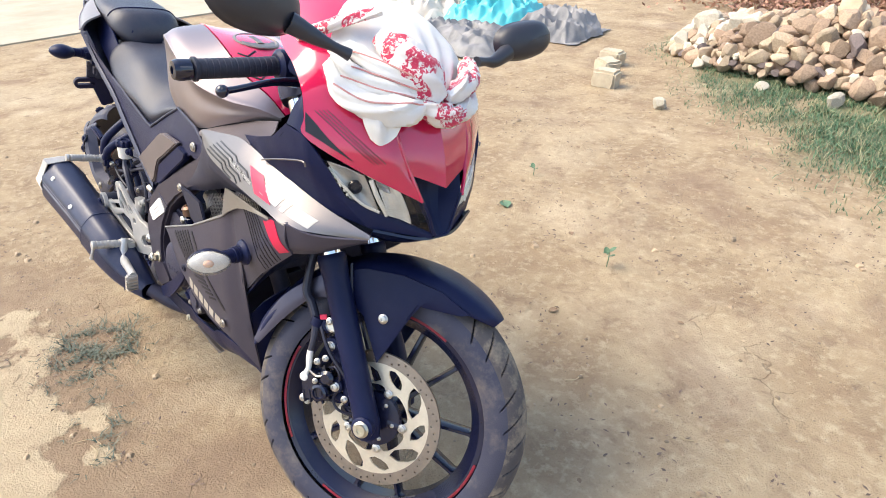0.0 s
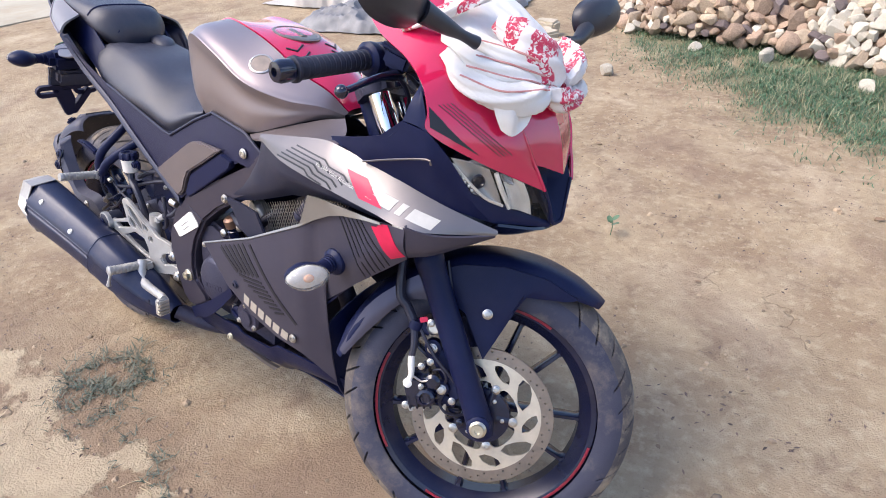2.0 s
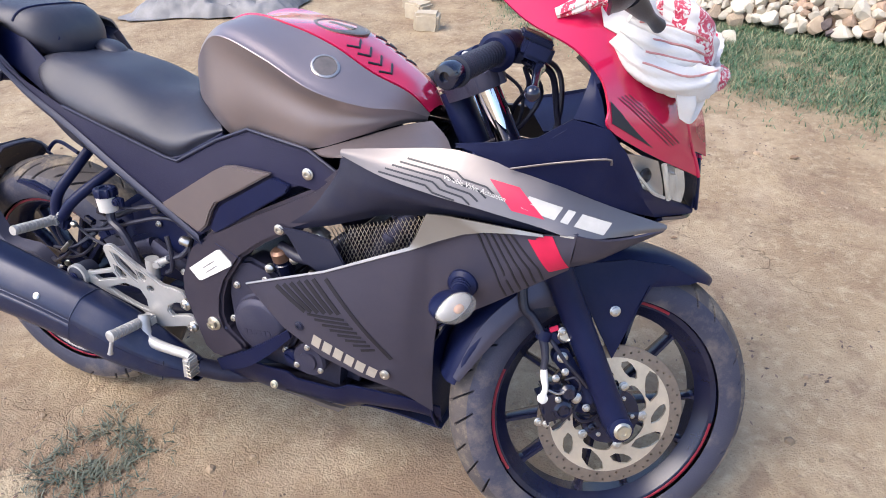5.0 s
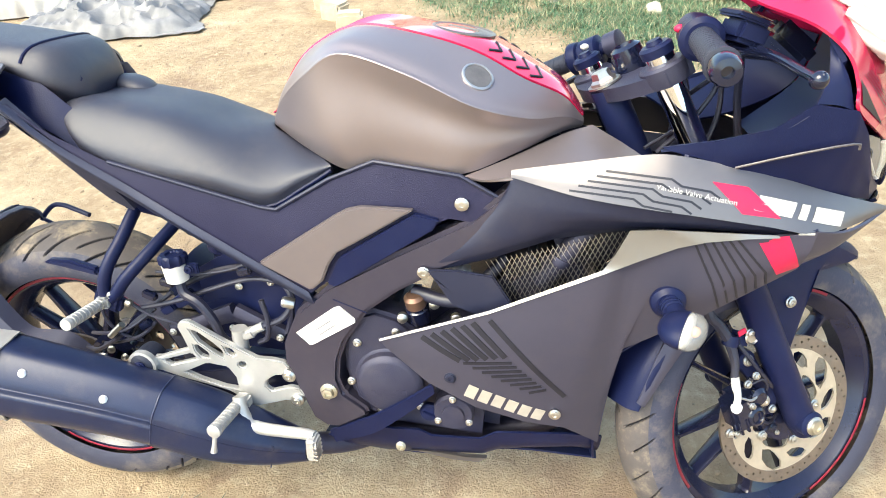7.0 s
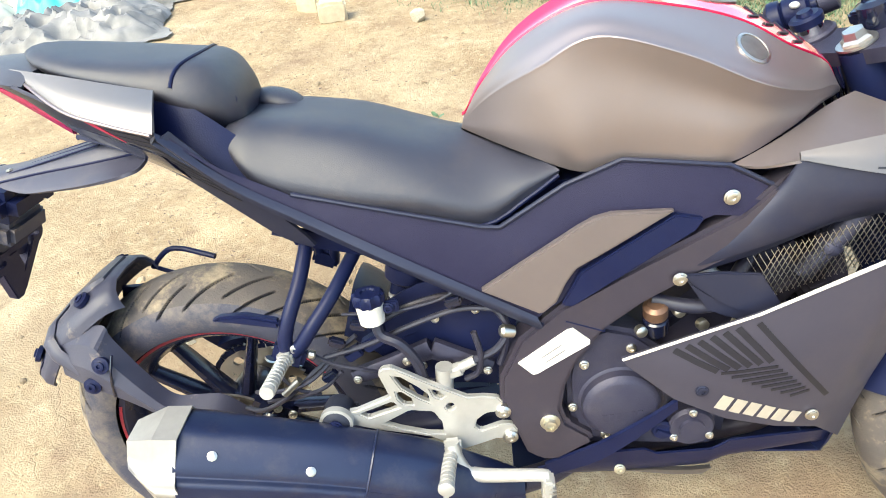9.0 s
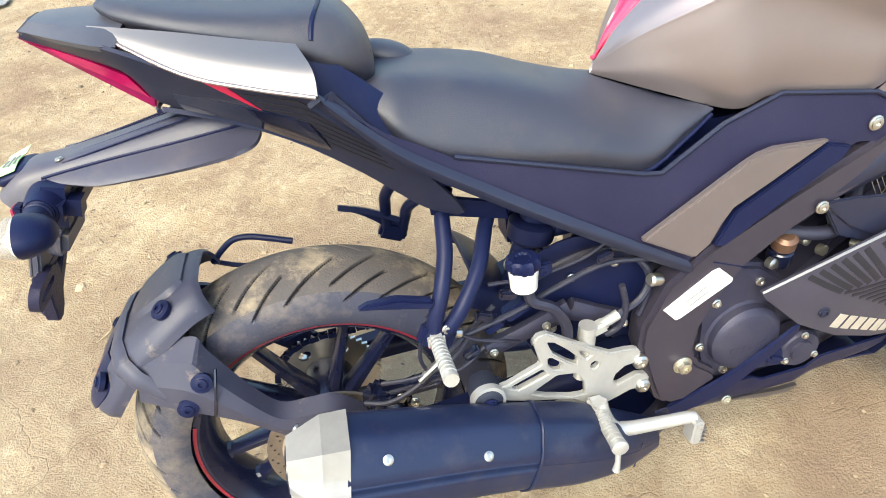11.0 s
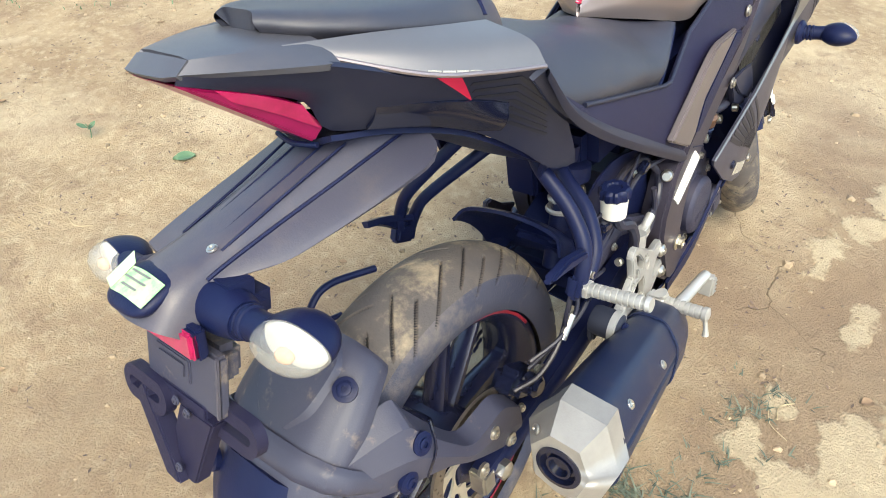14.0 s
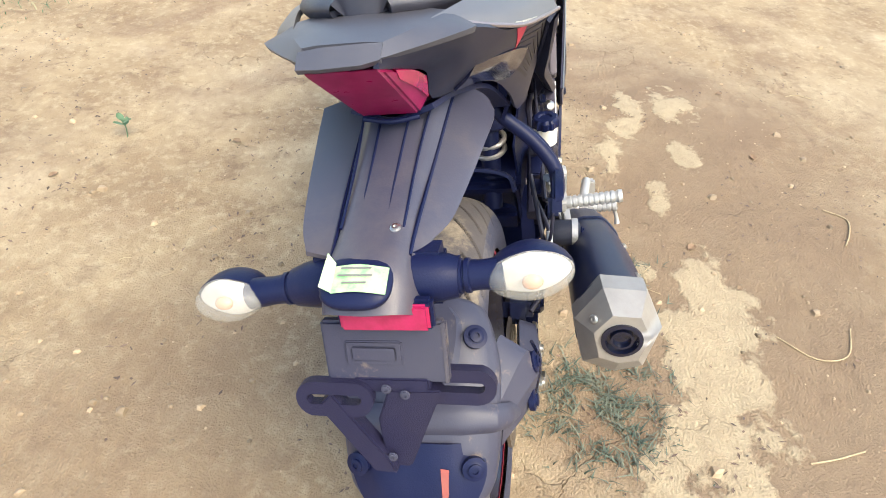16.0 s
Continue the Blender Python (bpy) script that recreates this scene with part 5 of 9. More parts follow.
ear.append(placed(prism([(0.052, 0.006), (0.068, -0.010), (0.018, -0.086), (-0.006, -0.088), (0.000, -0.072)], -0.010, 0.010, 0.002, (), "yz"), pose(-0.319, 0, 0.696, 0, 19, 0)))
ear.append(placed(prism([(-0.004, 0.006), (-0.058, 0.006), (-0.050, -0.012), (-0.018, -0.088), (-0.002, -0.088), (0.008, -0.074), (0.010, -0.030)], -0.008, 0.010, 0.002, (), "yz"), pose(-0.314, 0, 0.696, 0, 17, 0)))
ear.append(placed(prism([(0.030, 0.018), (-0.046, 0.018), (-0.046, 0.002), (0.030, 0.002)], -0.007, 0.008, 0.002, (), "yz"), pose(-0.314, 0, 0.696, 0, 19, 0)))
part("plate_bracket", joined(*ear), TEXBLACK, stalk, "slotted black plate bracket")
for y, dz in ((-0.004, 0.010), (-0.022, 0.004), (-0.002, -0.070)):
    part("bolt", placed(bolt((-0.009, y, dz), (-1, 0, 0), 0.004, 0.003), pose(-0.316, 0, 0.696, 0, 19, 0)), HUGGER, stalk)


def turn_signal(base, tip, lens_dir, parent, label):
    """An oval lamp on a short ribbed stem; the lens looks along lens_dir."""
    base, tip, ld = Vector(base), Vector(tip), Vector(lens_dir).normalized()
    d = (tip - base).normalized()
    prof = [(0.016, 0)]
    L = (tip - base).length
    for k in range(3):
        prof += [(0.0165, 0.004 + k * 0.007), (0.0165, 0.008 + k * 0.007), (0.0145, 0.009 + k * 0.007), (0.0145, 0.0105 + k * 0.007)]
    prof += [(0.014, L * 0.6), (0.016, L)]
    stem = part("turn_signal", lathe(prof, base, d, 18), BLACK, parent, label)
    along = (d - ld * ld.dot(d)).normalized()
    up = ld.cross(along)
    m = Matrix((ld, along, up)).transposed().to_4x4()
    m.translation = tip + d * 0.022
    shell = bmesh.new()
    bmesh.ops.create_uvsphere(shell, u_segments=28, v_segments=18, radius=1)
    for v in shell.verts:
        if v.co.x > 0.0:
            v.co.x = 0.0
        k = 1.0 - 0.15 * max(0, -v.co.y) - 0.18 * max(0, v.co.y) ** 2
        v.co = Vector((v.co.x * 0.037, v.co.y * 0.040, v.co.z * 0.024 * k))
    shell.transform(m)
    part("lamp_shell", shell, BLACK, stem)
    lens, bowl = bmesh.new(), bmesh.new()
    for bm, deep, wide in ((lens, 0.026, 1.0), (bowl, 0.0085, 0.93)):
        bmesh.ops.create_uvsphere(bm, u_segments=36, v_segments=22, radius=1)
        for v in bm.verts:
            if v.co.x < 0.0:
                v.co.x = 0.0
            k = 1.0 - 0.15 * max(0, -v.co.y) - 0.18 * max(0, v.co.y) ** 2
            v.co = Vector(((abs(v.co.x) ** 0.75) * deep + 0.0005, v.co.y * 0.0395 * wide, v.co.z * 0.0235 * k * wide))
        bm.transform(m)
    part("reflector", bowl, REFLECT, stem)
    part("bulb", placed(ball((0.0125, 0.001, -0.002), 0.0072, (0.9, 1.35, 1), 14), m), AMBER, stem, "amber bulb behind the lens")
    glass = part("lens", lens, LENS, stem, "clear lamp lens")
    glass.visible_shadow = False
    return stem


turn_signal((-0.262, -0.068, 0.800), (-0.262, -0.122, 0.804), (-1, -0.12, 0.06), stalk, "black rear turn signal with a clear lens")
turn_signal((-0.262, 0.070, 0.790), (-0.264, 0.132, 0.781), (-1, 0.12, 0.06), stalk, "black rear turn signal with a clear lens")

# frame covers
cover_r = both("frame_cover", sheet([
    [(0.085, -0.166, 0.912), (0.150, -0.152, 0.852), (0.229, -0.138, 0.800), (0.360, -0.140, 0.762), (0.480, -0.141, 0.727), (0.507, -0.141, 0.724), (0.598, -0.130, 0.773), (0.674, -0.134, 0.803), (0.807, -0.150, 0.787), (0.872, -0.152, 0.751)],
    [(0.092, -0.165, 0.905), (0.160, -0.154, 0.838), (0.242, -0.143, 0.783), (0.360, -0.146, 0.728), (0.485, -0.150, 0.682), (0.530, -0.152, 0.662), (0.620, -0.150, 0.710), (0.700, -0.152, 0.742), (0.800, -0.156, 0.748), (0.855, -0.156, 0.735)],
    [(0.100, -0.162, 0.896), (0.170, -0.154, 0.826), (0.255, -0.146, 0.766), (0.360, -0.150, 0.700), (0.480, -0.156, 0.622), (0.550, -0.158, 0.582), (0.645, -0.158, 0.648), (0.735, -0.158, 0.700), (0.790, -0.158, 0.722), (0.822, -0.157, 0.717)]], 2, 4, 0.005, linu=True), TEXBLACK, moto, "black textured frame cover")
both("cover_rail", sheet([[(0.085, -0.168, 0.914), (0.160, -0.158, 0.838), (0.255, -0.150, 0.770), (0.360, -0.154, 0.703), (0.550, -0.162, 0.586)], [(0.088, -0.174, 0.905), (0.160, -0.164, 0.828), (0.255, -0.156, 0.758), (0.360, -0.160, 0.690), (0.556, -0.166, 0.572)], [(0.092, -0.168, 0.894), (0.160, -0.158, 0.816), (0.255, -0.150, 0.745), (0.360, -0.154, 0.678), (0.558, -0.160, 0.558)]], 5, 3, 0.02), DARKGREY, moto, "grey diagonal rail under the seat")
both("cover_edge", tube([(0.229, -0.139, 0.802), (0.360, -0.141, 0.764), (0.480, -0.142, 0.729), (0.507, -0.142, 0.725), (0.598, -0.131, 0.774), (0.674, -0.135, 0.804), (0.807, -0.151, 0.788), (0.870, -0.153, 0.752)], 0.0035, 8, 1, True), DARKGREY, moto)
accent = prism([(0.472, 0.640), (0.612, 0.727), (0.632, 0.737), (0.655, 0.742), (0.738, 0.738), (0.662, 0.693), (0.607, 0.662), (0.592, 0.640), (0.578, 0.610), (0.556, 0.592)], -0.168, -0.155, 0.003)
both("cover_inlay", accent, INLAY, moto, "grey inlay on the frame cover")
both("cover_slot", prism([(0.585, 0.605), (0.612, 0.655), (0.738, 0.731), (0.775, 0.722), (0.765, 0.705), (0.60, 0.60)], -0.1665, -0.150, 0.002), BLACK, moto)
for side in (-1, 1):
    part("bolt", bolt((0.810, side * 0.158, 0.746), (0, side, 0), 0.0085, 0.006), STEEL, cover_r)

# main frame beams
spar = prism([(0.822, 0.722), (0.702, 0.662), (0.582, 0.598), (0.522, 0.548), (0.488, 0.478), (0.485, 0.438), (0.502, 0.380), (0.522, 0.318), (0.545, 0.300), (0.572, 0.300), (0.630, 0.334), (0.625, 0.350), (0.588, 0.380), (0.580, 0.410), (0.586, 0.450), (0.602, 0.490), (0.646, 0.552), (0.700, 0.592), (0.775, 0.634), (0.900, 0.690), (0.960, 0.78), (0.900, 0.79)], -0.163, -0.115, 0.007)
spar_r = both("frame_beam", spar, SPAR, moto, "brownish grey painted frame beam")
for side in (-1, 1):
    part("pivot_bolt", joined(lathe([(0.015, 0), (0.016, 0.003), (0.012, 0.005)], (0.560, side * 0.163, 0.386), (0, side, 0), 20), lathe([(0.011, 0.004), (0.011, 0.013), (0.006, 0.014), (0.005, 0.010)], (0.560, side * 0.163, 0.386), (0, side, 0), 6)), BRASS, spar_r, "zinc plated swingarm pivot bolt")
part("warning_label", prism([(0.517, 0.507), (0.590, 0.560), (0.600, 0.563), (0.624, 0.540), (0.624, 0.533), (0.545, 0.485), (0.538, 0.484)], -0.1655, -0.1632), PAPER, spar_r, "white paper label")
for k in range(2):
    part("print_bar", prism([(0.552 + 0.006 * k, 0.515 - 0.009 * k), (0.582 + 0.006 * k, 0.536 - 0.009 * k), (0.583 + 0.006 * k, 0.5345 - 0.009 * k), (0.553 + 0.006 * k, 0.5135 - 0.009 * k)], -0.1660, -0.1655), GREYDECAL, spar_r)
part("seam_groove", tube([(0.590, -0.1632, 0.575), (0.646, -0.1632, 0.552)], 0.0012, 6, 1), BLACK, spar_r)

# upper fairing strip, from the tank to the nose
strip_rows = [
    [(0.884, -0.167, 0.803), (0.980, -0.174, 0.818), (1.068, -0.178, 0.830), (1.120, -0.180, 0.827), (1.220, -0.174, 0.803), (1.320, -0.150, 0.768), (1.407, -0.112, 0.736)],
    [(0.884, -0.171, 0.799), (0.980, -0.190, 0.798), (1.068, -0.198, 0.797), (1.120, -0.200, 0.792), (1.220, -0.198, 0.773), (1.315, -0.177, 0.745), (1.408, -0.112, 0.731)],
    [(0.884, -0.172, 0.794), (0.975, -0.198, 0.776), (1.068, -0.208, 0.763), (1.120, -0.211, 0.757), (1.220, -0.209, 0.742), (1.300, -0.197, 0.728), (1.405, -0.114, 0.727)]]
strip_r = both("upper_fairing", sheet(strip_rows, 5, 5, 0.005, out=(0, -1, 0.4)), SILVER, moto, "satin silver upper fairing strip")
# front lower continuation of the strip down to the slanted red band
both("fairing_lip", sheet([[(1.289, -0.203, 0.732), (1.330, -0.183, 0.724), (1.370, -0.150, 0.724), (1.405, -0.114, 0.727)], [(1.284, -0.193, 0.690), (1.325, -0.172, 0.694), (1.365, -0.142, 0.708), (1.404, -0.112, 0.724)], [(1.275, -0.180, 0.668), (1.315, -0.160, 0.678), (1.36, -0.132, 0.700), (1.402, -0.110, 0.722)]], 4, 4, 0.004), GREY, moto)
# dark middle fairing, folded at its knee
mid_rows = [
    [(0.872, -0.152, 0.752), (0.884, -0.168, 0.792), (0.975, -0.194, 0.774), (1.068, -0.203, 0.761), (1.180, -0.205, 0.747), (1.290, -0.201, 0.733)],
    [(0.830, -0.156, 0.715), (0.880, -0.172, 0.748), (0.978, -0.194, 0.745), (1.060, -0.197, 0.742), (1.150, -0.199, 0.738), (1.280, -0.199, 0.731)],
    [(0.770, -0.163, 0.650), (0.860, -0.168, 0.678), (0.960, -0.172, 0.712), (1.040, -0.178, 0.722), (1.120, -0.190, 0.730), (1.270, -0.197, 0.729)],
    [(0.745, -0.160, 0.628), (0.850, -0.155, 0.655), (0.950, -0.150, 0.690), (1.035, -0.155, 0.705), (1.110, -0.175, 0.722), (1.262, -0.192, 0.724)]]
mid_r = both("middle_fairing", sheet(mid_rows, 4, 3, 0.004, linu=True, linv=True), DARKGREY, moto, "dark folded middle fairing")
part("radiator_hose", joined(tube([(0.93, -0.125, 0.60), (0.965, -0.132, 0.655), (1.00, -0.128, 0.70)], 0.016, 12, 4), lathe([(0.018, 0), (0.019, 0.004), (0.019, 0.010), (0.018, 0.014)], (0.955, -0.131, 0.64), (0.45, -0.05, 0.85), 14)), ENGINE, moto, "grey coolant hose behind the mesh")
both("fairing_corner", joined(prism([(0.748, 0.640), (0.800, 0.640), (0.856, 0.632), (0.893, 0.570), (0.866, 0.556), (0.803, 0.590)], -0.171, -0.164, 0.002), prism([(0.756, 0.630), (0.803, 0.592), (0.862, 0.560), (0.850, 0.548), (0.790, 0.575)], -0.166, -0.156, 0.002)), DARKGREY, moto, "dark corner panel beside the radiator mesh")
for side in (-1, 1):
    part("bolt", bolt((0.747, side * 0.168, 0.634), (0, side, 0), 0.008, 0.006), STEEL, mid_r)
# louvre mesh over the radiator gap
wires = []
for k in range(30):
    x = 0.848 + 0.0078 * k
    wires.append(tube([(x, -0.146, 0.570 + 0.33 * (x - 0.855)), (x + 0.035, -0.146, 0.655 + 0.30 * (x - 0.855))], 0.0007, 4, 1))
    wires.append(tube([(x + 0.035, -0.147, 0.580 + 0.33 * (x - 0.855)), (x - 0.005, -0.147, 0.648 + 0.30 * (x - 0.855))], 0.0007, 4, 1))
both("radiator_mesh", joined(*wires), STEEL, moto, "diamond wire mesh")
radiator = part("radiator", box((0.985, 0, 0.60), (0.03, 0.23, 0.20), 0.006, (0, -18, 0)), ENGINE, moto, "grey radiator core")
for k in range(11):
    part("radiator_fin", box((0.972, 0, 0.52 + 0.016 * k), (0.034, 0.22, 0.004), 0.0, (0, -18, 0)), ENGINE, radiator)

# big lower side panel
top_e = [(0.667, -0.180, 0.512), (0.760, -0.184, 0.546), (0.850, -0.188, 0.579), (0.950, -0.191, 0.620), (1.030, -0.193, 0.662), (1.055, -0.195, 0.713), (1.130, -0.203, 0.722), (1.220, -0.206, 0.724), (1.289, -0.203, 0.732)]
bot_e = [(0.676, -0.178, 0.497), (0.745, -0.180, 0.430), (0.825, -0.177, 0.382), (0.905, -0.170, 0.353), (0.975, -0.155, 0.332), (1.036, -0.118, 0.272), (1.040, -0.152, 0.487), (1.160, -0.182, 0.580), (1.280, -0.184, 0.668)]
mid_e = [tuple(np.array(a) * 0.5 + np.array(b) * 0.5 + np.array((0, -0.007 * min(1, i / 2), 0))) for i, (a, b) in enumerate(zip(top_e, bot_e))]
side_r = both("side_panel", sheet([top_e, mid_e, bot_e], 4, 6, 0.005, linu=True), GREY, moto, "satin grey lower side panel")
PALELIP = mat("pale_lip_paint", (0.30, 0.285, 0.27), (0.26, 0.245, 0.235), 0.34, 0.8, 4, 0.05, 900)
# pale bevelled upper lip of the panel
both("panel_lip", sheet([[(0.667, -0.1805, 0.5132), (0.850, -0.1885, 0.5805), (1.018, -0.1915, 0.660), (1.032, -0.1955, 0.685), (1.050, -0.1985, 0.726), (1.090, -0.2045, 0.731), (1.180, -0.2095, 0.731), (1.240, -0.2090, 0.729)], [(0.668, -0.183, 0.5108), (0.852, -0.191, 0.5778), (1.022, -0.1955, 0.6565), (1.070, -0.2030, 0.684), (1.115, -0.2070, 0.706), (1.150, -0.2095, 0.7165), (1.200, -0.2110, 0.7235), (1.242, -0.2095, 0.7255)]], 3, 2, 0.003, linu=True), PALELIP, moto, "pale silver lip")
st = surf([side_r])
# hatched wedge
A, Bq, C = np.array((0.738, 0.524)), np.array((0.846, 0.566)), np.array((0.966, 0.408))
K0, K1 = np.array((0.800, 0.484)), np.array((0.880, 0.497))
for k in range(6):
    p = A + (Bq - A) * (0.02 + k / 6.4)
    q = K0 + (K1 - K0) * (0.02 + k / 5.4)
    lines("hatch", [p, p * 0.5 + q * 0.5 + np.array((0.003, -0.003)), q], 0.0096, st, DARKDECAL, side_r)
lines("hatch", [Bq + np.array((0.006, -0.002)), C + np.array((0.006, 0.004))], 0.0085, st, DARKDECAL, side_r)
for k in range(8):
    f = 0.05 + 0.105 * k
    lines("hatch", [K0 + np.array((0.145, -0.079)) * f, np.array((0.882, 0.490)) + np.array((0.076, -0.078)) * f], 0.0052, st, DARKDECAL, side_r)
PALEWORD = mat("silver_print", (0.52, 0.47, 0.40), (0.44, 0.40, 0.34), 0.4, 0.3, 40)
# six plain blocks where the maker's word stands
for k in range(6):
    x0 = 0.8155 + 0.0220 * k
    z0 = 0.4350 - 0.0100 * k
    h0 = 0.0265 - 0.0008 * k
    decal("word_block", ((x0, z0), (x0 + 0.0165, z0 - 0.0075), (x0 + 0.0165 - 0.40 * h0, z0 - 0.0075 - h0), (x0 - 0.40 * h0, z0 - h0)), st, PALEWORD, side_r, n=(2, 2))
part("bolt", bolt((0.784, -0.1835, 0.446), (0, -1, 0), 0.008, 0.005), DARKGREY, side_r)
part("bolt", bolt((0.957, -0.169, 0.372), (0, -1, 0), 0.008, 0.006), STEEL, side_r)
# slanted red band and dark pinstripes towards the nose
tree2 = surf([side_r, strip_r] + [o for o in moto.children if o.name.startswith("fairing_lip")])
decal("band", ((1.213, 0.724), (1.254, 0.727), (1.280, 0.674), (1.252, 0.662)), tree2, REDDECAL, side_r, n=(6, 8))
for k in range(6):
    lines("pinstripe", [(1.133 + 0.0115 * k, 0.720), (1.168 + 0.0135 * k, 0.648 + 0.004 * k), (1.185 + 0.0115 * k, 0.602 + 0.0085 * k)], 0.0032, tree2, DARKDECAL, side_r)
# strip graphics: red block, plain pale shapes in place of the model's sign, stepped dark lines
t3 = surf([strip_r])
decal("band", ((1.150, 0.797), (1.196, 0.790), (1.240, 0.746), (1.190, 0.752)), t3, REDDECAL, strip_r, n=(6, 6), way=(0, 1, -0.35))
for x, w, h in ((1.212, 0.050, 0.0190), (1.270, 0.011, 0.0185), (1.290, 0.042, 0.0180)):
    z = 0.768 - 0.23 * (x - 1.222)
    decal("sign_block", ((x, z + h / 2), (x + w, z + h / 2 - 0.23 * w), (x + w - 0.45 * h, z - h / 2 - 0.23 * w), (x - 0.45 * h, z - h / 2)), t3, WHITEDECAL, strip_r, n=(4, 2), way=(0, 1, -0.2))
for k in range(5):
    dz = 0.0072 * k
    x = 0.965 + 0.012 * k
    lines("step_line", [(x, 0.782 + dz), (x + 0.085, 0.775 + dz - 0.004), (x + 0.098, 0.765 + dz - 0.004), (x + 0.135, 0.762 + dz - 0.008), (x + 0.148, 0.750 + dz - 0.006)], 0.0030, t3, DARKDECAL, strip_r, way=(0, 1, -0.35))
lines("pale_streak", [(1.120, 0.7325), (1.285, 0.7300)], 0.0030, surf([strip_r, side_r] + [o for o in moto.children if o.name.startswith(("panel_lip", "fairing_lip"))]), WHITEDECAL, strip_r)
# small lettering
def lettering(text, at, size, normal, right, material, parent):
    cu = bpy.data.curves.new("lettering", "FONT")
    cu.body, cu.size, cu.extrude = text, size, 0.0002
    ob = bpy.data.objects.new("tmp", cu)
    me = bpy.data.meshes.new_from_object(ob)
    bpy.data.objects.remove(ob)
    n, r = Vector(normal).normalized(), Vector(right).normalized()
    up = n.cross(r).normalized()
    m = Matrix((up.cross(n), up, n)).transposed().to_4x4()
    m.translation = Vector(at)
    me.transform(m)
    me.materials.clear()
    me.materials.append(material)
    o = new("lettering", me)
    o.parent = parent
    return o


lettering("Variable Valve Actuation", (1.078, -0.2025, 0.7905), 0.0105, (0.0, -0.88, 0.47), (1, -0.02, -0.22), WHITEDECAL, strip_r)
lettering("ABS", (1.315, -0.186, 0.716), 0.011, (0.45, -0.89, 0.05), (0.89, 0.45, -0.06), GREYDECAL, strip_r)

# belly pan
both("belly_panel", sheet([
    [(0.495, -0.135, 0.245), (0.560, -0.150, 0.276), (0.622, -0.152, 0.302), (0.668, -0.146, 0.293), (0.714, -0.143, 0.292), (0.736, -0.141, 0.278), (0.826, -0.137, 0.276), (0.856, -0.136, 0.293), (0.978, -0.128, 0.294), (1.045, -0.100, 0.270)],
    [(0.495, -0.120, 0.215), (0.560, -0.130, 0.232), (0.622, -0.132, 0.242), (0.668, -0.128, 0.236), (0.714, -0.124, 0.232), (0.736, -0.122, 0.228), (0.826, -0.118, 0.226), (0.860, -0.116, 0.240), (0.978, -0.112, 0.252), (1.043, -0.090, 0.240)],
    [(0.495, -0.085, 0.200), (0.560, -0.088, 0.196), (0.625, -0.086, 0.186), (0.670, -0.082, 0.182), (0.714, -0.080, 0.180), (0.740, -0.078, 0.180), (0.826, -0.072, 0.184), (0.872, -0.070, 0.206), (0.978, -0.074, 0.222), (1.040, -0.078, 0.216)]], 3, 4, 0.004, linu=True), BLACK, moto, "black belly pan")
part("belly_floor", sheet([[(0.495, -0.085, 0.196), (0.63, -0.08, 0.182), (0.735, -0.07, 0.168), (0.87, -0.066, 0.192), (1.04, -0.078, 0.196)], [(0.495, 0, 0.186), (0.63, 0, 0.172), (0.735, 0, 0.158), (0.87, 0, 0.182), (1.04, 0, 0.190)], [(0.495, 0.085, 0.196), (0.63, 0.08, 0.182), (0.735, 0.07, 0.168), (0.87, 0.066, 0.192), (1.04, 0.078, 0.196)]], 3, 3, 0.004, out=(0, 0, -1)), BLACK, moto)
part("belly_streak", prism([(0.690, 0.222), (0.72, 0.222), (0.80, 0.214), (0.835, 0.216), (0.82, 0.204), (0.77, 0.206)], -0.121, -0.112), SILVER, moto, "pale streak on the belly pan")
part("bolt", bolt((0.675, -0.137, 0.245), (0, -1, 0.2), 0.0075, 0.006), BRASS, moto)
part("inner_front", sheet([[(1.032, -0.14, 0.42), (1.05, -0.10, 0.46), (1.05, 0, 0.48), (1.05, 0.10, 0.46), (1.032, 0.14, 0.42)], [(1.030, -0.115, 0.275), (1.035, -0.07, 0.27), (1.035, 0, 0.27), (1.035, 0.07, 0.27), (1.030, 0.115, 0.275)], [(1.035, -0.085, 0.205), (1.03, -0.05, 0.20), (1.03, 0, 0.20), (1.03, 0.05, 0.20), (1.035, 0.085, 0.205)]], 4, 4, 0.004, out=(1, 0, 0)), BLACK, moto)
both("inner_arch", sheet([[(1.035, -0.150, 0.470), (1.15, -0.165, 0.575), (1.27, -0.168, 0.665), (1.36, -0.12, 0.70)], [(1.06, -0.09, 0.53), (1.15, -0.09, 0.63), (1.26, -0.08, 0.70), (1.37, -0.06, 0.72)], [(1.07, 0, 0.56), (1.15, 0, 0.65), (1.26, 0, 0.715), (1.38, 0, 0.725)]], 4, 4, 0.004, out=(0.4, 0, -1)), BLACK, moto)

# engine
engine = part("engine", box((0.70, 0, 0.36), (0.33, 0.24, 0.20), 0.03, (0, 6, 0)), ENGINE, moto, "dark engine block with fins")
part("cylinder", box((0.83, 0, 0.50), (0.14, 0.20, 0.22), 0.02, (0, 50, 0)), ENGINE, engine)
part("gearbox", box((0.60, 0, 0.44), (0.18, 0.20, 0.14), 0.03), ENGINE, engine)
part("cylinder_head", box((0.905, 0, 0.565), (0.10, 0.20, 0.13), 0.02, (0, 50, 0)), ENGINE, engine)
for k in range(8):
    part("cooling_fin", box((0.80 + 0.012 * k, 0, 0.470 + 0.010 * k), (0.006, 0.23, 0.13), 0.001, (0, 50, 0)), ENGINE, engine)
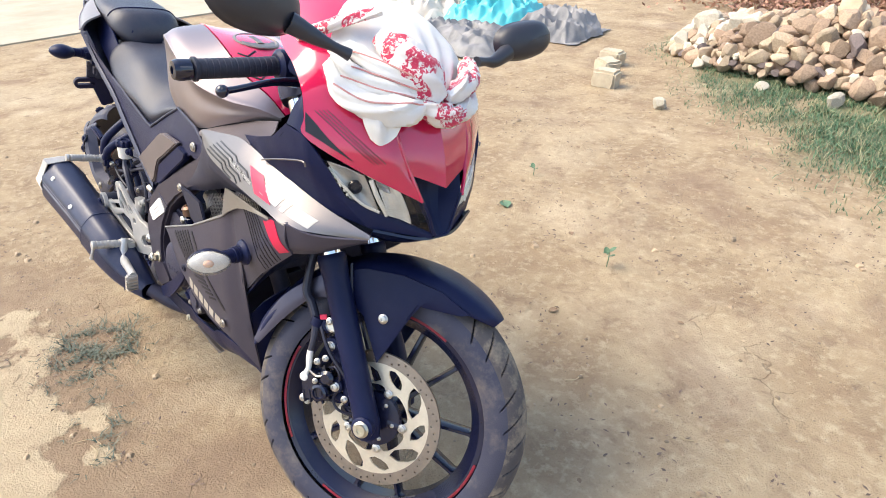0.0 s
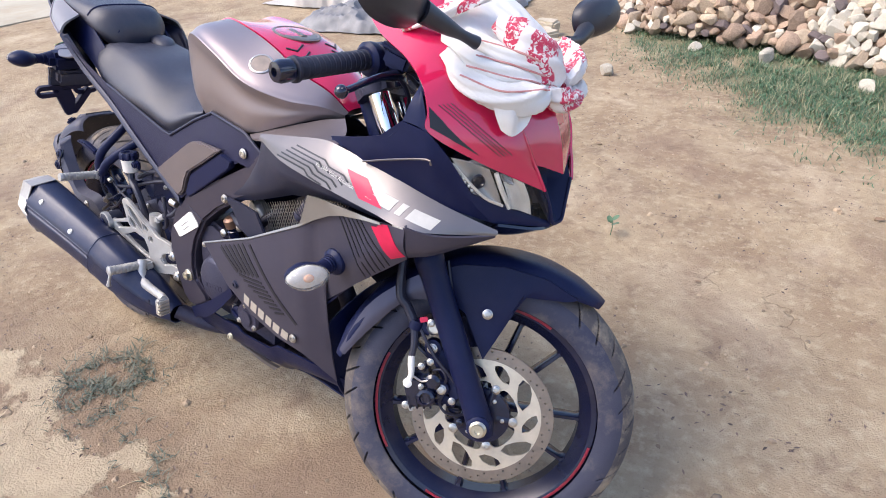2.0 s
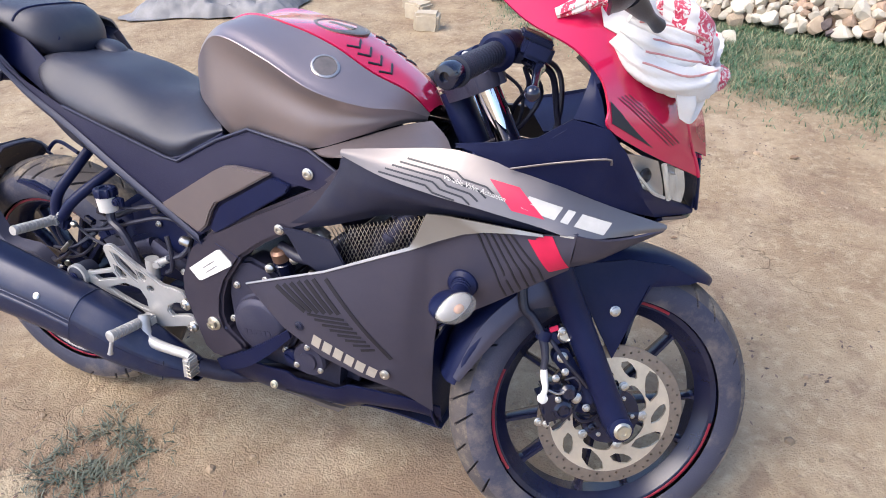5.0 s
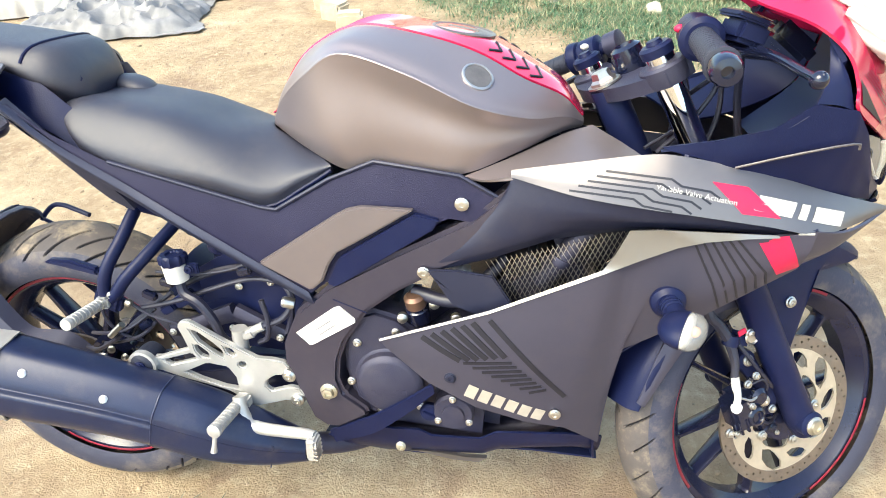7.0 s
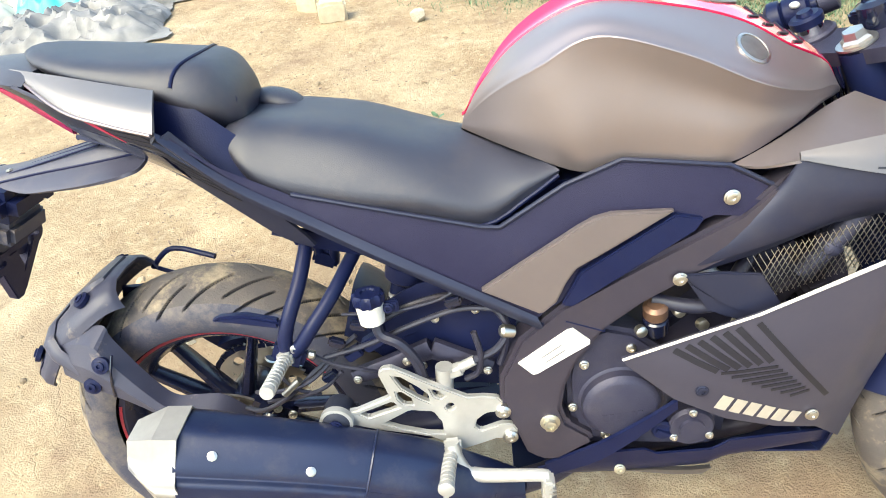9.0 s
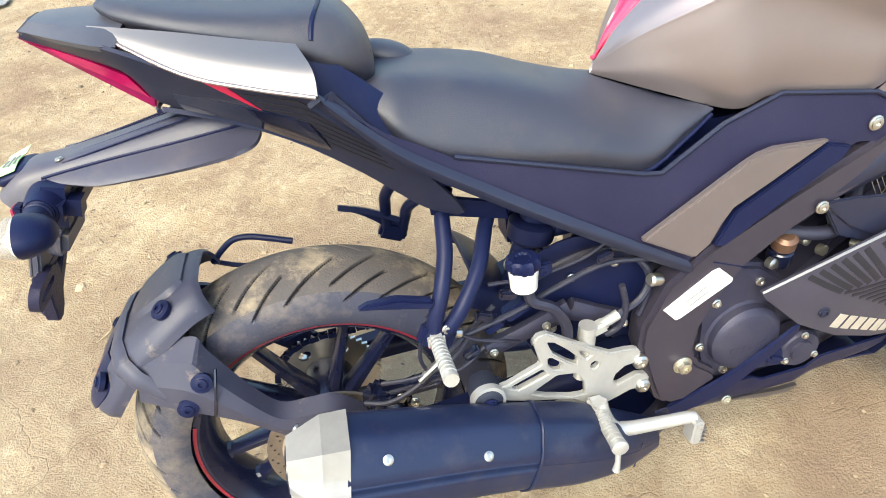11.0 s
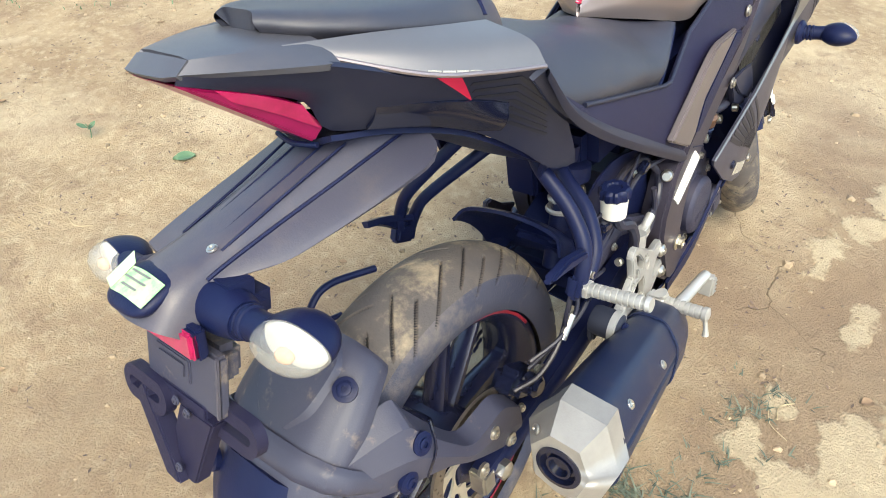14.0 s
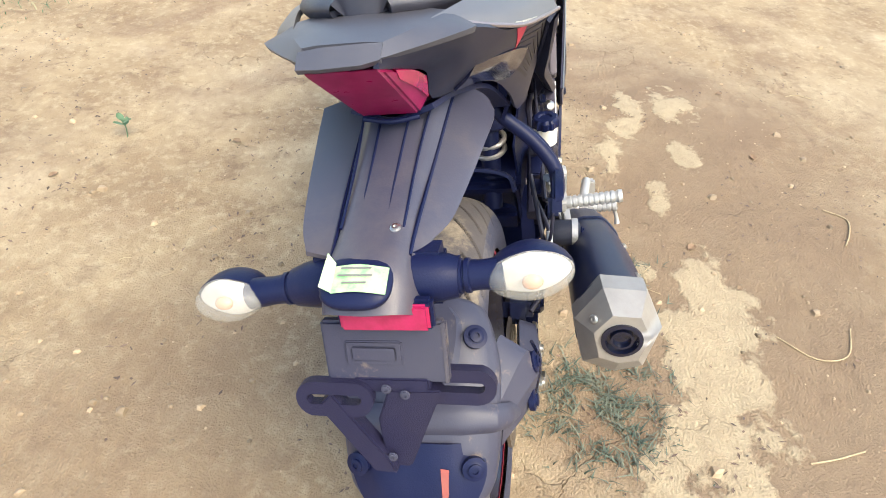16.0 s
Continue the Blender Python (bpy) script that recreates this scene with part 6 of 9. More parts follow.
clutch = lathe([(0.070, 0), (0.072, 0.014), (0.066, 0.020), (0.061, 0.022), (0.060, 0.034), (0.055, 0.040), (0.048, 0.0425), (0.0, 0.044)], (0.672, -0.126, 0.405), (0, -1, 0), 48)
hood = prism([(0.604, 0.342), (0.592, 0.395), (0.590, 0.455), (0.600, 0.512), (0.620, 0.536), (0.652, 0.546), (0.692, 0.534), (0.732, 0.500), (0.752, 0.445), (0.748, 0.385), (0.722, 0.338), (0.668, 0.320), (0.628, 0.325)], -0.146, -0.090, 0.008)
cc = part("clutch_cover", joined(clutch, hood), ENGINE, engine, "round dark clutch cover")
for k in range(6):
    a = radians(20 + 58 * k)
    part("bolt", bolt((0.672 + 0.076 * math.cos(a), -0.146, 0.420 + 0.088 * math.sin(a)), (0, -1, 0), 0.006, 0.007), STEEL, cc)
for k in range(6):
    part("embossed_block", box((0.644 + 0.011 * k, -0.1690, 0.392 + 0.001 * k), (0.008, 0.002, 0.011), 0.0005), ENGINE, cc)
pump = part("filter_cover", lathe([(0.036, 0), (0.037, 0.03), (0.033, 0.036), (0.020, 0.036), (0.019, 0.041), (0.0, 0.042)], (0.782, -0.125, 0.350), (0, -1, 0), 32), ENGINE, engine, "round oil filter cover")
for k in range(3):
    a = radians(90 + 120 * k)
    part("bolt", bolt((0.782 + 0.032 * math.cos(a), -0.16, 0.350 + 0.032 * math.sin(a)), (0, -1, 0), 0.005, 0.006), STEEL, pump)
part("oil_plug", joined(lathe([(0.016, 0), (0.018, 0.01), (0.015, 0.014), (0.0, 0.014)], (0.738, -0.145, 0.345), (0, -1, 0), 20), box((0.738, -0.161, 0.345), (0.024, 0.008, 0.006), 0.001, (0, 25, 0))), BLACK, engine)
can = part("sensor_body", lathe([(0.014, 0), (0.019, 0.004), (0.019, 0.030), (0.016, 0.032), (0.016, 0.036), (0.019, 0.038)], (0.728, -0.128, 0.520), (-0.1, -0.25, 1), 24), GLOSSBLACK, engine, "black cylindrical sensor body")
part("sensor_top", lathe([(0.018, 0.038), (0.018, 0.056), (0.012, 0.061), (0.0, 0.062)], (0.728, -0.128, 0.520), (-0.1, -0.25, 1), 24), COPPER, can, "brown cap")
part("water_pipe", tube([(0.72, -0.13, 0.58), (0.77, -0.145, 0.572), (0.81, -0.145, 0.575), (0.835, -0.13, 0.60), (0.87, -0.10, 0.63)], 0.011, 12, 5), WIRE, engine)
for c in ((0.755, -0.135, 0.562), (0.815, -0.15, 0.578), (0.79, -0.135, 0.535), (0.70, -0.14, 0.535), (0.835, -0.15, 0.545)):
    part("hose_clip", lathe([(0.006, 0), (0.009, 0.002), (0.009, 0.012), (0.005, 0.014)], c, (0.2, -1, 0.1), 12), STEEL, engine)
part("cylinder_pipe", joined(tube([(0.76, -0.09, 0.60), (0.80, -0.12, 0.615), (0.83, -0.12, 0.56)], 0.012, 12, 4), box((0.79, -0.11, 0.61), (0.05, 0.03, 0.03), 0.006, (0, 30, 0))), ALU, engine)
both("engine_guard", sheet([[(0.548, -0.160, 0.290), (0.632, -0.172, 0.338), (0.700, -0.176, 0.384), (0.752, -0.178, 0.424)], [(0.556, -0.158, 0.262), (0.636, -0.168, 0.300), (0.705, -0.172, 0.356), (0.754, -0.174, 0.404)]], 4, 2, 0.006), BLACK, moto)
part("header_pipe", tube([(0.93, -0.03, 0.50), (0.99, -0.03, 0.40), (0.97, -0.03, 0.26), (0.85, -0.03, 0.215), (0.65, -0.06, 0.215), (0.56, -0.12, 0.230), (0.50, -0.172, 0.266)], 0.021, 16, 6), ENGINE, moto)

# muffler: bent sheet body, front shield, faceted end cap
def oct_ring(c, hw, hh, tilt=0.0, cut=0.45):
    """Eight flats round a place, their corners softened."""
    base = [Vector((a, b)) for a, b in ((-1, cut), (-cut, 1), (cut, 1), (1, cut), (1, -cut), (cut, -1), (-cut, -1), (-1, -cut))]
    soft = []
    for k, p in enumerate(base):
        for q, f in ((base[k - 1], 0.20), (base[(k + 1) % 8], 0.20)):
            soft.append(p.lerp(q, f) * 1.0)
        soft[-2:] = [soft[-2], (soft[-2] + soft[-1] + p * 1.2) / 3.2, soft[-1]]
    out = [(c[0] + tilt * p.y * hh, c[1] + p.x * hw, c[2] + p.y * hh) for p in soft]
    return out + out[:1]


def hex_ring(c, hw, hh, tilt=0.0):
    out = [(c[0] + tilt * b * hh, c[1] + a * hw, c[2] + b * hh) for a, b in ((-1, 0.1), (-0.62, 0.92), (0.35, 1), (1, 0.30), (0.80, -0.75), (0.05, -1), (-0.62, -0.85))]
    return out + out[:1]


MUF = [((0.510, -0.176, 0.262), 0.022, 0.022, 0), ((0.44, -0.196, 0.292), 0.040, 0.044, 0.1), ((0.36, -0.214, 0.330), 0.049, 0.060, 0.2), ((0.285, -0.225, 0.362), 0.050, 0.062, 0.3), ((0.275, -0.226, 0.366), 0.051, 0.064, 0.3),
       ((0.180, -0.236, 0.399), 0.054, 0.068, 0.25), ((0.018, -0.250, 0.443), 0.059, 0.075, 0.2)]
muf = part("muffler", sheet([oct_ring(*m) for m in MUF[4:]], 2, 4, 0.003, linu=True, out=(0, 0, 0)), MUFFLER, moto, "black faceted muffler")
part("front_shield", sheet([oct_ring(*m) for m in MUF[:5]], 3, 4, 0.003, linu=True), MUFFLER, muf, "ribbed black muffler shield")
part("shield_seam", tube([Vector(p) for p in oct_ring((0.276, -0.226, 0.366), 0.0522, 0.0652, 0.3)], 0.0022, 6, 1, True), MUFFLER, muf)
for k in range(9):
    x = 0.30 + 0.02 * k
    z0 = 0.364 - 0.44 * (x - 0.28)
    part("shield_rib", tube([(x - 0.006, -0.226 + 0.25 * (x - 0.28) - 0.046 + 0.0 * k, z0 - 0.03), (x + 0.006, -0.226 + 0.25 * (x - 0.28) - 0.046, z0 + 0.02)], 0.0014, 5, 1), MUFFLER, muf)
CAP = [hex_ring((0.022, -0.250, 0.443), 0.0650, 0.0800, 0.2), hex_ring((-0.010, -0.253, 0.451), 0.0640, 0.0770, 0.18), hex_ring((-0.046, -0.256, 0.470), 0.040, 0.046, 0.10), hex_ring((-0.0465, -0.256, 0.4705), 0.026, 0.028, 0.1)]
CAPALU = mat("cap_aluminium", (0.40, 0.375, 0.345), (0.32, 0.30, 0.28), 0.42, 0.5, 16, 0.12, 400, dust=0.08)
part("end_cap", sheet(CAP, 2, 2, 0.003, linu=True, linv=True), CAPALU, muf, "silver faceted muffler cap", 0.25)
part("tail_pipe", lathe([(0.031, 0.006), (0.030, -0.001), (0.024, -0.002), (0.023, 0.014), (0.017, 0.015), (0.0165, 0.0), (0.013, 0.0), (0.012, 0.05), (0.0, 0.05)], (-0.048, -0.256, 0.471), (1, 0.02, -0.12), 28), GLOSSBLACK, muf, "black tail pipe opening")
mt = surf([muf])
for x, z in ((0.078, 0.472), (0.208, 0.425)):
    h = mt.ray_cast(Vector((x, -0.6, z + 0.10)), Vector((0, 0.96, -0.28)))
    part("bolt", bolt(h[0], h[1], 0.0055, 0.004), STEEL, muf)
for c, n in (((-0.030, -0.216, 0.498), (-0.7, 0.4, 0.5)), ((-0.036, -0.278, 0.418), (-0.8, -0.3, -0.4))):
    part("bolt", bolt(c, n, 0.0055, 0.004), STEEL, muf)
bush = part("hanger_bush", joined(lathe([(0.010, -0.03), (0.022, -0.028), (0.024, -0.02), (0.024, 0.014), (0.018, 0.018), (0.012, 0.020)], (0.233, -0.186, 0.446), (0, -1, 0), 24), box((0.24, -0.16, 0.43), (0.05, 0.012, 0.04), 0.004)), GRIP, muf, "rubber muffler bush")
part("bolt", bolt((0.233, -0.207, 0.446), (0, -1, 0), 0.009, 0.006), BLACK, bush)

# front cowl: black cheeks, fins, lamps, red nose and screen; it sits a little to the far side
NOSE = 0.0155
cheek_u = [(1.085, -0.172, 0.838), (1.150, -0.183, 0.850), (1.215, -0.187, 0.866), (1.262, -0.188, 0.898), (1.313, -0.184, 0.888), (1.338, -0.166, 0.854), (1.366, -0.135, 0.795), (1.438, -0.001, 0.732)]
cheek_m = [(1.100, -0.175, 0.833), (1.180, -0.185, 0.834), (1.240, -0.185, 0.836), (1.290, -0.182, 0.842), (1.318, -0.176, 0.838), (1.338, -0.160, 0.815), (1.370, -0.130, 0.775), (1.442, -0.001, 0.727)]
cheek_l = [(1.120, -0.177, 0.829), (1.180, -0.180, 0.812), (1.235, -0.172, 0.797), (1.280, -0.160, 0.781), (1.315, -0.150, 0.768), (1.345, -0.136, 0.757), (1.388, -0.100, 0.741), (1.441, -0.004, 0.722)]
cheek = both("front_cheek", sheet([cheek_u, cheek_m, cheek_l], 4, 4, 0.004, linu=True), BLACK, moto, "matt black front fairing cheek", mid=NOSE)
both("cheek_fin", sheet([[(1.262, -0.186, 0.898), (1.272, -0.178, 0.930), (1.276, -0.150, 0.965), (1.280, -0.135, 0.985)], [(1.288, -0.186, 0.896), (1.288, -0.180, 0.926), (1.280, -0.166, 0.955), (1.274, -0.150, 0.975)], [(1.308, -0.181, 0.888), (1.298, -0.177, 0.922), (1.286, -0.172, 0.945), (1.268, -0.162, 0.972)]], 4, 4, 0.006), BLACK, moto, mid=NOSE)
both("cheek_line", tube([(1.178, -0.1865, 0.815), (1.240, -0.1885, 0.832), (1.314, -0.1885, 0.848), (1.322, -0.186, 0.840)], 0.0017, 6, 3), SILVER, moto, mid=NOSE)
both("inner_cowl", sheet([[(1.085, -0.168, 0.834), (1.20, -0.182, 0.856), (1.262, -0.184, 0.895), (1.29, -0.16, 0.96)], [(1.12, -0.13, 0.825), (1.22, -0.14, 0.84), (1.29, -0.14, 0.88), (1.32, -0.12, 0.95)], [(1.16, -0.075, 0.80), (1.25, -0.08, 0.82), (1.33, -0.09, 0.86), (1.35, -0.07, 0.94)]], 4, 4, 0.004, out=(-1, 0.3, 0.5)), BLACK, moto, mid=NOSE)
part("dash_back", sheet([[(1.25, -0.10, 0.80), (1.25, 0, 0.80), (1.25, 0.10, 0.80)], [(1.33, -0.10, 0.87), (1.34, 0, 0.87), (1.33, 0.10, 0.87)], [(1.35, -0.08, 0.95), (1.36, 0, 0.96), (1.35, 0.08, 0.95)]], 4, 4, 0.006, out=(-1, 0, 0.3)), BLACK, moto)
part("instrument", joined(box((1.265, 0.0, 0.955), (0.03, 0.13, 0.07), 0.008, (0, -50, 0)), box((1.253, 0.0, 0.968), (0.006, 0.10, 0.045), 0.002, (0, -50, 0))), GLOSSBLACK, moto, "black instrument panel")

RED_EDGE = [(1.110, -0.118, 1.062), (1.177, -0.150, 1.020), (1.250, -0.168, 0.990), (1.292, -0.177, 0.955), (1.308, -0.182, 0.918), (1.314, -0.184, 0.888), (1.370, -0.124, 0.843), (1.440, -0.031, 0.792)]
RED_MID = [(1.118, -0.085, 1.092), (1.186, -0.105, 1.062), (1.258, -0.118, 1.028), (1.312, -0.124, 0.988), (1.340, -0.126, 0.945), (1.366, -0.118, 0.902), (1.400, -0.088, 0.862), (1.433, -0.039, 0.815)]
RED_TOP = [(1.128, -0.040, 1.112), (1.196, -0.052, 1.085), (1.268, -0.060, 1.048), (1.330, -0.064, 1.005), (1.366, -0.066, 0.958), (1.396, -0.062, 0.912), (1.414, -0.055, 0.872), (1.423, -0.046, 0.836)]
RED_CEN = [(x, NOSE, z) for x, z in ((1.132, 1.118), (1.200, 1.092), (1.274, 1.056), (1.338, 1.013), (1.380, 0.966), (1.412, 0.920), (1.434, 0.868), (1.446, 0.814))]
cowl = both("red_cowl", sheet([RED_EDGE, RED_MID, RED_TOP, RED_CEN], 5, 5, 0.004, out=(0.5, -0.6, 0.7)), RED, moto, "gloss red front cowl and screen", mid=NOSE)
ct = surf([cowl])
both("cowl_ridge", tube([(1.392, -0.063, 0.914), (1.409, -0.060, 0.880), (1.422, -0.048, 0.842), (1.431, -0.041, 0.820), (1.440, -0.031, 0.793)], 0.003, 8, 4), RED, moto, mid=NOSE)


def film(name, quad, tree, material, parent, n=(8, 4), lift=0.0012):
    """A four-cornered film laid on the nearest surface."""
    a, b, c, d = [Vector(p) for p in quad]
    bm = bmesh.new()
    rows = []
    for j in range(n[1] + 1):
        row = []
        for i in range(n[0] + 1):
            u, v = i / n[0], j / n[1]
            hit = tree.find_nearest(a.lerp(b, u).lerp(d.lerp(c, u), v) + Vector((0.01, -0.012, 0.004)))
            row.append(bm.verts.new(hit[0] + hit[1] * lift))
        rows.append(row)
    for j in range(n[1]):
        for i in range(n[0]):
            bm.faces.new((rows[j][i], rows[j][i + 1], rows[j + 1][i + 1], rows[j + 1][i]))
    bmesh.ops.recalc_face_normals(bm, faces=bm.faces)
    return part(name, bm, material, parent)


film("cowl_decal", ((1.312, -0.178, 0.928), (1.342, -0.152, 0.884), (1.372, -0.124, 0.850), (1.318, -0.182, 0.896)), ct, DARKDECAL, cowl)
for k in range(4):
    e = 0.0045 * (k + 1)
    film("cowl_pinstripe", ((1.316 + e, -0.172 + e, 0.930 + 0.3 * e), (1.392 + e, -0.104 + e, 0.846 + 0.3 * e), (1.3932 + e, -0.1034 + e, 0.8468 + 0.3 * e), (1.3172 + e, -0.1714 + e, 0.9308 + 0.3 * e)), ct, DARKDECAL, cowl, (18, 1))
# dark V under the beak and chin
part("nose_vent", sheet([[(1.410, -0.044, 0.846), (1.396, -0.006, 0.850), (1.392, NOSE, 0.852), (1.396, 0.037, 0.850), (1.410, 0.075, 0.846)], [(1.436, -0.031, 0.796), (1.402, -0.008, 0.796), (1.398, NOSE, 0.796), (1.402, 0.039, 0.796), (1.436, 0.062, 0.796)], [(1.441, -0.012, 0.760), (1.420, 0.004, 0.760), (1.417, NOSE, 0.760), (1.420, 0.027, 0.760), (1.441, 0.043, 0.760)], [(1.444, 0.000, 0.730), (1.442, 0.008, 0.728), (1.442, NOSE, 0.727), (1.442, 0.023, 0.728), (1.444, 0.031, 0.730)]], 5, 4, 0.006, linu=True, linv=True, out=(1, 0, 0)), BLACK, moto, "gloss black nose intake")
both("vent_rim", tube([(1.438, -0.030, 0.797), (1.443, -0.013, 0.762), (1.446, -0.001, 0.731), (1.446, NOSE, 0.727)], 0.0028, 8, 4), BLACK, moto, mid=NOSE)
part("chin", sheet([[(1.400, -0.100, 0.738), (1.434, -0.030, 0.722), (1.440, NOSE, 0.720), (1.434, 0.061, 0.722), (1.400, 0.131, 0.738)], [(1.355, -0.080, 0.712), (1.375, -0.030, 0.696), (1.378, NOSE, 0.692), (1.375, 0.061, 0.696), (1.355, 0.111, 0.712)], [(1.28, -0.060, 0.70), (1.30, -0.030, 0.682), (1.31, NOSE, 0.676), (1.30, 0.061, 0.682), (1.28, 0.091, 0.70)]], 4, 4, 0.005, out=(0.6, 0, -1)), GLOSSBLACK, moto)
# headlamps: glossy pan with three bright bowls behind a clear cover
HL = [[(1.330, -0.166, 0.854), (1.375, -0.121, 0.837), (1.412, -0.076, 0.815), (1.439, -0.032, 0.792)], [(1.350, -0.150, 0.822), (1.386, -0.111, 0.805), (1.420, -0.064, 0.784), (1.441, -0.016, 0.762)], [(1.366, -0.136, 0.793), (1.394, -0.096, 0.772), (1.420, -0.050, 0.752), (1.438, -0.002, 0.733)]]
for side in (-1, 1):
    def mir(rows, shift):
        return [[(x - shift, 2 * NOSE - y if side > 0 else y, z) for x, y, z in r] for r in rows]
    hl = part("headlamp", sheet(mir(HL, 0.030), 4, 4, 0.004, out=(1, side * 0.6, 0)), GLOSSBLACK, moto, "clear headlamp with bright reflectors")
    hg = grid_points(mir(HL, 0.005), 12, 12)

    def on_lamp(u, v, sink=0.0):
        p = hg[min(24, int(v * 24)), min(36, int(u * 36))]
        return (p[0] - sink * 0.8, p[1] - side * sink * 0.55, p[2])

    def bowl(u0, u1, v0, v1, rim_, deep, cant=0.0):
        """A dished mirror between two shares of the lamp's length and height."""
        rows = []
        for fv in (0.0, 0.25, 0.55, 0.85, 1.0):
            v = v0 + (v1 - v0) * fv
            rows.append([on_lamp(u0 + (u1 - u0) * fu, v, rim_ + deep * (1 - (2 * fu - 1) ** 2) * (1 - (2 * fv - 1) ** 2) + cant * fu) for fu in (0.0, 0.3, 0.6, 1.0)])
        return sheet(rows, 4, 4, 0.002, out=(1, side * 0.6, 0))

    part("reflector", bowl(0.10, 0.44, 0.04, 0.97, 0.001, 0.014), BOWL, hl, "smooth grey reflector bowl")
    part("reflector", bowl(0.53, 0.66, 0.24, 0.97, 0.000, 0.005, 0.006), REFLECT, hl, "bright faceted reflector")
    part("reflector", bowl(0.665, 0.80, 0.03, 0.98, 0.006, 0.004, -0.006), REFLECT, hl, "bright faceted reflector")
    part("reflector", bowl(0.53, 0.655, 0.02, 0.22, 0.002, 0.008), BOWL, hl, "small upper reflector")
    part("lamp_trim", tube([on_lamp(0.475, 0.05, -0.001), on_lamp(0.480, 0.5, 0.001), on_lamp(0.500, 0.96, 0.0)], 0.0042, 8, 4), REFLECT, hl, "bright strut between the bowls")
    part("lamp_trim", tube([on_lamp(0.08, 0.18, 0.0), on_lamp(0.13, 0.60, 0.0), on_lamp(0.24, 0.94, -0.001), on_lamp(0.42, 0.97, -0.001)], 0.0026, 6, 4), REFLECT, hl)
    part("bulb_ring", lathe([(0.010, 0), (0.012, 0.004), (0.009, 0.007), (0.006, 0.003)], on_lamp(0.26, 0.52, 0.012), (0.8, side * 0.55, 0.1), 18), GLOSSBLACK, hl)
    for k in range(9):
        part("lamp_bead", ball(on_lamp(0.020 + 0.010 * k, 0.06 + 0.098 * k, 0.0), 0.0030, (1, 1, 1), 8), REFLECT, hl)
    cov = part("lamp_cover", sheet(mir(HL, -0.002), 5, 5, 0.002, out=(1, side * 0.6, 0)), CLEAR, hl, "clear plastic cover")
    cov.visible_shadow = False

# front turn signals on the side panels
for side in (-1, 1):
    turn_signal((1.114, side * 0.196, 0.612), (1.122, side * 0.246, 0.612), (1, side * 0.45, 0.0), moto, "black front turn signal with a clear lens")
    part("signal_base", lathe([(0.026, 0), (0.025, 0.006), (0.018, 0.012)], (1.113, side * 0.190, 0.612), (0, side, 0), 24), BLACK, moto)

# mirrors
for side, base, elbow, c, yaw in ((-1, (1.352, -0.130, 1.020), (1.333, -0.178, 1.042), (1.300, -0.262, 1.085), 12), (1, (1.352, 0.150, 1.010), (1.345, 0.205, 1.010), (1.333, 0.292, 1.048), -12)):
    stem = part("mirror", tube([base, Vector(base).lerp(Vector(elbow), 0.5), elbow, Vector(elbow).lerp(Vector(c), 0.45)], [0.010, 0.008, 0.012, 0.017], 14, 4), SMOKED, moto, "black rear-view mirror on a stem")
    big = 1.0 if side < 0 else 0.80
    outline = [(-0.078, 0.012), (-0.060, 0.036), (-0.020, 0.043), (0.040, 0.038), (0.072, 0.020), (0.078, -0.008), (0.060, -0.034), (0.010, -0.042), (-0.045, -0.034), (-0.074, -0.012)]
    rings = [(0.30, 0.034), (0.72, 0.028), (0.95, 0.014), (1.0, 0.0), (0.97, -0.006)]
    rows = [[(d * big, -side * s * o[0] * big, s * o[1] * big) for o in outline + outline[:1]] for s, d in [(0.02, 0.036)] + rings + [(0.02, -0.004)]]
    shell = sheet(rows, 3, 2, 0.002, out=(0, 0, 0))
    shell.transform(pose(*c, side * 8, -10, yaw))
    part("mirror_shell", shell, SMOKED, stem, "black mirror housing")
    glass = prism([(o[0] * 0.93 * big * -side, o[1] * 0.93 * big) for o in outline], -0.008, -0.0065, 0, (), "yz")
    glass.transform(pose(*c, side * 8, -10, yaw))
    part("mirror_glass", glass, MIRROR, stem)

# swingarm, chain, shock
for side in (-1, 1):
    y = side * 0.108
    arm = sheet([[(0.555, y * 0.85 + dy, 0.372 + dz * 1.1), (0.42, y * 0.92 + dy, 0.362 + dz * 1.15), (0.30, y + dy, 0.350 + dz), (0.12, y * 1.06 + dy, 0.335 + dz * 0.85), (-0.035, y * 1.08 + dy, 0.318 + dz * 0.7)] for dy, dz in ((-0.013, 0.03), (0.013, 0.03), (0.013, -0.03), (-0.013, -0.03), (-0.013, 0.03))], 5, 1, 0.003, linv=True)
    part("swingarm", arm, BLACK, moto, "black box swingarm")
    part("axle_end", joined(lathe([(0.016, 0), (0.016, 0.012), (0.008, 0.016)], (0, y * 1.08 + side * 0.013, 0.314), (0, side, 0), 6), box((-0.03, y * 1.08, 0.314), (0.03, 0.03, 0.045), 0.004)), STEEL, moto)
part("swingarm_bridge", box((0.42, 0, 0.375), (0.12, 0.19, 0.05), 0.012), BLACK, moto)
links = []
n_links = 96
front_c, rear_c, rf, rr_ = Vector((0.60, 0.083, 0.385)), Vector((0, 0.083, 0.314)), 0.032, 0.093
path = [(front_c.x, front_c.z + rf)] + [(0.0 + rr_ * math.cos(a), 0.314 + rr_ * math.sin(a)) for a in [radians(90 + 18 * k) for k in range(11)]] + [(front_c.x, front_c.z - rf)] + [(front_c.x + rf * math.cos(a), front_c.z + rf * math.sin(a)) for a in [radians(-60 + 30 * k) for k in range(5)]] + [(front_c.x, front_c.z + rf)]
pp = [Vector((x, 0.083, z)) for x, z in path]
lens_ = [0.0]
for a, b in zip(pp, pp[1:]):
    lens_.append(lens_[-1] + (b - a).length)
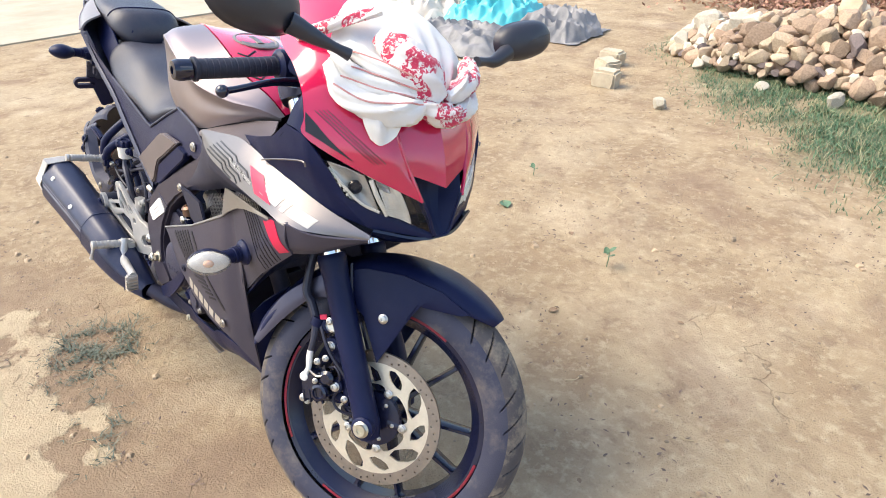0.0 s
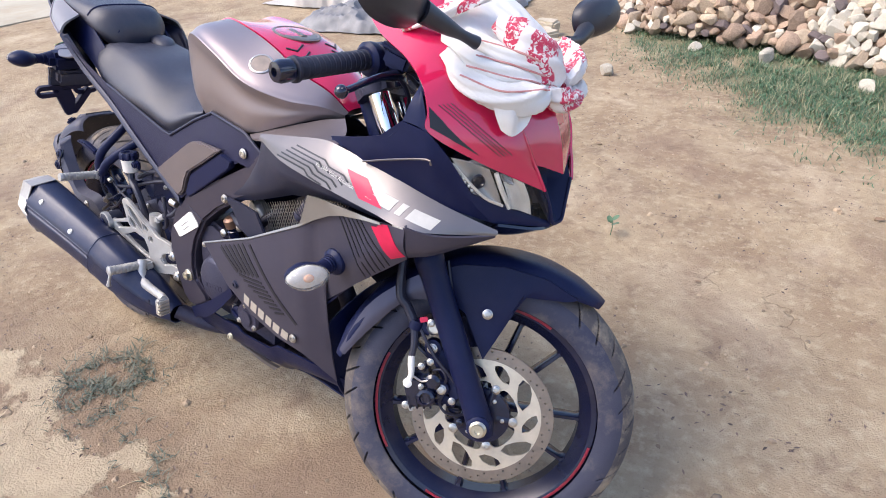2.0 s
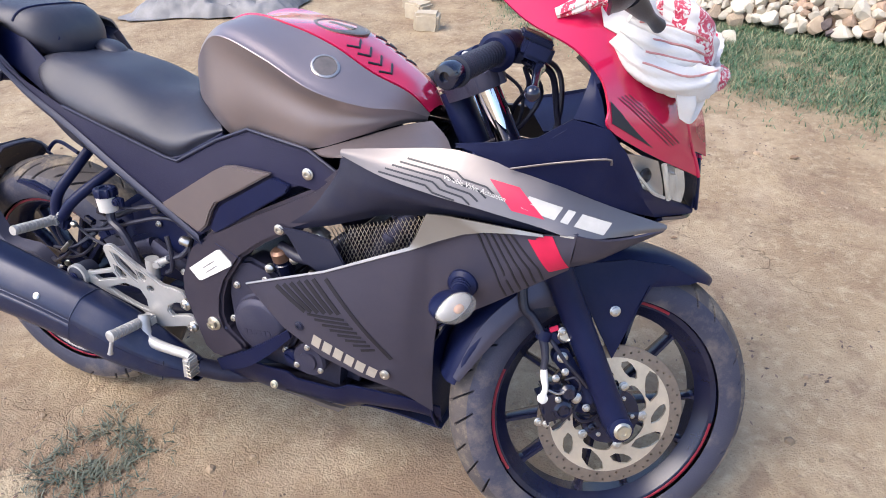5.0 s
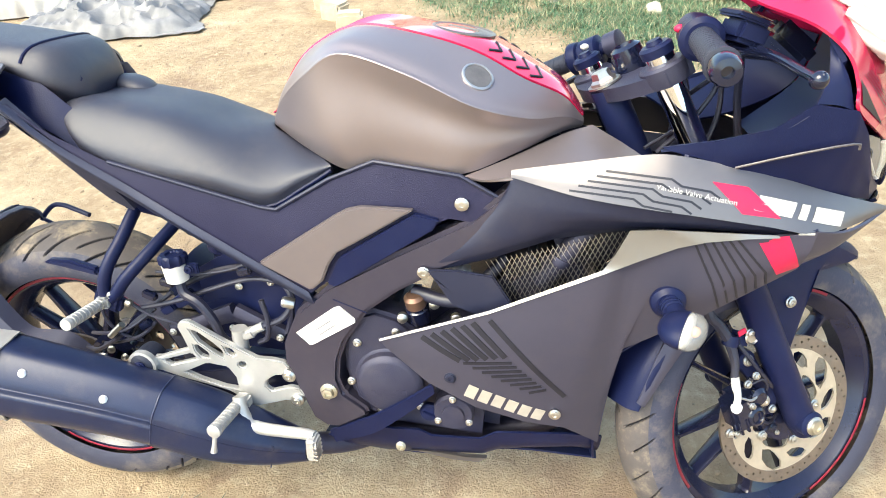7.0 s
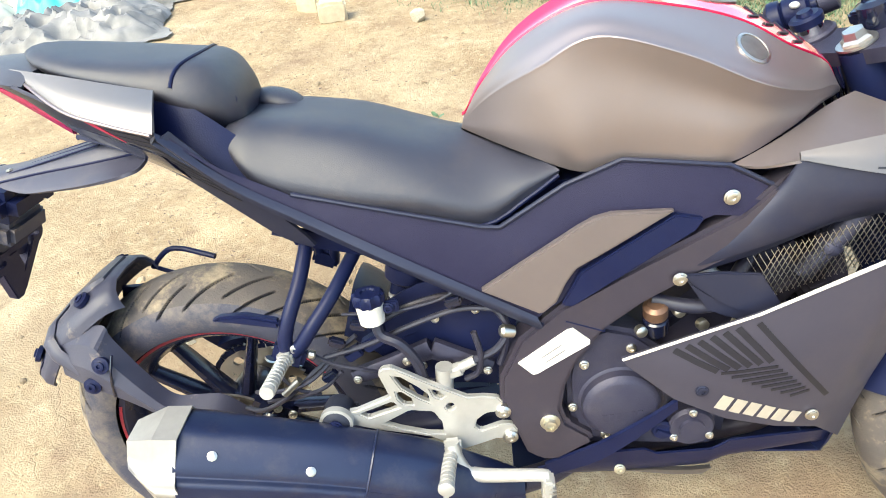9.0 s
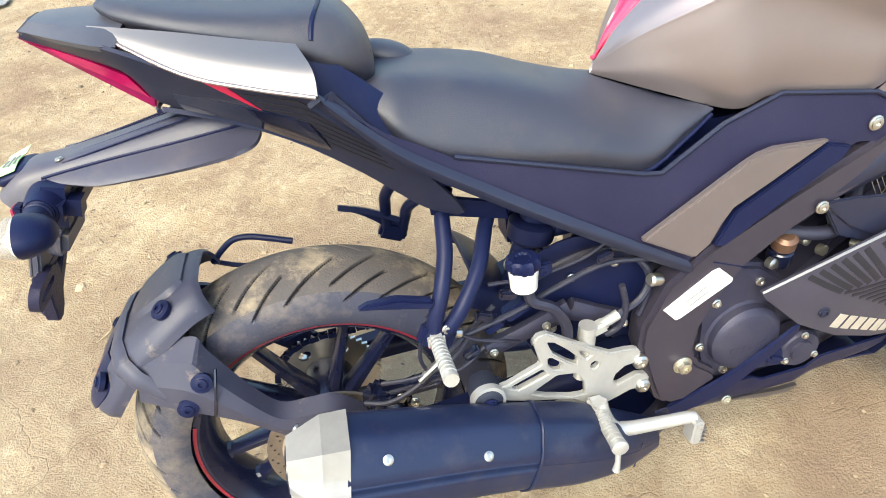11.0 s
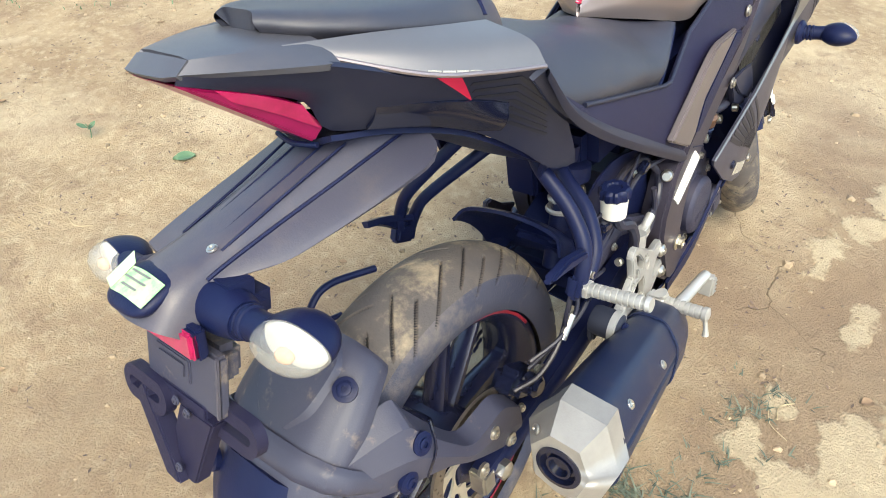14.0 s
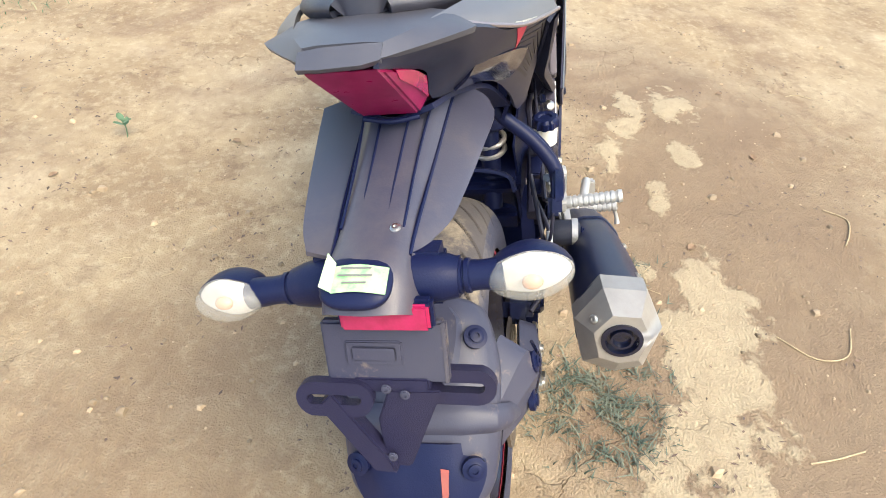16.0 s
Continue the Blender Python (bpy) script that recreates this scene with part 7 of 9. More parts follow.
def on_chain(s):
    for i in range(len(pp) - 1):
        if s <= lens_[i + 1] or i == len(pp) - 2:
            return pp[i].lerp(pp[i + 1], (s - lens_[i]) / (lens_[i + 1] - lens_[i]))
for k in range(n_links):
    a, b = on_chain(lens_[-1] * k / n_links), on_chain(lens_[-1] * (k + 0.92) / n_links)
    off = Vector((0, 0.004 if k % 2 else 0.0065, 0))
    for sg in (-1, 1):
        links.append(bar(a + off * sg, b + off * sg, 0.011, 0.011, 0.0018, 0.0018))
chain = part("chain", joined(*links), BLACK, moto, "dark roller chain")
chain["kind"] = "stuff"
part("chain_guard", sheet([[(0.40, 0.07, 0.44), (0.2, 0.07, 0.445), (0.0, 0.07, 0.435), (-0.06, 0.07, 0.42)], [(0.40, 0.105, 0.44), (0.2, 0.105, 0.445), (0.0, 0.105, 0.435), (-0.06, 0.105, 0.42)], [(0.40, 0.108, 0.425), (0.2, 0.108, 0.43), (0.0, 0.108, 0.42), (-0.06, 0.108, 0.405)]], 4, 2, 0.003, out=(0, 0.5, 1)), BLACK, moto)
coil = [(0.338 + 0.026 * math.cos(a) + 0.018 * (k / 80), -0.045 + 0.026 * math.sin(a), 0.550 + 0.042 * k / 80) for k, a in [(k, 2 * math.pi * 2.5 * k / 80) for k in range(81)]]
shock = part("shock_absorber", joined(tube([(0.30, -0.045, 0.46), (0.365, -0.045, 0.66)], 0.018, 16, 2), box((0.350, -0.035, 0.520), (0.12, 0.13, 0.035), 0.010, (0, -20, 0)), lathe([(0.030, 0), (0.036, 0.006), (0.036, 0.030), (0.026, 0.036)], (0.352, -0.045, 0.602), (0.2, 0, 1), 20)), BLACK, moto, "rear shock absorber with a pale spring")
part("spring", tube(coil, 0.0050, 8, 1, True), SPRING, shock)
LIP = [(0.362, 0.430), (0.334, 0.492), (0.300, 0.538), (0.268, 0.566), (0.254, 0.573)]
part("inner_fender", sheet([[(x - 0.010, -0.095, z - 0.040), (x, -0.078, z - 0.008), (x, 0, z + 0.006), (x, 0.090, z - 0.008), (x - 0.010, 0.120, z - 0.035)] for x, z in LIP], 4, 5, 0.006, out=(0, 0, 1)), BLACK, moto, "black inner rear mudguard")

part("side_shield", sheet([[(0.31, -0.092, 0.585), (0.40, -0.100, 0.625), (0.52, -0.108, 0.60)], [(0.32, -0.096, 0.50), (0.41, -0.104, 0.51), (0.52, -0.112, 0.50)], [(0.36, -0.094, 0.425), (0.43, -0.100, 0.425), (0.52, -0.108, 0.42)]], 4, 4, 0.004), BLACK, moto, "black plastic shield over the shock absorber")
part("battery_box", box((0.44, -0.01, 0.655), (0.16, 0.15, 0.09), 0.02), BLACK, moto)
part("under_tray", joined(box((0.345, 0.010, 0.682), (0.120, 0.110, 0.030), 0.008, (0, 24, 0)), prism([(0.330, 0.664), (0.412, 0.640), (0.408, 0.552), (0.334, 0.562)], 0.004, 0.064, 0.006)), BLACK, moto, "black tray under the seat")
part("tyre_shield", prism([(0.076, 0.630), (0.092, 0.637), (0.130, 0.637), (0.178, 0.622), (0.176, 0.608), (0.104, 0.625)], -0.176, -0.160, 0.004), BLACK, moto, "small black blade on the peg hanger")
part("inner_body", joined(box((0.62, 0, 0.68), (0.36, 0.22, 0.16), 0.03), box((0.90, 0, 0.72), (0.22, 0.14, 0.12), 0.03)), BLACK, moto)
# pillion hangers: two tubes, clamp and folding peg, each side
for side in (-1, 1):
    def P(x, y, z):
        return (x, side * y, z)
    if side < 0:
        lines_ = ([P(0.228, 0.060, 0.722), P(0.216, 0.082, 0.700), P(0.206, 0.128, 0.660), P(0.190, 0.160, 0.622), P(0.178, 0.167, 0.590), P(0.172, 0.165, 0.562)], [P(0.292, 0.060, 0.684), P(0.275, 0.082, 0.662), P(0.250, 0.132, 0.632), P(0.220, 0.162, 0.600), P(0.200, 0.168, 0.575), P(0.186, 0.166, 0.560)])
    else:
        lines_ = ([P(0.222, 0.030, 0.744), P(0.196, 0.065, 0.708), P(0.162, 0.126, 0.640), P(0.158, 0.150, 0.600), P(0.156, 0.162, 0.555), P(0.155, 0.163, 0.540)], [P(0.290, 0.022, 0.702), P(0.256, 0.060, 0.670), P(0.200, 0.126, 0.610), P(0.190, 0.150, 0.575), P(0.182, 0.163, 0.540), P(0.180, 0.164, 0.530)])
    foot = P(0.176, 0.163, 0.556) if side < 0 else P(0.166, 0.163, 0.545)
    hang = part("peg_hanger", joined(*[tube(p, 0.0112 if side < 0 else 0.0100, 14, 5) for p in lines_], box(foot, (0.05, 0.022, 0.036), 0.006, (0, 25, 0))), BLACK, moto, "black tubular pillion peg hanger")
    prof = [(0.008, 0)]
    for k in range(9):
        prof += [(0.0105, 0.006 + 0.0085 * k), (0.0105, 0.011 + 0.0085 * k), (0.009, 0.0115 + 0.0085 * k), (0.009, 0.0140 + 0.0085 * k)]
    prof += [(0.011, 0.086), (0.010, 0.092)]
    if side < 0:
        part("pillion_peg", joined(lathe(prof, P(0.173, 0.178, 0.558), (0, side, 0.12), 14), box(P(0.173, 0.176, 0.557), (0.024, 0.016, 0.022), 0.004)), ALU, hang, "ribbed aluminium pillion peg")
    else:
        part("pillion_peg", sheet([[P(0.182, 0.148, 0.575), P(0.125, 0.146, 0.606), P(0.080, 0.146, 0.622)], [P(0.176, 0.170, 0.566), P(0.125, 0.164, 0.598), P(0.078, 0.158, 0.618)], [P(0.160, 0.166, 0.548), P(0.120, 0.160, 0.584), P(0.078, 0.154, 0.612)]], 4, 3, 0.010, out=(0, 0.2, 1)), BLACK, hang, "folded black pillion peg")
    part("bolt", bolt(P(0.19, 0.172, 0.57), (0, side, 0), 0.006, 0.006), STEEL, hang)
    part("hanger_plate", sheet([[P(0.196, 0.10, 0.735), P(0.30, 0.095, 0.70)], [P(0.20, 0.088, 0.70), P(0.31, 0.085, 0.668)]], 3, 2, 0.006), BLACK, moto)

# right rearset: heel plate with cut-outs, peg, brake pedal
heel = prism([(0.307, 0.520), (0.314, 0.529), (0.328, 0.529), (0.348, 0.514), (0.376, 0.492), (0.409, 0.468), (0.435, 0.450), (0.463, 0.446), (0.482, 0.440), (0.490, 0.428), (0.480, 0.412), (0.460, 0.412), (0.446, 0.402), (0.441, 0.389), (0.450, 0.378), (0.485, 0.386), (0.502, 0.381), (0.510, 0.366), (0.497, 0.352), (0.473, 0.356), (0.447, 0.350), (0.420, 0.345), (0.402, 0.347), (0.394, 0.364), (0.373, 0.380), (0.337, 0.395), (0.300, 0.409), (0.260, 0.428), (0.240, 0.432), (0.246, 0.458), (0.265, 0.458), (0.318, 0.474), (0.313, 0.496)],
              -0.184, -0.172, 0.0022, (((0.328, 0.512), (0.340, 0.507), (0.362, 0.485), (0.377, 0.466), (0.377, 0.451), (0.362, 0.463), (0.338, 0.487)), ((0.329, 0.482), (0.337, 0.479), (0.352, 0.463), (0.351, 0.452), (0.338, 0.455), (0.330, 0.468)), ((0.381, 0.476), (0.393, 0.470), (0.401, 0.459), (0.394, 0.455), (0.385, 0.461)), ((0.268, 0.450), (0.321, 0.464), (0.329, 0.451), (0.281, 0.440)), ((0.302, 0.424), (0.344, 0.442), (0.380, 0.432), (0.391, 0.409), (0.392, 0.384), (0.367, 0.390), (0.326, 0.409)), circle(0.007, 12, 0.407, 0.437)))
for v in heel.verts:
    v.co.y += -0.010 + (v.co.x - 0.233) * 0.13
rs = part("rearset", heel, ALU, moto, "cast silver footrest plate with cut-outs")
part("bush_eye", lathe([(0.0205, -0.006), (0.026, -0.005), (0.026, 0.005), (0.0205, 0.006)], (0.233, -0.196, 0.446), (0, -1, 0), 28, closed=True), ALU, rs)
for c in ((0.488, -0.164, 0.412), (0.496, -0.163, 0.358)):
    part("bolt", joined(lathe([(0.012, -0.012), (0.0125, 0), (0.009, 0.003)], c, (0, -1, 0), 18), bolt(c, (0, -1, 0), 0.007, 0.006)), STEEL, rs)
prof = [(0.011, 0), (0.012, 0.012), (0.009, 0.02)]
for k in range(7):
    prof += [(0.0115, 0.022 + 0.009 * k), (0.0115, 0.028 + 0.009 * k), (0.0098, 0.0285 + 0.009 * k), (0.0098, 0.0308 + 0.009 * k)]
prof += [(0.0125, 0.087), (0.0125, 0.094), (0.008, 0.096)]
peg = part("rider_peg", joined(lathe(prof, (0.402, -0.190, 0.372), (-0.05, -1, 0.10), 16), box((0.404, -0.188, 0.370), (0.028, 0.024, 0.026), 0.005)), ALU, rs, "ribbed aluminium footpeg")
part("peg_feeler", tube([(0.397, -0.278, 0.378), (0.394, -0.284, 0.355), (0.391, -0.286, 0.340)], [0.0045, 0.004, 0.006], 10, 3), ALU, rs)
pedal = part("brake_pedal", joined(tube([(0.404, -0.198, 0.388), (0.409, -0.206, 0.365), (0.420, -0.212, 0.345), (0.440, -0.216, 0.336), (0.490, -0.222, 0.337), (0.532, -0.228, 0.341), (0.548, -0.230, 0.339)], [0.012, 0.0115, 0.0115, 0.0115, 0.0105, 0.010, 0.010], 12, 5), box((0.546, -0.234, 0.320), (0.018, 0.030, 0.046), 0.004, (0, 4, 0))), ALU, rs, "silver brake pedal")
for k in range(4):
    part("pedal_rib", box((0.552, -0.236, 0.303 + 0.009 * k), (0.012, 0.028, 0.003), 0.0008, (0, 12, 0)), STEEL, pedal)
part("rear_master_cylinder", joined(tube([(0.392, -0.150, 0.400), (0.402, -0.150, 0.452)], 0.010, 14, 2), tube([(0.400, -0.150, 0.452), (0.404, -0.150, 0.500)], 0.014, 16, 2), box((0.412, -0.150, 0.488), (0.045, 0.02, 0.018), 0.004, (0, -20, 0)), tube([(0.42, -0.150, 0.492), (0.452, -0.150, 0.508)], 0.008, 12, 2)), ALU, moto, "aluminium rear brake cylinder")
res = part("brake_reservoir", lathe([(0.012, -0.036), (0.019, -0.032), (0.021, -0.004), (0.022, 0.0)], (0.308, -0.148, 0.625), (0, 0, 1), 28), WHITEPLASTIC, moto, "milky brake fluid cup with a black cap")
capprof = [(0.022, 0), (0.0235, 0.003), (0.0235, 0.014), (0.020, 0.018), (0.012, 0.018), (0.010, 0.015)]
cap = lathe(capprof, (0.308, -0.148, 0.625), (0, 0, 1), 40)
for v in cap.verts:
    a = math.atan2(v.co.y + 0.148, v.co.x - 0.308)
    k = 1.04 if math.cos(10 * a) > 0 else 0.92
    v.co.x, v.co.y = 0.308 + (v.co.x - 0.308) * k, -0.148 + (v.co.y + 0.148) * k
part("cap", cap, BLACK, res, "black knurled cap")
part("reservoir_bracket", joined(box((0.335, -0.145, 0.615), (0.03, 0.008, 0.02), 0.002), bolt((0.335, -0.150, 0.615), (0, -1, 0), 0.007, 0.006)), BLACK, moto)
for p, r in (([(0.312, -0.150, 0.592), (0.318, -0.155, 0.570), (0.345, -0.160, 0.555), (0.365, -0.160, 0.520), (0.372, -0.155, 0.480), (0.395, -0.150, 0.465)], 0.0085),
             ([(0.450, -0.150, 0.507), (0.49, -0.145, 0.525), (0.505, -0.135, 0.56), (0.47, -0.12, 0.60), (0.42, -0.115, 0.605), (0.36, -0.12, 0.595), (0.30, -0.125, 0.57)], 0.006),
             ([(0.52, -0.14, 0.585), (0.44, -0.13, 0.59), (0.36, -0.135, 0.57), (0.29, -0.14, 0.545), (0.22, -0.145, 0.53)], 0.0045),
             ([(0.27, -0.12, 0.55), (0.20, -0.135, 0.50), (0.15, -0.145, 0.46), (0.10, -0.14, 0.43), (0.06, -0.12, 0.42)], 0.0042),
             ([(0.235, -0.13, 0.52), (0.19, -0.15, 0.49), (0.14, -0.15, 0.475), (0.09, -0.13, 0.46)], 0.0035),
             ([(0.505, -0.14, 0.56), (0.50, -0.14, 0.52), (0.49, -0.14, 0.49)], 0.006)):
    part("rear_hose", tube(p, r, 8, 6), WIRE, moto)
part("hose_joint", lathe([(0.009, 0), (0.010, 0.003), (0.010, 0.018), (0.007, 0.022)], (0.515, -0.150, 0.555), (-0.9, -0.2, 0.3), 12), STEEL, moto)
part("hose_joint", lathe([(0.006, 0), (0.006, 0.04)], (0.145, -0.152, 0.470), (0.7, 0, 0.6), 10), STEEL, moto)
part("connector_block", joined(box((0.30, -0.13, 0.545), (0.04, 0.02, 0.022), 0.003, (0, -30, 0)), box((0.265, -0.13, 0.525), (0.03, 0.02, 0.018), 0.003, (0, -30, 0))), BLACK, moto)
rcal = part("rear_caliper", joined(box((0.095, -0.098, 0.395), (0.075, 0.05, 0.05), 0.012, (0, 35, 0)), lathe([(0.017, 0), (0.018, 0.02), (0.012, 0.026)], (0.10, -0.115, 0.40), (0, -1, 0), 18), bar((0.02, -0.10, 0.33), (0.11, -0.10, 0.38), 0.05, 0.04, 0.012, 0.012)), GLOSSBLACK, moto, "black rear brake caliper")
for c in ((0.115, -0.125, 0.42), (0.07, -0.122, 0.375), (0.135, -0.12, 0.40), (0.05, -0.112, 0.35)):
    part("bolt", bolt(c, (0, -1, 0.2), 0.006, 0.007), STEEL, rcal)

# left foot controls and stand
part("left_rearset", flip(prism([(0.400, 0.470), (0.415, 0.470), (0.450, 0.440), (0.502, 0.412), (0.470, 0.398), (0.512, 0.362), (0.425, 0.345), (0.385, 0.374), (0.392, 0.440)], -0.172, -0.160, 0.003)), ENGINE, moto)

part("gear_lever", tube([(0.42, 0.19, 0.35), (0.50, 0.20, 0.33), (0.56, 0.205, 0.34), (0.56, 0.235, 0.34)], 0.007, 10, 3), ENGINE, moto)
stand_foot = Matrix.Rotation(radians(LEAN), 4, "X") @ Vector((0.30, 0.345, 0.016))
stand = part("side_stand", tube([(0.50, 0.12, 0.26), (0.42, 0.20, 0.17), stand_foot], [0.013, 0.012, 0.011], 12, 4), BLACK, moto, "black side stand")
part("stand_foot", box(stand_foot, (0.05, 0.035, 0.012), 0.003, (LEAN, 0, 0)), BLACK, stand)
# leg guard loop on the far side of the rear wheel
part("guard_loop", tube([(-0.128, 0.070, 0.604), (-0.108, 0.070, 0.624), (-0.088, 0.070, 0.637), (-0.064, 0.068, 0.638), (-0.035, 0.062, 0.632), (0.000, 0.056, 0.622)], 0.005, 10, 6), BLACK, moto, "thin black wire guard")
part("guard_bar", tube([(-0.126, 0.070, 0.606), (-0.10, 0.066, 0.596), (-0.07, 0.060, 0.590)], 0.004, 8, 2), BLACK, moto)

# rear hugger behind the wheel
def hug(a, prof_):
    a = radians(a)
    return [(RC[0] + r * math.cos(a), y, RC[2] + r * math.sin(a)) for y, r in prof_]


HUGP = ((-0.096, 0.322), (-0.094, 0.338), (-0.082, 0.352), (-0.056, 0.364), (0.0, 0.367), (0.056, 0.364), (0.082, 0.352), (0.094, 0.338), (0.096, 0.322))
def scaled(k, d):
    return [(y * k, r + d) for y, r in HUGP]
hugger = part("rear_hugger", sheet([hug(111.5, scaled(0.70, -0.010)), hug(113, scaled(0.80, -0.004)), hug(117, scaled(0.90, 0.0)), hug(124, scaled(1, 0.0)), hug(131, scaled(1.03, 0.001)), hug(138, scaled(1.02, 0.0)), hug(145, scaled(0.98, 0.0)), hug(150, scaled(0.92, 0.002)), hug(153, scaled(0.80, 0.003))], 3, 4, 0.005, linu=True, out=(-1, 0, 0.5)), HUGGER, moto, "scuffed black rear wheel hugger")
part("hugger_plate", sheet([hug(114.5, [(-0.040, 0.362), (-0.036, 0.368), (0.036, 0.368), (0.040, 0.362)]), hug(118, [(-0.054, 0.362), (-0.048, 0.371), (0.048, 0.371), (0.054, 0.362)]), hug(126, [(-0.050, 0.364), (-0.042, 0.372), (0.042, 0.372), (0.050, 0.364)]), hug(131, [(-0.026, 0.366), (-0.020, 0.370), (0.020, 0.370), (0.026, 0.366)])], 3, 4, 0.006, linu=True, out=(-0.5, 0, 1)), HUGGER, hugger)
part("hugger_collar", sheet([hug(132.5, [(-0.112, 0.285), (-0.106, 0.330), (-0.092, 0.352), (-0.058, 0.368), (0, 0.372), (0.058, 0.368), (0.092, 0.352), (0.106, 0.330)]), hug(134, [(-0.118, 0.285), (-0.111, 0.334), (-0.096, 0.358), (-0.060, 0.3715), (0, 0.3755), (0.060, 0.3715), (0.096, 0.358), (0.111, 0.334)]), hug(136.5, [(-0.118, 0.285), (-0.111, 0.334), (-0.096, 0.358), (-0.060, 0.3715), (0, 0.3755), (0.060, 0.3715), (0.096, 0.358), (0.111, 0.334)]), hug(138, [(-0.110, 0.285), (-0.104, 0.328), (-0.090, 0.350), (-0.056, 0.366), (0, 0.369), (0.056, 0.366), (0.090, 0.350), (0.104, 0.328)])], 3, 3, 0.008, linu=True, out=(-1, 0, 0.5)), HUGGER, hugger, "raised band round the hugger")
part("hugger_plate", sheet([hug(139.5, [(-0.078, 0.352), (-0.040, 0.371), (0.040, 0.371), (0.078, 0.352)]), hug(146, [(-0.082, 0.353), (-0.042, 0.373), (0.042, 0.373), (0.082, 0.353)]), hug(152, [(-0.066, 0.360), (-0.034, 0.374), (0.034, 0.374), (0.066, 0.360)]), hug(156, [(-0.044, 0.364), (-0.026, 0.374), (0.026, 0.374), (0.044, 0.364)])], 3, 4, 0.008, linu=True, out=(-1, 0, 0.3)), BLACK, hugger)
ARM = [[(-0.222, -0.078, 0.572), (-0.150, -0.092, 0.590), (-0.134, -0.100, 0.566), (-0.095, -0.106, 0.496), (-0.060, -0.108, 0.452), (-0.020, -0.106, 0.446), (0.020, -0.104, 0.440), (0.060, -0.100, 0.400)],
       [(-0.228, -0.096, 0.560), (-0.160, -0.124, 0.572), (-0.138, -0.130, 0.546), (-0.098, -0.134, 0.486), (-0.062, -0.136, 0.444), (-0.022, -0.134, 0.436), (0.020, -0.130, 0.428), (0.065, -0.126, 0.384)],
       [(-0.238, -0.100, 0.532), (-0.172, -0.134, 0.534), (-0.142, -0.140, 0.512), (-0.100, -0.141, 0.466), (-0.066, -0.141, 0.430), (-0.022, -0.138, 0.408), (0.020, -0.134, 0.386), (0.062, -0.130, 0.352)],
       [(-0.246, -0.096, 0.500), (-0.184, -0.126, 0.490), (-0.150, -0.132, 0.476), (-0.104, -0.134, 0.446), (-0.068, -0.134, 0.412), (-0.024, -0.131, 0.376), (0.016, -0.128, 0.346), (0.055, -0.124, 0.318)]]
part("hugger_arm", sheet(ARM, 4, 3, 0.010, linv=True, out=(0, -1, 0.3)), HUGGER, hugger, "black hugger support arm", 0.3)
part("hugger_arm", flip(sheet([[(-0.215, -0.094, 0.560), (-0.15, -0.115, 0.540), (-0.08, -0.12, 0.460), (0.0, -0.12, 0.385)], [(-0.232, -0.090, 0.495), (-0.17, -0.112, 0.482), (-0.095, -0.118, 0.405), (-0.015, -0.118, 0.335)]], 4, 3, 0.010, out=(0, -1, 0))), BLACK, hugger)
for c, n in (((-0.182, -0.070, 0.628), (-0.4, -0.35, 0.8)), ((-0.182, 0.070, 0.628), (-0.4, 0.35, 0.8)), ((-0.146, -0.136, 0.541), (0, -1, 0.3)), ((-0.176, -0.134, 0.500), (0, -1, 0.1)), ((-0.297, -0.070, 0.530), (-0.8, -0.25, 0.5)), ((-0.297, 0.070, 0.530), (-0.8, 0.25, 0.5))):
    part("bolt", joined(lathe([(0.014, -0.006), (0.0145, 0.001), (0.010, 0.002)], c, n, 20), bolt(c, n, 0.008, 0.006)), BLACK, hugger)
marks = surf([hugger] + [o for o in hugger.children if o.name.startswith("hugger_plate")])
film("red_mark", ((-0.331, -0.029, 0.546), (-0.333, -0.019, 0.549), (-0.352, -0.021, 0.502), (-0.350, -0.027, 0.498)), marks, SCUFF, hugger, (4, 8))

# hoses, plugs and screws between the rear wheel and the footrest plate
for p, r in (([(0.26, -0.135, 0.600), (0.33, -0.135, 0.597), (0.41, -0.13, 0.610), (0.46, -0.125, 0.640)], 0.0028),
             ([(0.20, -0.150, 0.545), (0.235, -0.150, 0.520), (0.275, -0.148, 0.505), (0.30, -0.140, 0.49)], 0.0030),
             ([(0.155, -0.160, 0.555), (0.150, -0.155, 0.510), (0.165, -0.148, 0.475), (0.20, -0.140, 0.455)], 0.0030),
             ([(0.455, -0.150, 0.560), (0.462, -0.152, 0.520), (0.455, -0.150, 0.485), (0.435, -0.146, 0.470)], 0.0050),
             ([(0.10, -0.120, 0.430), (0.16, -0.140, 0.452), (0.21, -0.150, 0.475), (0.245, -0.150, 0.505)], 0.0035)):
    part("rear_hose", tube(p, r, 8, 6), WIRE, moto)
part("inner_link", joined(bar((0.255, -0.120, 0.470), (0.385, -0.120, 0.515), 0.026, 0.034, 0.02, 0.02), bar((0.385, -0.120, 0.515), (0.475, -0.120, 0.470), 0.034, 0.03, 0.02, 0.02)), ENGINE, moto, "dark cast shock linkage")
for c in ((0.262, -0.133, 0.474), (0.345, -0.133, 0.503), (0.47, -0.133, 0.474), (0.395, -0.106, 0.56), (0.46, -0.112, 0.575), (0.365, -0.104, 0.47), (0.50, -0.115, 0.44)):
    part("bolt", bolt(c, (0, -1, 0), 0.0055, 0.006), STEEL, moto)
for c, a in (((0.247, -0.150, 0.560), 25), ((0.225, -0.152, 0.500), -30), ((0.285, -0.146, 0.585), 10), ((0.43, -0.14, 0.61), -15)):
    part("cable_plug", box(c, (0.026, 0.014, 0.014), 0.003, (0, a, 0)), GLOSSBLACK, moto)
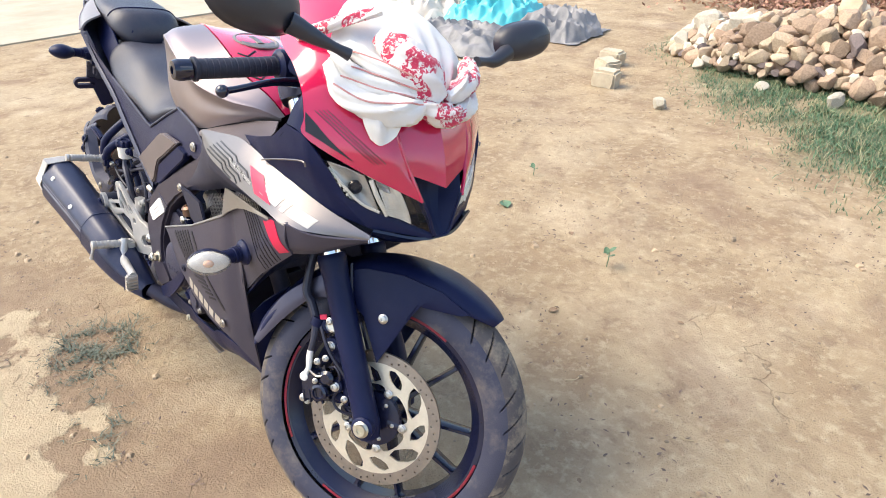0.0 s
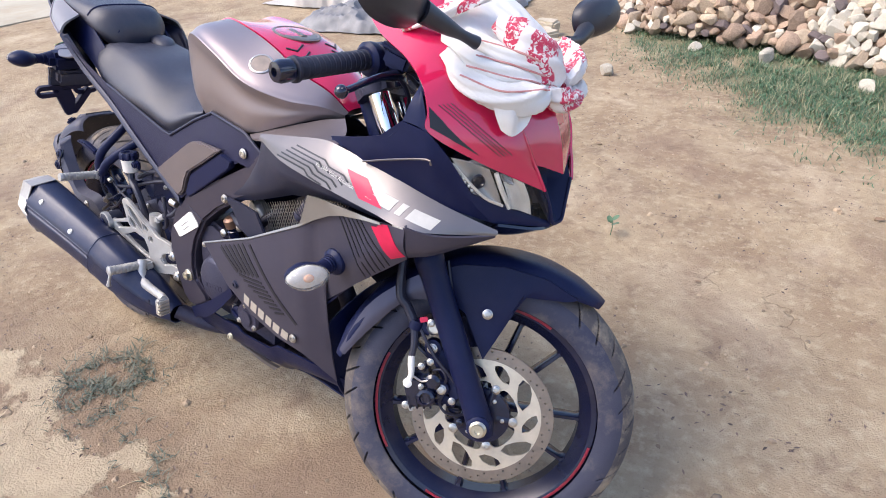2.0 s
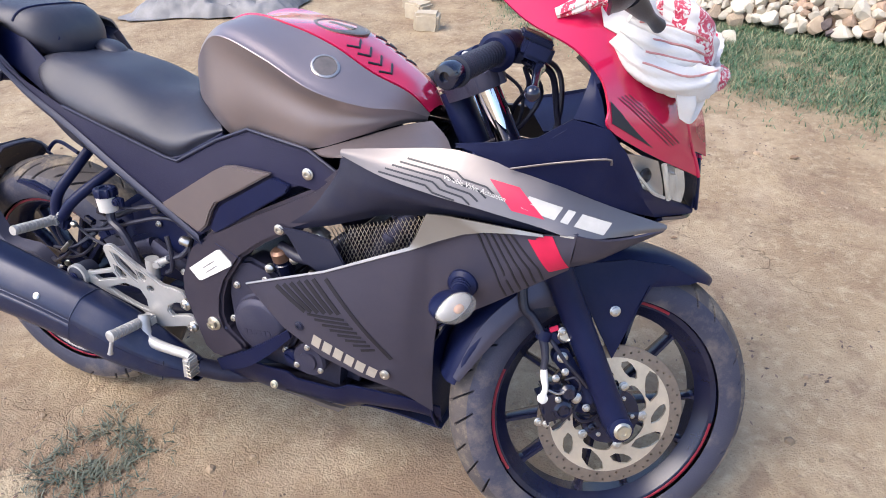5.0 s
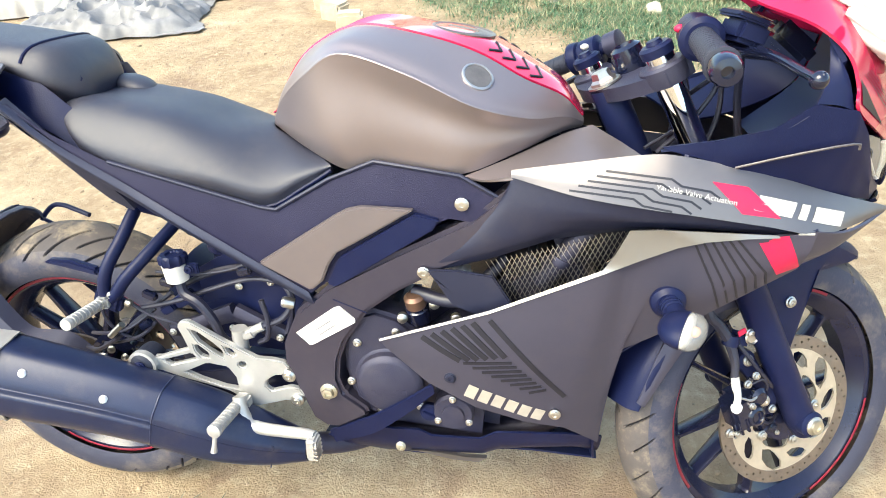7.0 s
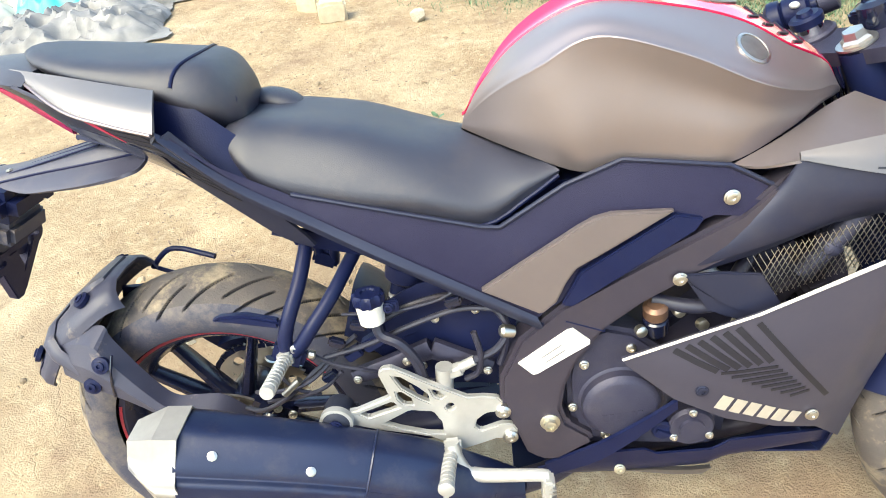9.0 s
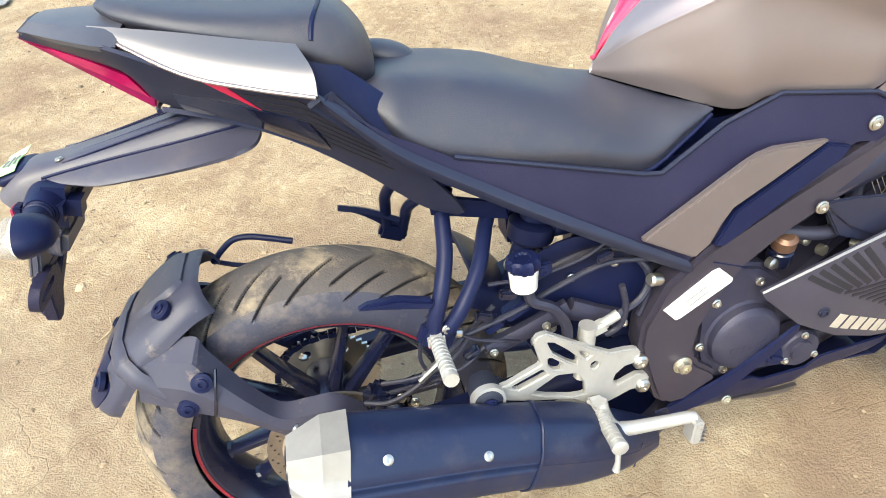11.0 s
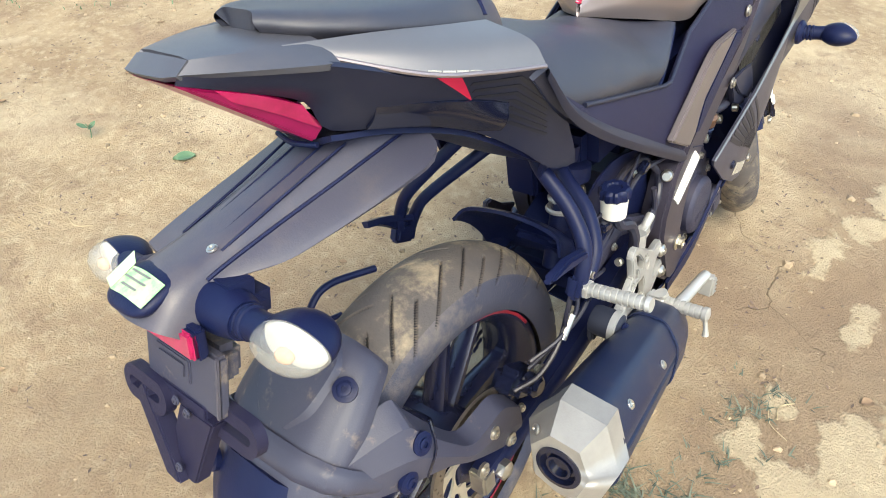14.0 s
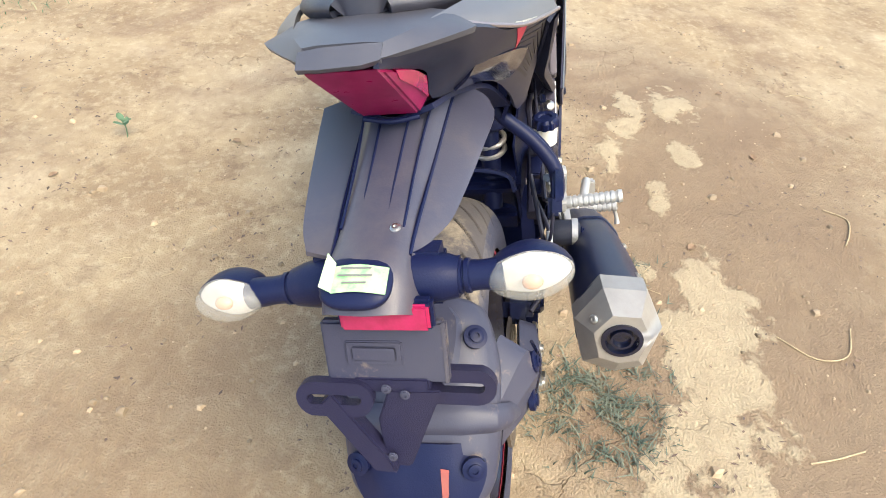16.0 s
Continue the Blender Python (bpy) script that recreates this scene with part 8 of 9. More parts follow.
for c in ((0.205, -0.158, 0.548), (0.318, -0.156, 0.498)):
    part("cable_clip", lathe([(0.005, -0.004), (0.007, -0.002), (0.007, 0.006), (0.005, 0.008)], c, (1, 0, -0.4), 10), STEEL, moto)

# seam, rib and screws of the hugger's arm
part("arm_seam", tube([(-0.124, -0.131, 0.556), (-0.132, -0.142, 0.522), (-0.146, -0.134, 0.476)], 0.0022, 6, 3), GLOSSBLACK, hugger)
for c in ((-0.015, -0.136, 0.415), (-0.048, -0.138, 0.372), (0.028, -0.132, 0.352)):
    part("bolt", joined(lathe([(0.011, -0.004), (0.0115, 0.001), (0.008, 0.002)], c, (0, -1, 0), 18), bolt(c, (0, -1, 0), 0.0065, 0.006)), STEEL, hugger)

# ---- the cloth tied over the cowl ----
def cloth_mat(name, share):
    """White cotton with woven red flowers; share: how much of it is red."""
    m = mat(name, (0.80, 0.75, 0.70), (0.70, 0.64, 0.60), 0.85, 0, 25, 0.5, 1400)
    N, L = m.node_tree.nodes, m.node_tree.links
    b = N["Principled BSDF"]
    base = b.inputs["Base Color"].links[0].from_socket
    co = N.new("ShaderNodeTexCoord")
    wv = N.new("ShaderNodeTexWave")
    wv.inputs["Scale"].default_value, wv.inputs["Distortion"].default_value, wv.inputs["Detail"].default_value = 9, 3.5, 2
    nz = N.new("ShaderNodeTexNoise")
    nz.inputs["Scale"].default_value, nz.inputs["Detail"].default_value, nz.inputs["Distortion"].default_value = 140, 3, 1.0
    for n in (wv, nz):
        L.new(co.outputs["Object"], n.inputs["Vector"])
    r1, r2 = N.new("ShaderNodeMapRange"), N.new("ShaderNodeMapRange")
    r1.inputs["From Min"].default_value, r1.inputs["From Max"].default_value = 1 - share - 0.05, 1 - share + 0.05
    r2.inputs["From Min"].default_value, r2.inputs["From Max"].default_value = 0.42, 0.50
    L.new(wv.outputs["Fac"], r1.inputs["Value"])
    L.new(nz.outputs["Fac"], r2.inputs["Value"])
    mu = N.new("ShaderNodeMath")
    mu.operation = "MULTIPLY"
    L.new(r1.outputs["Result"], mu.inputs[0])
    L.new(r2.outputs["Result"], mu.inputs[1])
    mx = N.new("ShaderNodeMix")
    mx.data_type = "RGBA"
    mx.inputs["B"].default_value = (0.55, 0.03, 0.08, 1)
    L.new(base, mx.inputs["A"])
    L.new(mu.outputs[0], mx.inputs["Factor"])
    L.new(mx.outputs["Result"], b.inputs["Base Color"])
    b.inputs["Sheen Weight"].default_value = 0.25
    return m


COTTON, FLOWERED = mat("white_cotton", (0.76, 0.73, 0.68), (0.70, 0.66, 0.61), 0.88, 0, 25, 0.5, 1400), cloth_mat("red_flowered_cotton", 0.66)
COTTON.node_tree.nodes["Principled BSDF"].inputs["Sheen Weight"].default_value = 0.25
cowl_tree = surf([o for o in moto.children if o.name.startswith("red_cowl")])
CORE = Vector((1.19, 0.01, 0.95))


def drape_rows():
    rows = []
    n, m = 46, 60
    for j in range(n):
        row = []
        for i in range(m):
            u, v = i / (m - 1), j / (n - 1)
            az = radians(-56 + 98 * u)
            low = 22 * max(0.0, 0.30 - u) / 0.30 + 10 * max(0.0, u - 0.75) / 0.25 + 1.5 * math.sin(9 * u)
            el = radians(low * (1 - v) + 86 * v)
            d = Vector((math.cos(el) * math.cos(az), math.cos(el) * math.sin(az), math.sin(el)))
            h = cowl_tree.ray_cast(CORE, d)[0]
            base = (h - CORE).length if h else 0.17
            ku, kv = u - 0.56, v + 0.03
            far = math.hypot(ku * 1.3, kv)
            pleat = math.sin(15 * math.atan2(kv, ku * 1.3)) * min(1.0, far * 5) * max(0.0, 1 - far * 1.5)
            fold = 0.0065 * pleat + 0.004 * noise.noise((u * 5, v * 5, 1.7))
            puff = 0.008 + 0.024 * math.sin(math.pi * min(1, v)) ** 0.8
            row.append(tuple(CORE + d * (base + max(0.005, puff + fold))))
        rows.append(row)
    return rows


cloth = tagged(new("tied_cloth", finish("tied_cloth", sheet(drape_rows(), 1, 1, 0.003, out=(0.3, 0, 1)), COTTON, 1.2)), "white cotton cloth with red woven flowers, tied over the red cowl", "cloth")
cloth.matrix_world = moto.matrix_world.copy()


def roll(pts, radii, material, seed, flat=0.75):
    """A twisted, creased roll of cloth along a line."""
    p = catmull(pts, 9)
    r = catmull(np.array([[v] for v in radii]), 9)[:, 0]
    bm = bmesh.new()
    last, u = None, None
    seg = 30
    for i, c in enumerate(p):
        d = Vector(p[min(i + 1, len(p) - 1)] - p[max(i - 1, 0)]).normalized()
        u = ring_frame(d)[0] if u is None else (u - d * u.dot(d)).normalized()
        w = d.cross(u)
        ring = []
        for k in range(seg):
            a = 2 * math.pi * k / seg
            tw = a * 1 + i * 0.10
            crease = 1 + 0.13 * math.sin(5 * tw + seed) + 0.09 * math.sin(9 * tw - 0.17 * i + seed * 2) + 0.10 * noise.noise((c[0] * 30, c[1] * 30, a + seed))
            ring.append(bm.verts.new(Vector(c) + (u * math.cos(a) + w * math.sin(a) * flat) * r[i] * crease))
        if last:
            for k in range(seg):
                bm.faces.new((last[k], last[(k + 1) % seg], ring[(k + 1) % seg], ring[k]))
        else:
            bm.faces.new(ring[::-1])
        last = ring
    bm.faces.new(last)
    bmesh.ops.recalc_face_normals(bm, faces=bm.faces)
    return bm


for pts, radii, material, seed, flat in (
        ([(1.298, -0.128, 1.002), (1.345, -0.136, 0.964), (1.395, -0.112, 0.947), (1.420, -0.066, 0.944), (1.424, -0.034, 0.950)], [0.012, 0.018, 0.021, 0.023, 0.010], COTTON, 1.0, 0.8),
        ([(1.303, -0.122, 1.014), (1.355, -0.118, 0.986), (1.397, -0.076, 0.968), (1.414, -0.028, 0.958)], [0.010, 0.016, 0.016, 0.008], COTTON, 2.3, 0.8),
        ([(1.312, -0.108, 1.030), (1.370, -0.088, 1.002), (1.402, -0.046, 0.982), (1.416, -0.020, 0.966)], [0.010, 0.015, 0.015, 0.008], COTTON, 3.6, 0.8),
        ([(1.345, -0.074, 1.050), (1.384, -0.050, 1.022), (1.410, -0.020, 0.990), (1.424, 0.004, 0.960)], [0.012, 0.031, 0.033, 0.013], FLOWERED, 3.1, 0.55),
        ([(1.424, 0.014, 0.962), (1.418, 0.048, 0.972), (1.396, 0.086, 0.986), (1.362, 0.112, 1.008)], [0.014, 0.025, 0.026, 0.016], FLOWERED, 4.4, 0.7),
        ([(1.418, -0.034, 0.950), (1.432, -0.006, 0.938), (1.436, 0.022, 0.935), (1.430, 0.044, 0.940)], [0.012, 0.021, 0.021, 0.014], FLOWERED, 5.2, 0.8),
        ([(1.430, 0.038, 0.938), (1.420, 0.064, 0.942), (1.396, 0.098, 0.955)], [0.014, 0.022, 0.014], COTTON, 6.0, 0.8),
        ([(1.215, -0.138, 1.030), (1.255, -0.130, 1.046), (1.295, -0.096, 1.068), (1.320, -0.050, 1.086)], [0.008, 0.012, 0.013, 0.010], FLOWERED, 7.7, 0.6)):
    part("cloth_fold", roll(pts, radii, material, seed, flat), material, cloth, sharp=1.2)
part("hanging_corner", sheet([[(1.384, -0.128, 0.950), (1.404, -0.112, 0.946), (1.414, -0.098, 0.944), (1.424, -0.080, 0.944)], [(1.392, -0.126, 0.922), (1.416, -0.112, 0.920), (1.414, -0.094, 0.918), (1.428, -0.080, 0.924)], [(1.398, -0.116, 0.898), (1.412, -0.108, 0.890), (1.420, -0.096, 0.896), (1.424, -0.084, 0.906)]], 4, 5, 0.005, out=(0.7, -0.7, 0)), COTTON, cloth, "hanging white corner")
PINK = mat("woven_pink_stripe", (0.55, 0.20, 0.18), (0.62, 0.34, 0.30), 0.85, 0, 60, 0.4, 1200)
for k, pts in enumerate(([(1.340, -0.150, 0.975), (1.396, -0.128, 0.958), (1.428, -0.078, 0.958), (1.436, -0.046, 0.958)], [(1.345, -0.143, 0.990), (1.392, -0.100, 0.974), (1.418, -0.048, 0.964)], [(1.350, -0.126, 1.004), (1.398, -0.078, 0.988), (1.418, -0.036, 0.974)], [(1.330, -0.118, 1.025), (1.380, -0.085, 1.014), (1.412, -0.046, 0.994)])):
    stripe_tree = surf([cloth] + [o for o in cloth.children if o.name.startswith("cloth_fold")])
    laid = []
    for p in catmull(pts, 8):
        h = stripe_tree.ray_cast(Vector(p) + Vector((0.05, -0.06, 0.03)), Vector((-0.6, 0.72, -0.36)))[0]
        if h:
            laid.append(h)
    if len(laid) > 3:
        part("woven_stripe", tube(laid, 0.0017, 5, 1), PINK, cloth)

# ---- surroundings ----
def land(x, y):
    return ground_height(x, y) if abs(x) < 12 and abs(y) < 12 else 0.0


STONES = [mat("brown_stone", (0.36, 0.255, 0.175), (0.23, 0.16, 0.11), 0.9, 0, 9, 0.6, 90, vary=0.35), mat("tan_stone", (0.46, 0.36, 0.25), (0.33, 0.25, 0.17), 0.9, 0, 8, 0.6, 90, vary=0.3), mat("pale_stone", (0.55, 0.50, 0.40), (0.42, 0.37, 0.29), 0.88, 0, 9, 0.5, 90, vary=0.2), mat("dark_stone", (0.16, 0.12, 0.11), (0.11, 0.09, 0.085), 0.9, 0, 9, 0.6, 90, vary=0.3)]


def stone_mesh(seed, material, boxy, fine=3):
    rnd = random.Random(seed)
    bm = bmesh.new()
    bmesh.ops.create_icosphere(bm, subdivisions=fine, radius=1)
    cuts = [(Vector((rnd.gauss(0, 1), rnd.gauss(0, 1), rnd.gauss(0, 1))).normalized(), rnd.uniform(0.50, 0.82)) for _ in range(boxy)]
    for v in bm.verts:
        for n, d in cuts:
            o = v.co.dot(n) - d
            if o > 0:
                v.co -= n * o * 0.97
        v.co *= 1 + 0.08 * noise.noise(v.co * 1.6 + Vector((seed, 0, 0))) + 0.05 * noise.noise(v.co * 5 + Vector((seed, 0, 0)))
    bmesh.ops.scale(bm, vec=(1, rnd.uniform(0.75, 0.98), rnd.uniform(0.68, 0.92)), verts=bm.verts)
    return finish("stone", bm, material, 0.30)


rnd = random.Random(11)
templates = [stone_mesh(20 + k, STONES[(0, 1, 0, 1, 2, 0, 1, 3, 2, 0)[k]], 8 + k % 5) for k in range(10)]
rough = [stone_mesh(20 + k, STONES[(0, 1, 0, 1, 2, 0, 1, 3, 2, 0)[k]], 8 + k % 5, 2) for k in range(10)]
pale = [k for k in range(10) if k in (4, 8)]
FRONT = [(-0.62, 4.45), (0.10, 4.05), (0.95, 3.98), (1.75, 3.68), (2.60, 3.35), (3.60, 3.05)]


def on_front(u):
    t = u * (len(FRONT) - 1)
    i = min(int(t), len(FRONT) - 2)
    a, b = FRONT[i], FRONT[i + 1]
    return a[0] + (b[0] - a[0]) * (t - i), a[1] + (b[1] - a[1]) * (t - i)


RISE, RUN = 0.40, 1.05


def heap_height(u, depth):
    """Height of the heap at a stretch along its front and a depth behind it."""
    f = max(0.0, min(1.0, depth / RUN))
    low = 0.35 + 0.65 * min(1, u * 3.5)
    return RISE * low * (math.sin(math.pi * min(1.0, f * 1.25 if f < 0.4 else 0.5 + (f - 0.4) * 0.75)) ** 0.8)


core_v, core_f = [], []
for i in range(61):
    for j in range(25):
        u, depth = i / 60, 0.04 + (RUN - 0.06) * j / 24
        x, y = on_front(u)
        core_v.append((x + 0.1 * depth, y + depth, max(-0.02, heap_height(u, depth) - 0.035 + 0.02 * noise.noise((x * 5, (y + depth) * 5, 3)))))
for i in range(60):
    for j in range(24):
        core_f.append((i * 25 + j, (i + 1) * 25 + j, (i + 1) * 25 + j + 1, i * 25 + j + 1))
me = bpy.data.meshes.new("earth_mound")
me.from_pydata(core_v, [], core_f)
me.polygons.foreach_set("use_smooth", [True] * len(core_f))
me.materials.append(mat("mound_earth", (0.24, 0.17, 0.12), (0.17, 0.12, 0.085), 0.95, 0, 6, 0.8, 60))
tagged(new("earth_mound", me), "dark earth and rubble under the field stones", "mound", kind="stuff")
taken, singles, spare = [], [], []
tries = 0
while len(taken) < 1900 and tries < 42000:
    tries += 1
    u, depth = rnd.uniform(0, 1), 0.02 + 0.90 * rnd.random() ** 1.35
    x, y = on_front(u)
    x, y = x + 0.1 * depth, y + depth
    size = rnd.choice((0.045, 0.065, 0.085, 0.105)) * rnd.uniform(0.85, 1.15) if u < 0.44 else rnd.uniform(0.034, 0.078)
    if rnd.random() < 0.05:
        size *= 1.45
    z = heap_height(u, depth) + size * rnd.uniform(-0.1, 0.45)
    if any((x - a) ** 2 + (y - b) ** 2 + (z - c) ** 2 < (0.47 * (size + d)) ** 2 for a, b, c, d in taken):
        continue
    taken.append((x, y, z, size))
    which = rnd.choice(pale) if (u > 0.44 and rnd.random() < 0.75) or (u < 0.14 and rnd.random() < 0.5) or rnd.random() < 0.06 else rnd.choice((0, 1, 2, 3, 5, 6, 7, 9))
    m = pose(x, y, max(z, size * 0.3), rnd.uniform(-35, 35), rnd.uniform(-35, 35), rnd.uniform(0, 360)) @ Matrix.Diagonal((size, size * rnd.uniform(0.8, 1.2), size * rnd.uniform(0.8, 1.3), 1))
    if depth > 0.42 or u > 0.62 or len(singles) >= 290:
        spare.append((which, m))
        continue
    singles.append(which)
    st_ob = new("stone", templates[which])
    st_ob.matrix_world = m
    tagged(st_ob, {0: "rough brown field stone in a heap", 1: "rough tan field stone in a heap", 2: "pale grey field stone in a heap", 3: "dark brown field stone in a heap"}[STONES.index(templates[which].materials[0])], "stone", "stone heap")
for kind in range(10):
    bm = bmesh.new()
    for which, m in spare:
        if which == kind:
            n0 = len(bm.verts)
            bm.from_mesh(rough[kind])
            bm.verts.ensure_lookup_table()
            for v in bm.verts[n0:]:
                v.co = m @ v.co
    if len(bm.verts):
        me = bpy.data.meshes.new("far_stones")
        bm.to_mesh(me)
        me.materials.append(templates[kind].materials[0])
        me.polygons.foreach_set("use_smooth", [True] * len(me.polygons))
        tagged(new("far_stones", me), "field stones at the back of the heap", "stones", kind="stuff")
    bm.free()
for x, y, s, k in ((0.165, 3.10, 0.060, 4), (0.45, 3.86, 0.05, 8), (0.92, 3.80, 0.075, 4), (1.32, 3.96, 0.15, 8), (-0.15, 4.12, 0.06, 8), (-0.411, 0.574, 0.022, 4), (1.55, 3.45, 0.06, 8)):
    o = new("loose_stone", templates[k])
    o.matrix_world = pose(x, y, land(x, y) + s * 0.40, 5, 0, 40 * k + 100 * x) @ Matrix.Diagonal((s, s, s, 1))
    tagged(o, "pale loose stone lying on bare earth", "stone")
BLOCK = mat("pale_plaster_block", (0.50, 0.43, 0.31), (0.40, 0.33, 0.24), 0.9, 0, 14, 0.6, 120)
for x, y, a in ((-0.38, 3.29, 12), (-0.56, 3.56, -20), (-0.70, 3.82, 5)):
    bm = box((0, 0, 0.06), (0.17, 0.13, 0.13), 0.016)
    bmesh.ops.subdivide_edges(bm, edges=bm.edges[:], cuts=2, use_grid_fill=True)
    for v in bm.verts:
        v.co += Vector((noise.noise(v.co * 22 + Vector((x * 9, 0, 0))), noise.noise(v.co * 22 + Vector((0, x * 9, 5))), noise.noise(v.co * 22 + Vector((3, 0, x * 9))))) * 0.010
    o = thing("rubble_block", bm, BLOCK, "chipped pale block lying on bare earth", "block", "rubble blocks")
    o.matrix_world = pose(x, y, land(x, y) - 0.01, 0, 3, a)


def leaf_mat(name, c1, c2):
    m = mat(name, c1, c2, 0.6, 0, 14)
    N, L = m.node_tree.nodes, m.node_tree.links
    g = N.new("ShaderNodeNewGeometry")
    hs = N.new("ShaderNodeHueSaturation")
    mr = N.new("ShaderNodeMapRange")
    mr.inputs["To Min"].default_value, mr.inputs["To Max"].default_value = 0.55, 1.5
    L.new(g.outputs["Random Per Island"], mr.inputs["Value"])
    L.new(mr.outputs["Result"], hs.inputs["Value"])
    b = N["Principled BSDF"]
    L.new(b.inputs["Base Color"].links[0].from_socket, hs.inputs["Color"])
    L.new(hs.outputs["Color"], b.inputs["Base Color"])
    return m


GRASS = leaf_mat("grass_blades", (0.055, 0.125, 0.060), (0.090, 0.160, 0.080))
DRYGRASS = leaf_mat("dry_grass", (0.20, 0.21, 0.11), (0.30, 0.27, 0.16))
DEADLEAF = leaf_mat("dead_leaf", (0.30, 0.20, 0.11), (0.20, 0.12, 0.07))
TWIG = mat("straw", (0.50, 0.40, 0.24), (0.36, 0.27, 0.16), 0.8, 0, 30)
BRUSH = leaf_mat("dry_brush", (0.30, 0.13, 0.10), (0.36, 0.22, 0.12))


def blades(name, spots, material, label, height, width, lean_):
    """Many small bent blades at the given places."""
    verts, faces = [], []
    for x, y, k in spots:
        h, w = height * rnd.uniform(0.5, 1.3) * k, width * rnd.uniform(0.7, 1.3)
        a = rnd.uniform(0, 2 * math.pi)
        dx, dy = math.cos(a), math.sin(a)
        l = lean_ * rnd.uniform(0.3, 1.4)
        z = land(x, y) - 0.003
        b0 = len(verts)
        for f, ww in ((0, 1), (0.5, 0.8), (1.0, 0.08)):
            cx, cy, cz = x + dx * l * h * f * f, y + dy * l * h * f * f, z + h * f * (1 - 0.25 * f * min(1, l))
            verts.append((cx - dy * w * ww / 2, cy + dx * w * ww / 2, cz))
            verts.append((cx + dy * w * ww / 2, cy - dx * w * ww / 2, cz))
        faces += [(b0, b0 + 1, b0 + 3, b0 + 2), (b0 + 2, b0 + 3, b0 + 5, b0 + 4)]
    me = bpy.data.meshes.new(name)
    me.from_pydata(verts, [], faces)
    me.materials.append(material)
    return tagged(new(name, me), label, "grass", kind="stuff")


spots, dry = [], []
while len(spots) < 105000:
    x = rnd.uniform(-0.8, 4.3)
    y = edge_y(x) + rnd.uniform(-0.2, 1.9)
    dens = noise.noise((x * 1.7, y * 1.7, 5)) * 0.7 + 0.50 + 0.55 * noise.noise((x * 6, y * 6, 9))
    near = (y - edge_y(x) + 0.22 * noise.noise((x * 3.1, y * 3.1, 17))) / 0.85
    if rnd.random() < min(1, max(0.03, near)) * max(0.03, dens):
        (spots if rnd.random() < 0.9 else dry).append((x, y, 1.0))
        if len(spots) % 12 == 0:
            dry.append((x + rnd.uniform(-0.2, 0.2), y + rnd.uniform(-0.2, 0.2), 0.9))
blades("grass", spots, GRASS, "short green grass in front of the stone heap", 0.032, 0.0046, 1.2)
blades("grass", dry, DRYGRASS, "dry straw-coloured grass among the green", 0.055, 0.004, 0.9)
tuft = []
while len(tuft) < 760:
    x, y = rnd.gauss(0.20, 0.085), rnd.gauss(-0.25, 0.075)
    if noise.noise((x * 16, y * 16, 2)) + 0.5 * noise.noise((x * 42, y * 42, 6)) > -0.02 and math.hypot((x - 0.20) / 0.21, (y + 0.25) / 0.17) < 1:
        tuft.append((x, y, rnd.uniform(0.5, 1.05)))
while len(tuft) < 1010:
    x, y = rnd.uniform(0.05, 0.75), rnd.gauss(-0.36, 0.05)
    if noise.noise((x * 20, y * 20, 4)) > 0.18:
        tuft.append((x, y, 0.6))
TUFT = leaf_mat("tuft_blades", (0.050, 0.075, 0.055), (0.15, 0.15, 0.105))
blades("grass_tuft", tuft, TUFT, "dusty grey-green grass tuft beside the rear wheel", 0.026, 0.0040, 1.9)


def leaf_ob(name, x, y, size, turn, material, label, cat):
    bm = bmesh.new()
    rows = []
    for f, w in ((0, 0.04), (0.25, 0.30), (0.55, 0.36), (0.8, 0.22), (1.0, 0.02)):
        rows.append([(f, -w, 0.02 + 0.22 * f * (1 - f) + 0.10), (f, 0, 0.22 * f * (1 - f)), (f, w, 0.02 + 0.22 * f * (1 - f) + 0.10)])
    bm = sheet(rows, 2, 3, 0.012, out=(0, 0, 1))
    bm.transform(pose(x, y, land(x, y) + 0.002, 0, 0, turn) @ Matrix.Diagonal((size, size, size, 1)))
    return thing(name, bm, material, label, cat)


FRESH = mat("fresh_leaf", (0.07, 0.14, 0.07), (0.10, 0.17, 0.09), 0.5, 0, 30)
leaf_ob("fallen_leaf", 0.456, 1.40, 0.07, 150, FRESH, "green fallen leaf on bare earth", "leaf")
leaf_ob("fallen_leaf", 1.83, 1.90, 0.04, 40, DEADLEAF, "brown fallen leaf on bare earth", "leaf")


def seedling(x, y, h, n):
    stem = tagged(new("seedling", finish("seedling", tube([(x, y, land(x, y)), (x + 0.006, y, land(x, y) + h * 0.6), (x, y + 0.008, land(x, y) + h)], 0.0018, 6, 3), FRESH)), "small green seedling growing from bare earth", "plant")
    for k in range(n):
        rows = [[(f, -w, 0.1 * f), (f, 0, 0.0), (f, w, 0.1 * f)] for f, w in ((0, 0.05), (0.4, 0.32), (0.8, 0.25), (1.0, 0.03))]
        bm = sheet(rows, 2, 3, 0.02, out=(0, 0, 1))
        bm.transform(pose(x, y, land(x, y) + h * (0.65 + 0.35 * k / n), 0, -25, 137 * k) @ Matrix.Diagonal((0.034, 0.034, 0.034, 1)))
        part("leaf", bm, FRESH, stem)


seedling(1.057, 1.29, 0.07, 4)
seedling(0.30, 1.75, 0.05, 3)


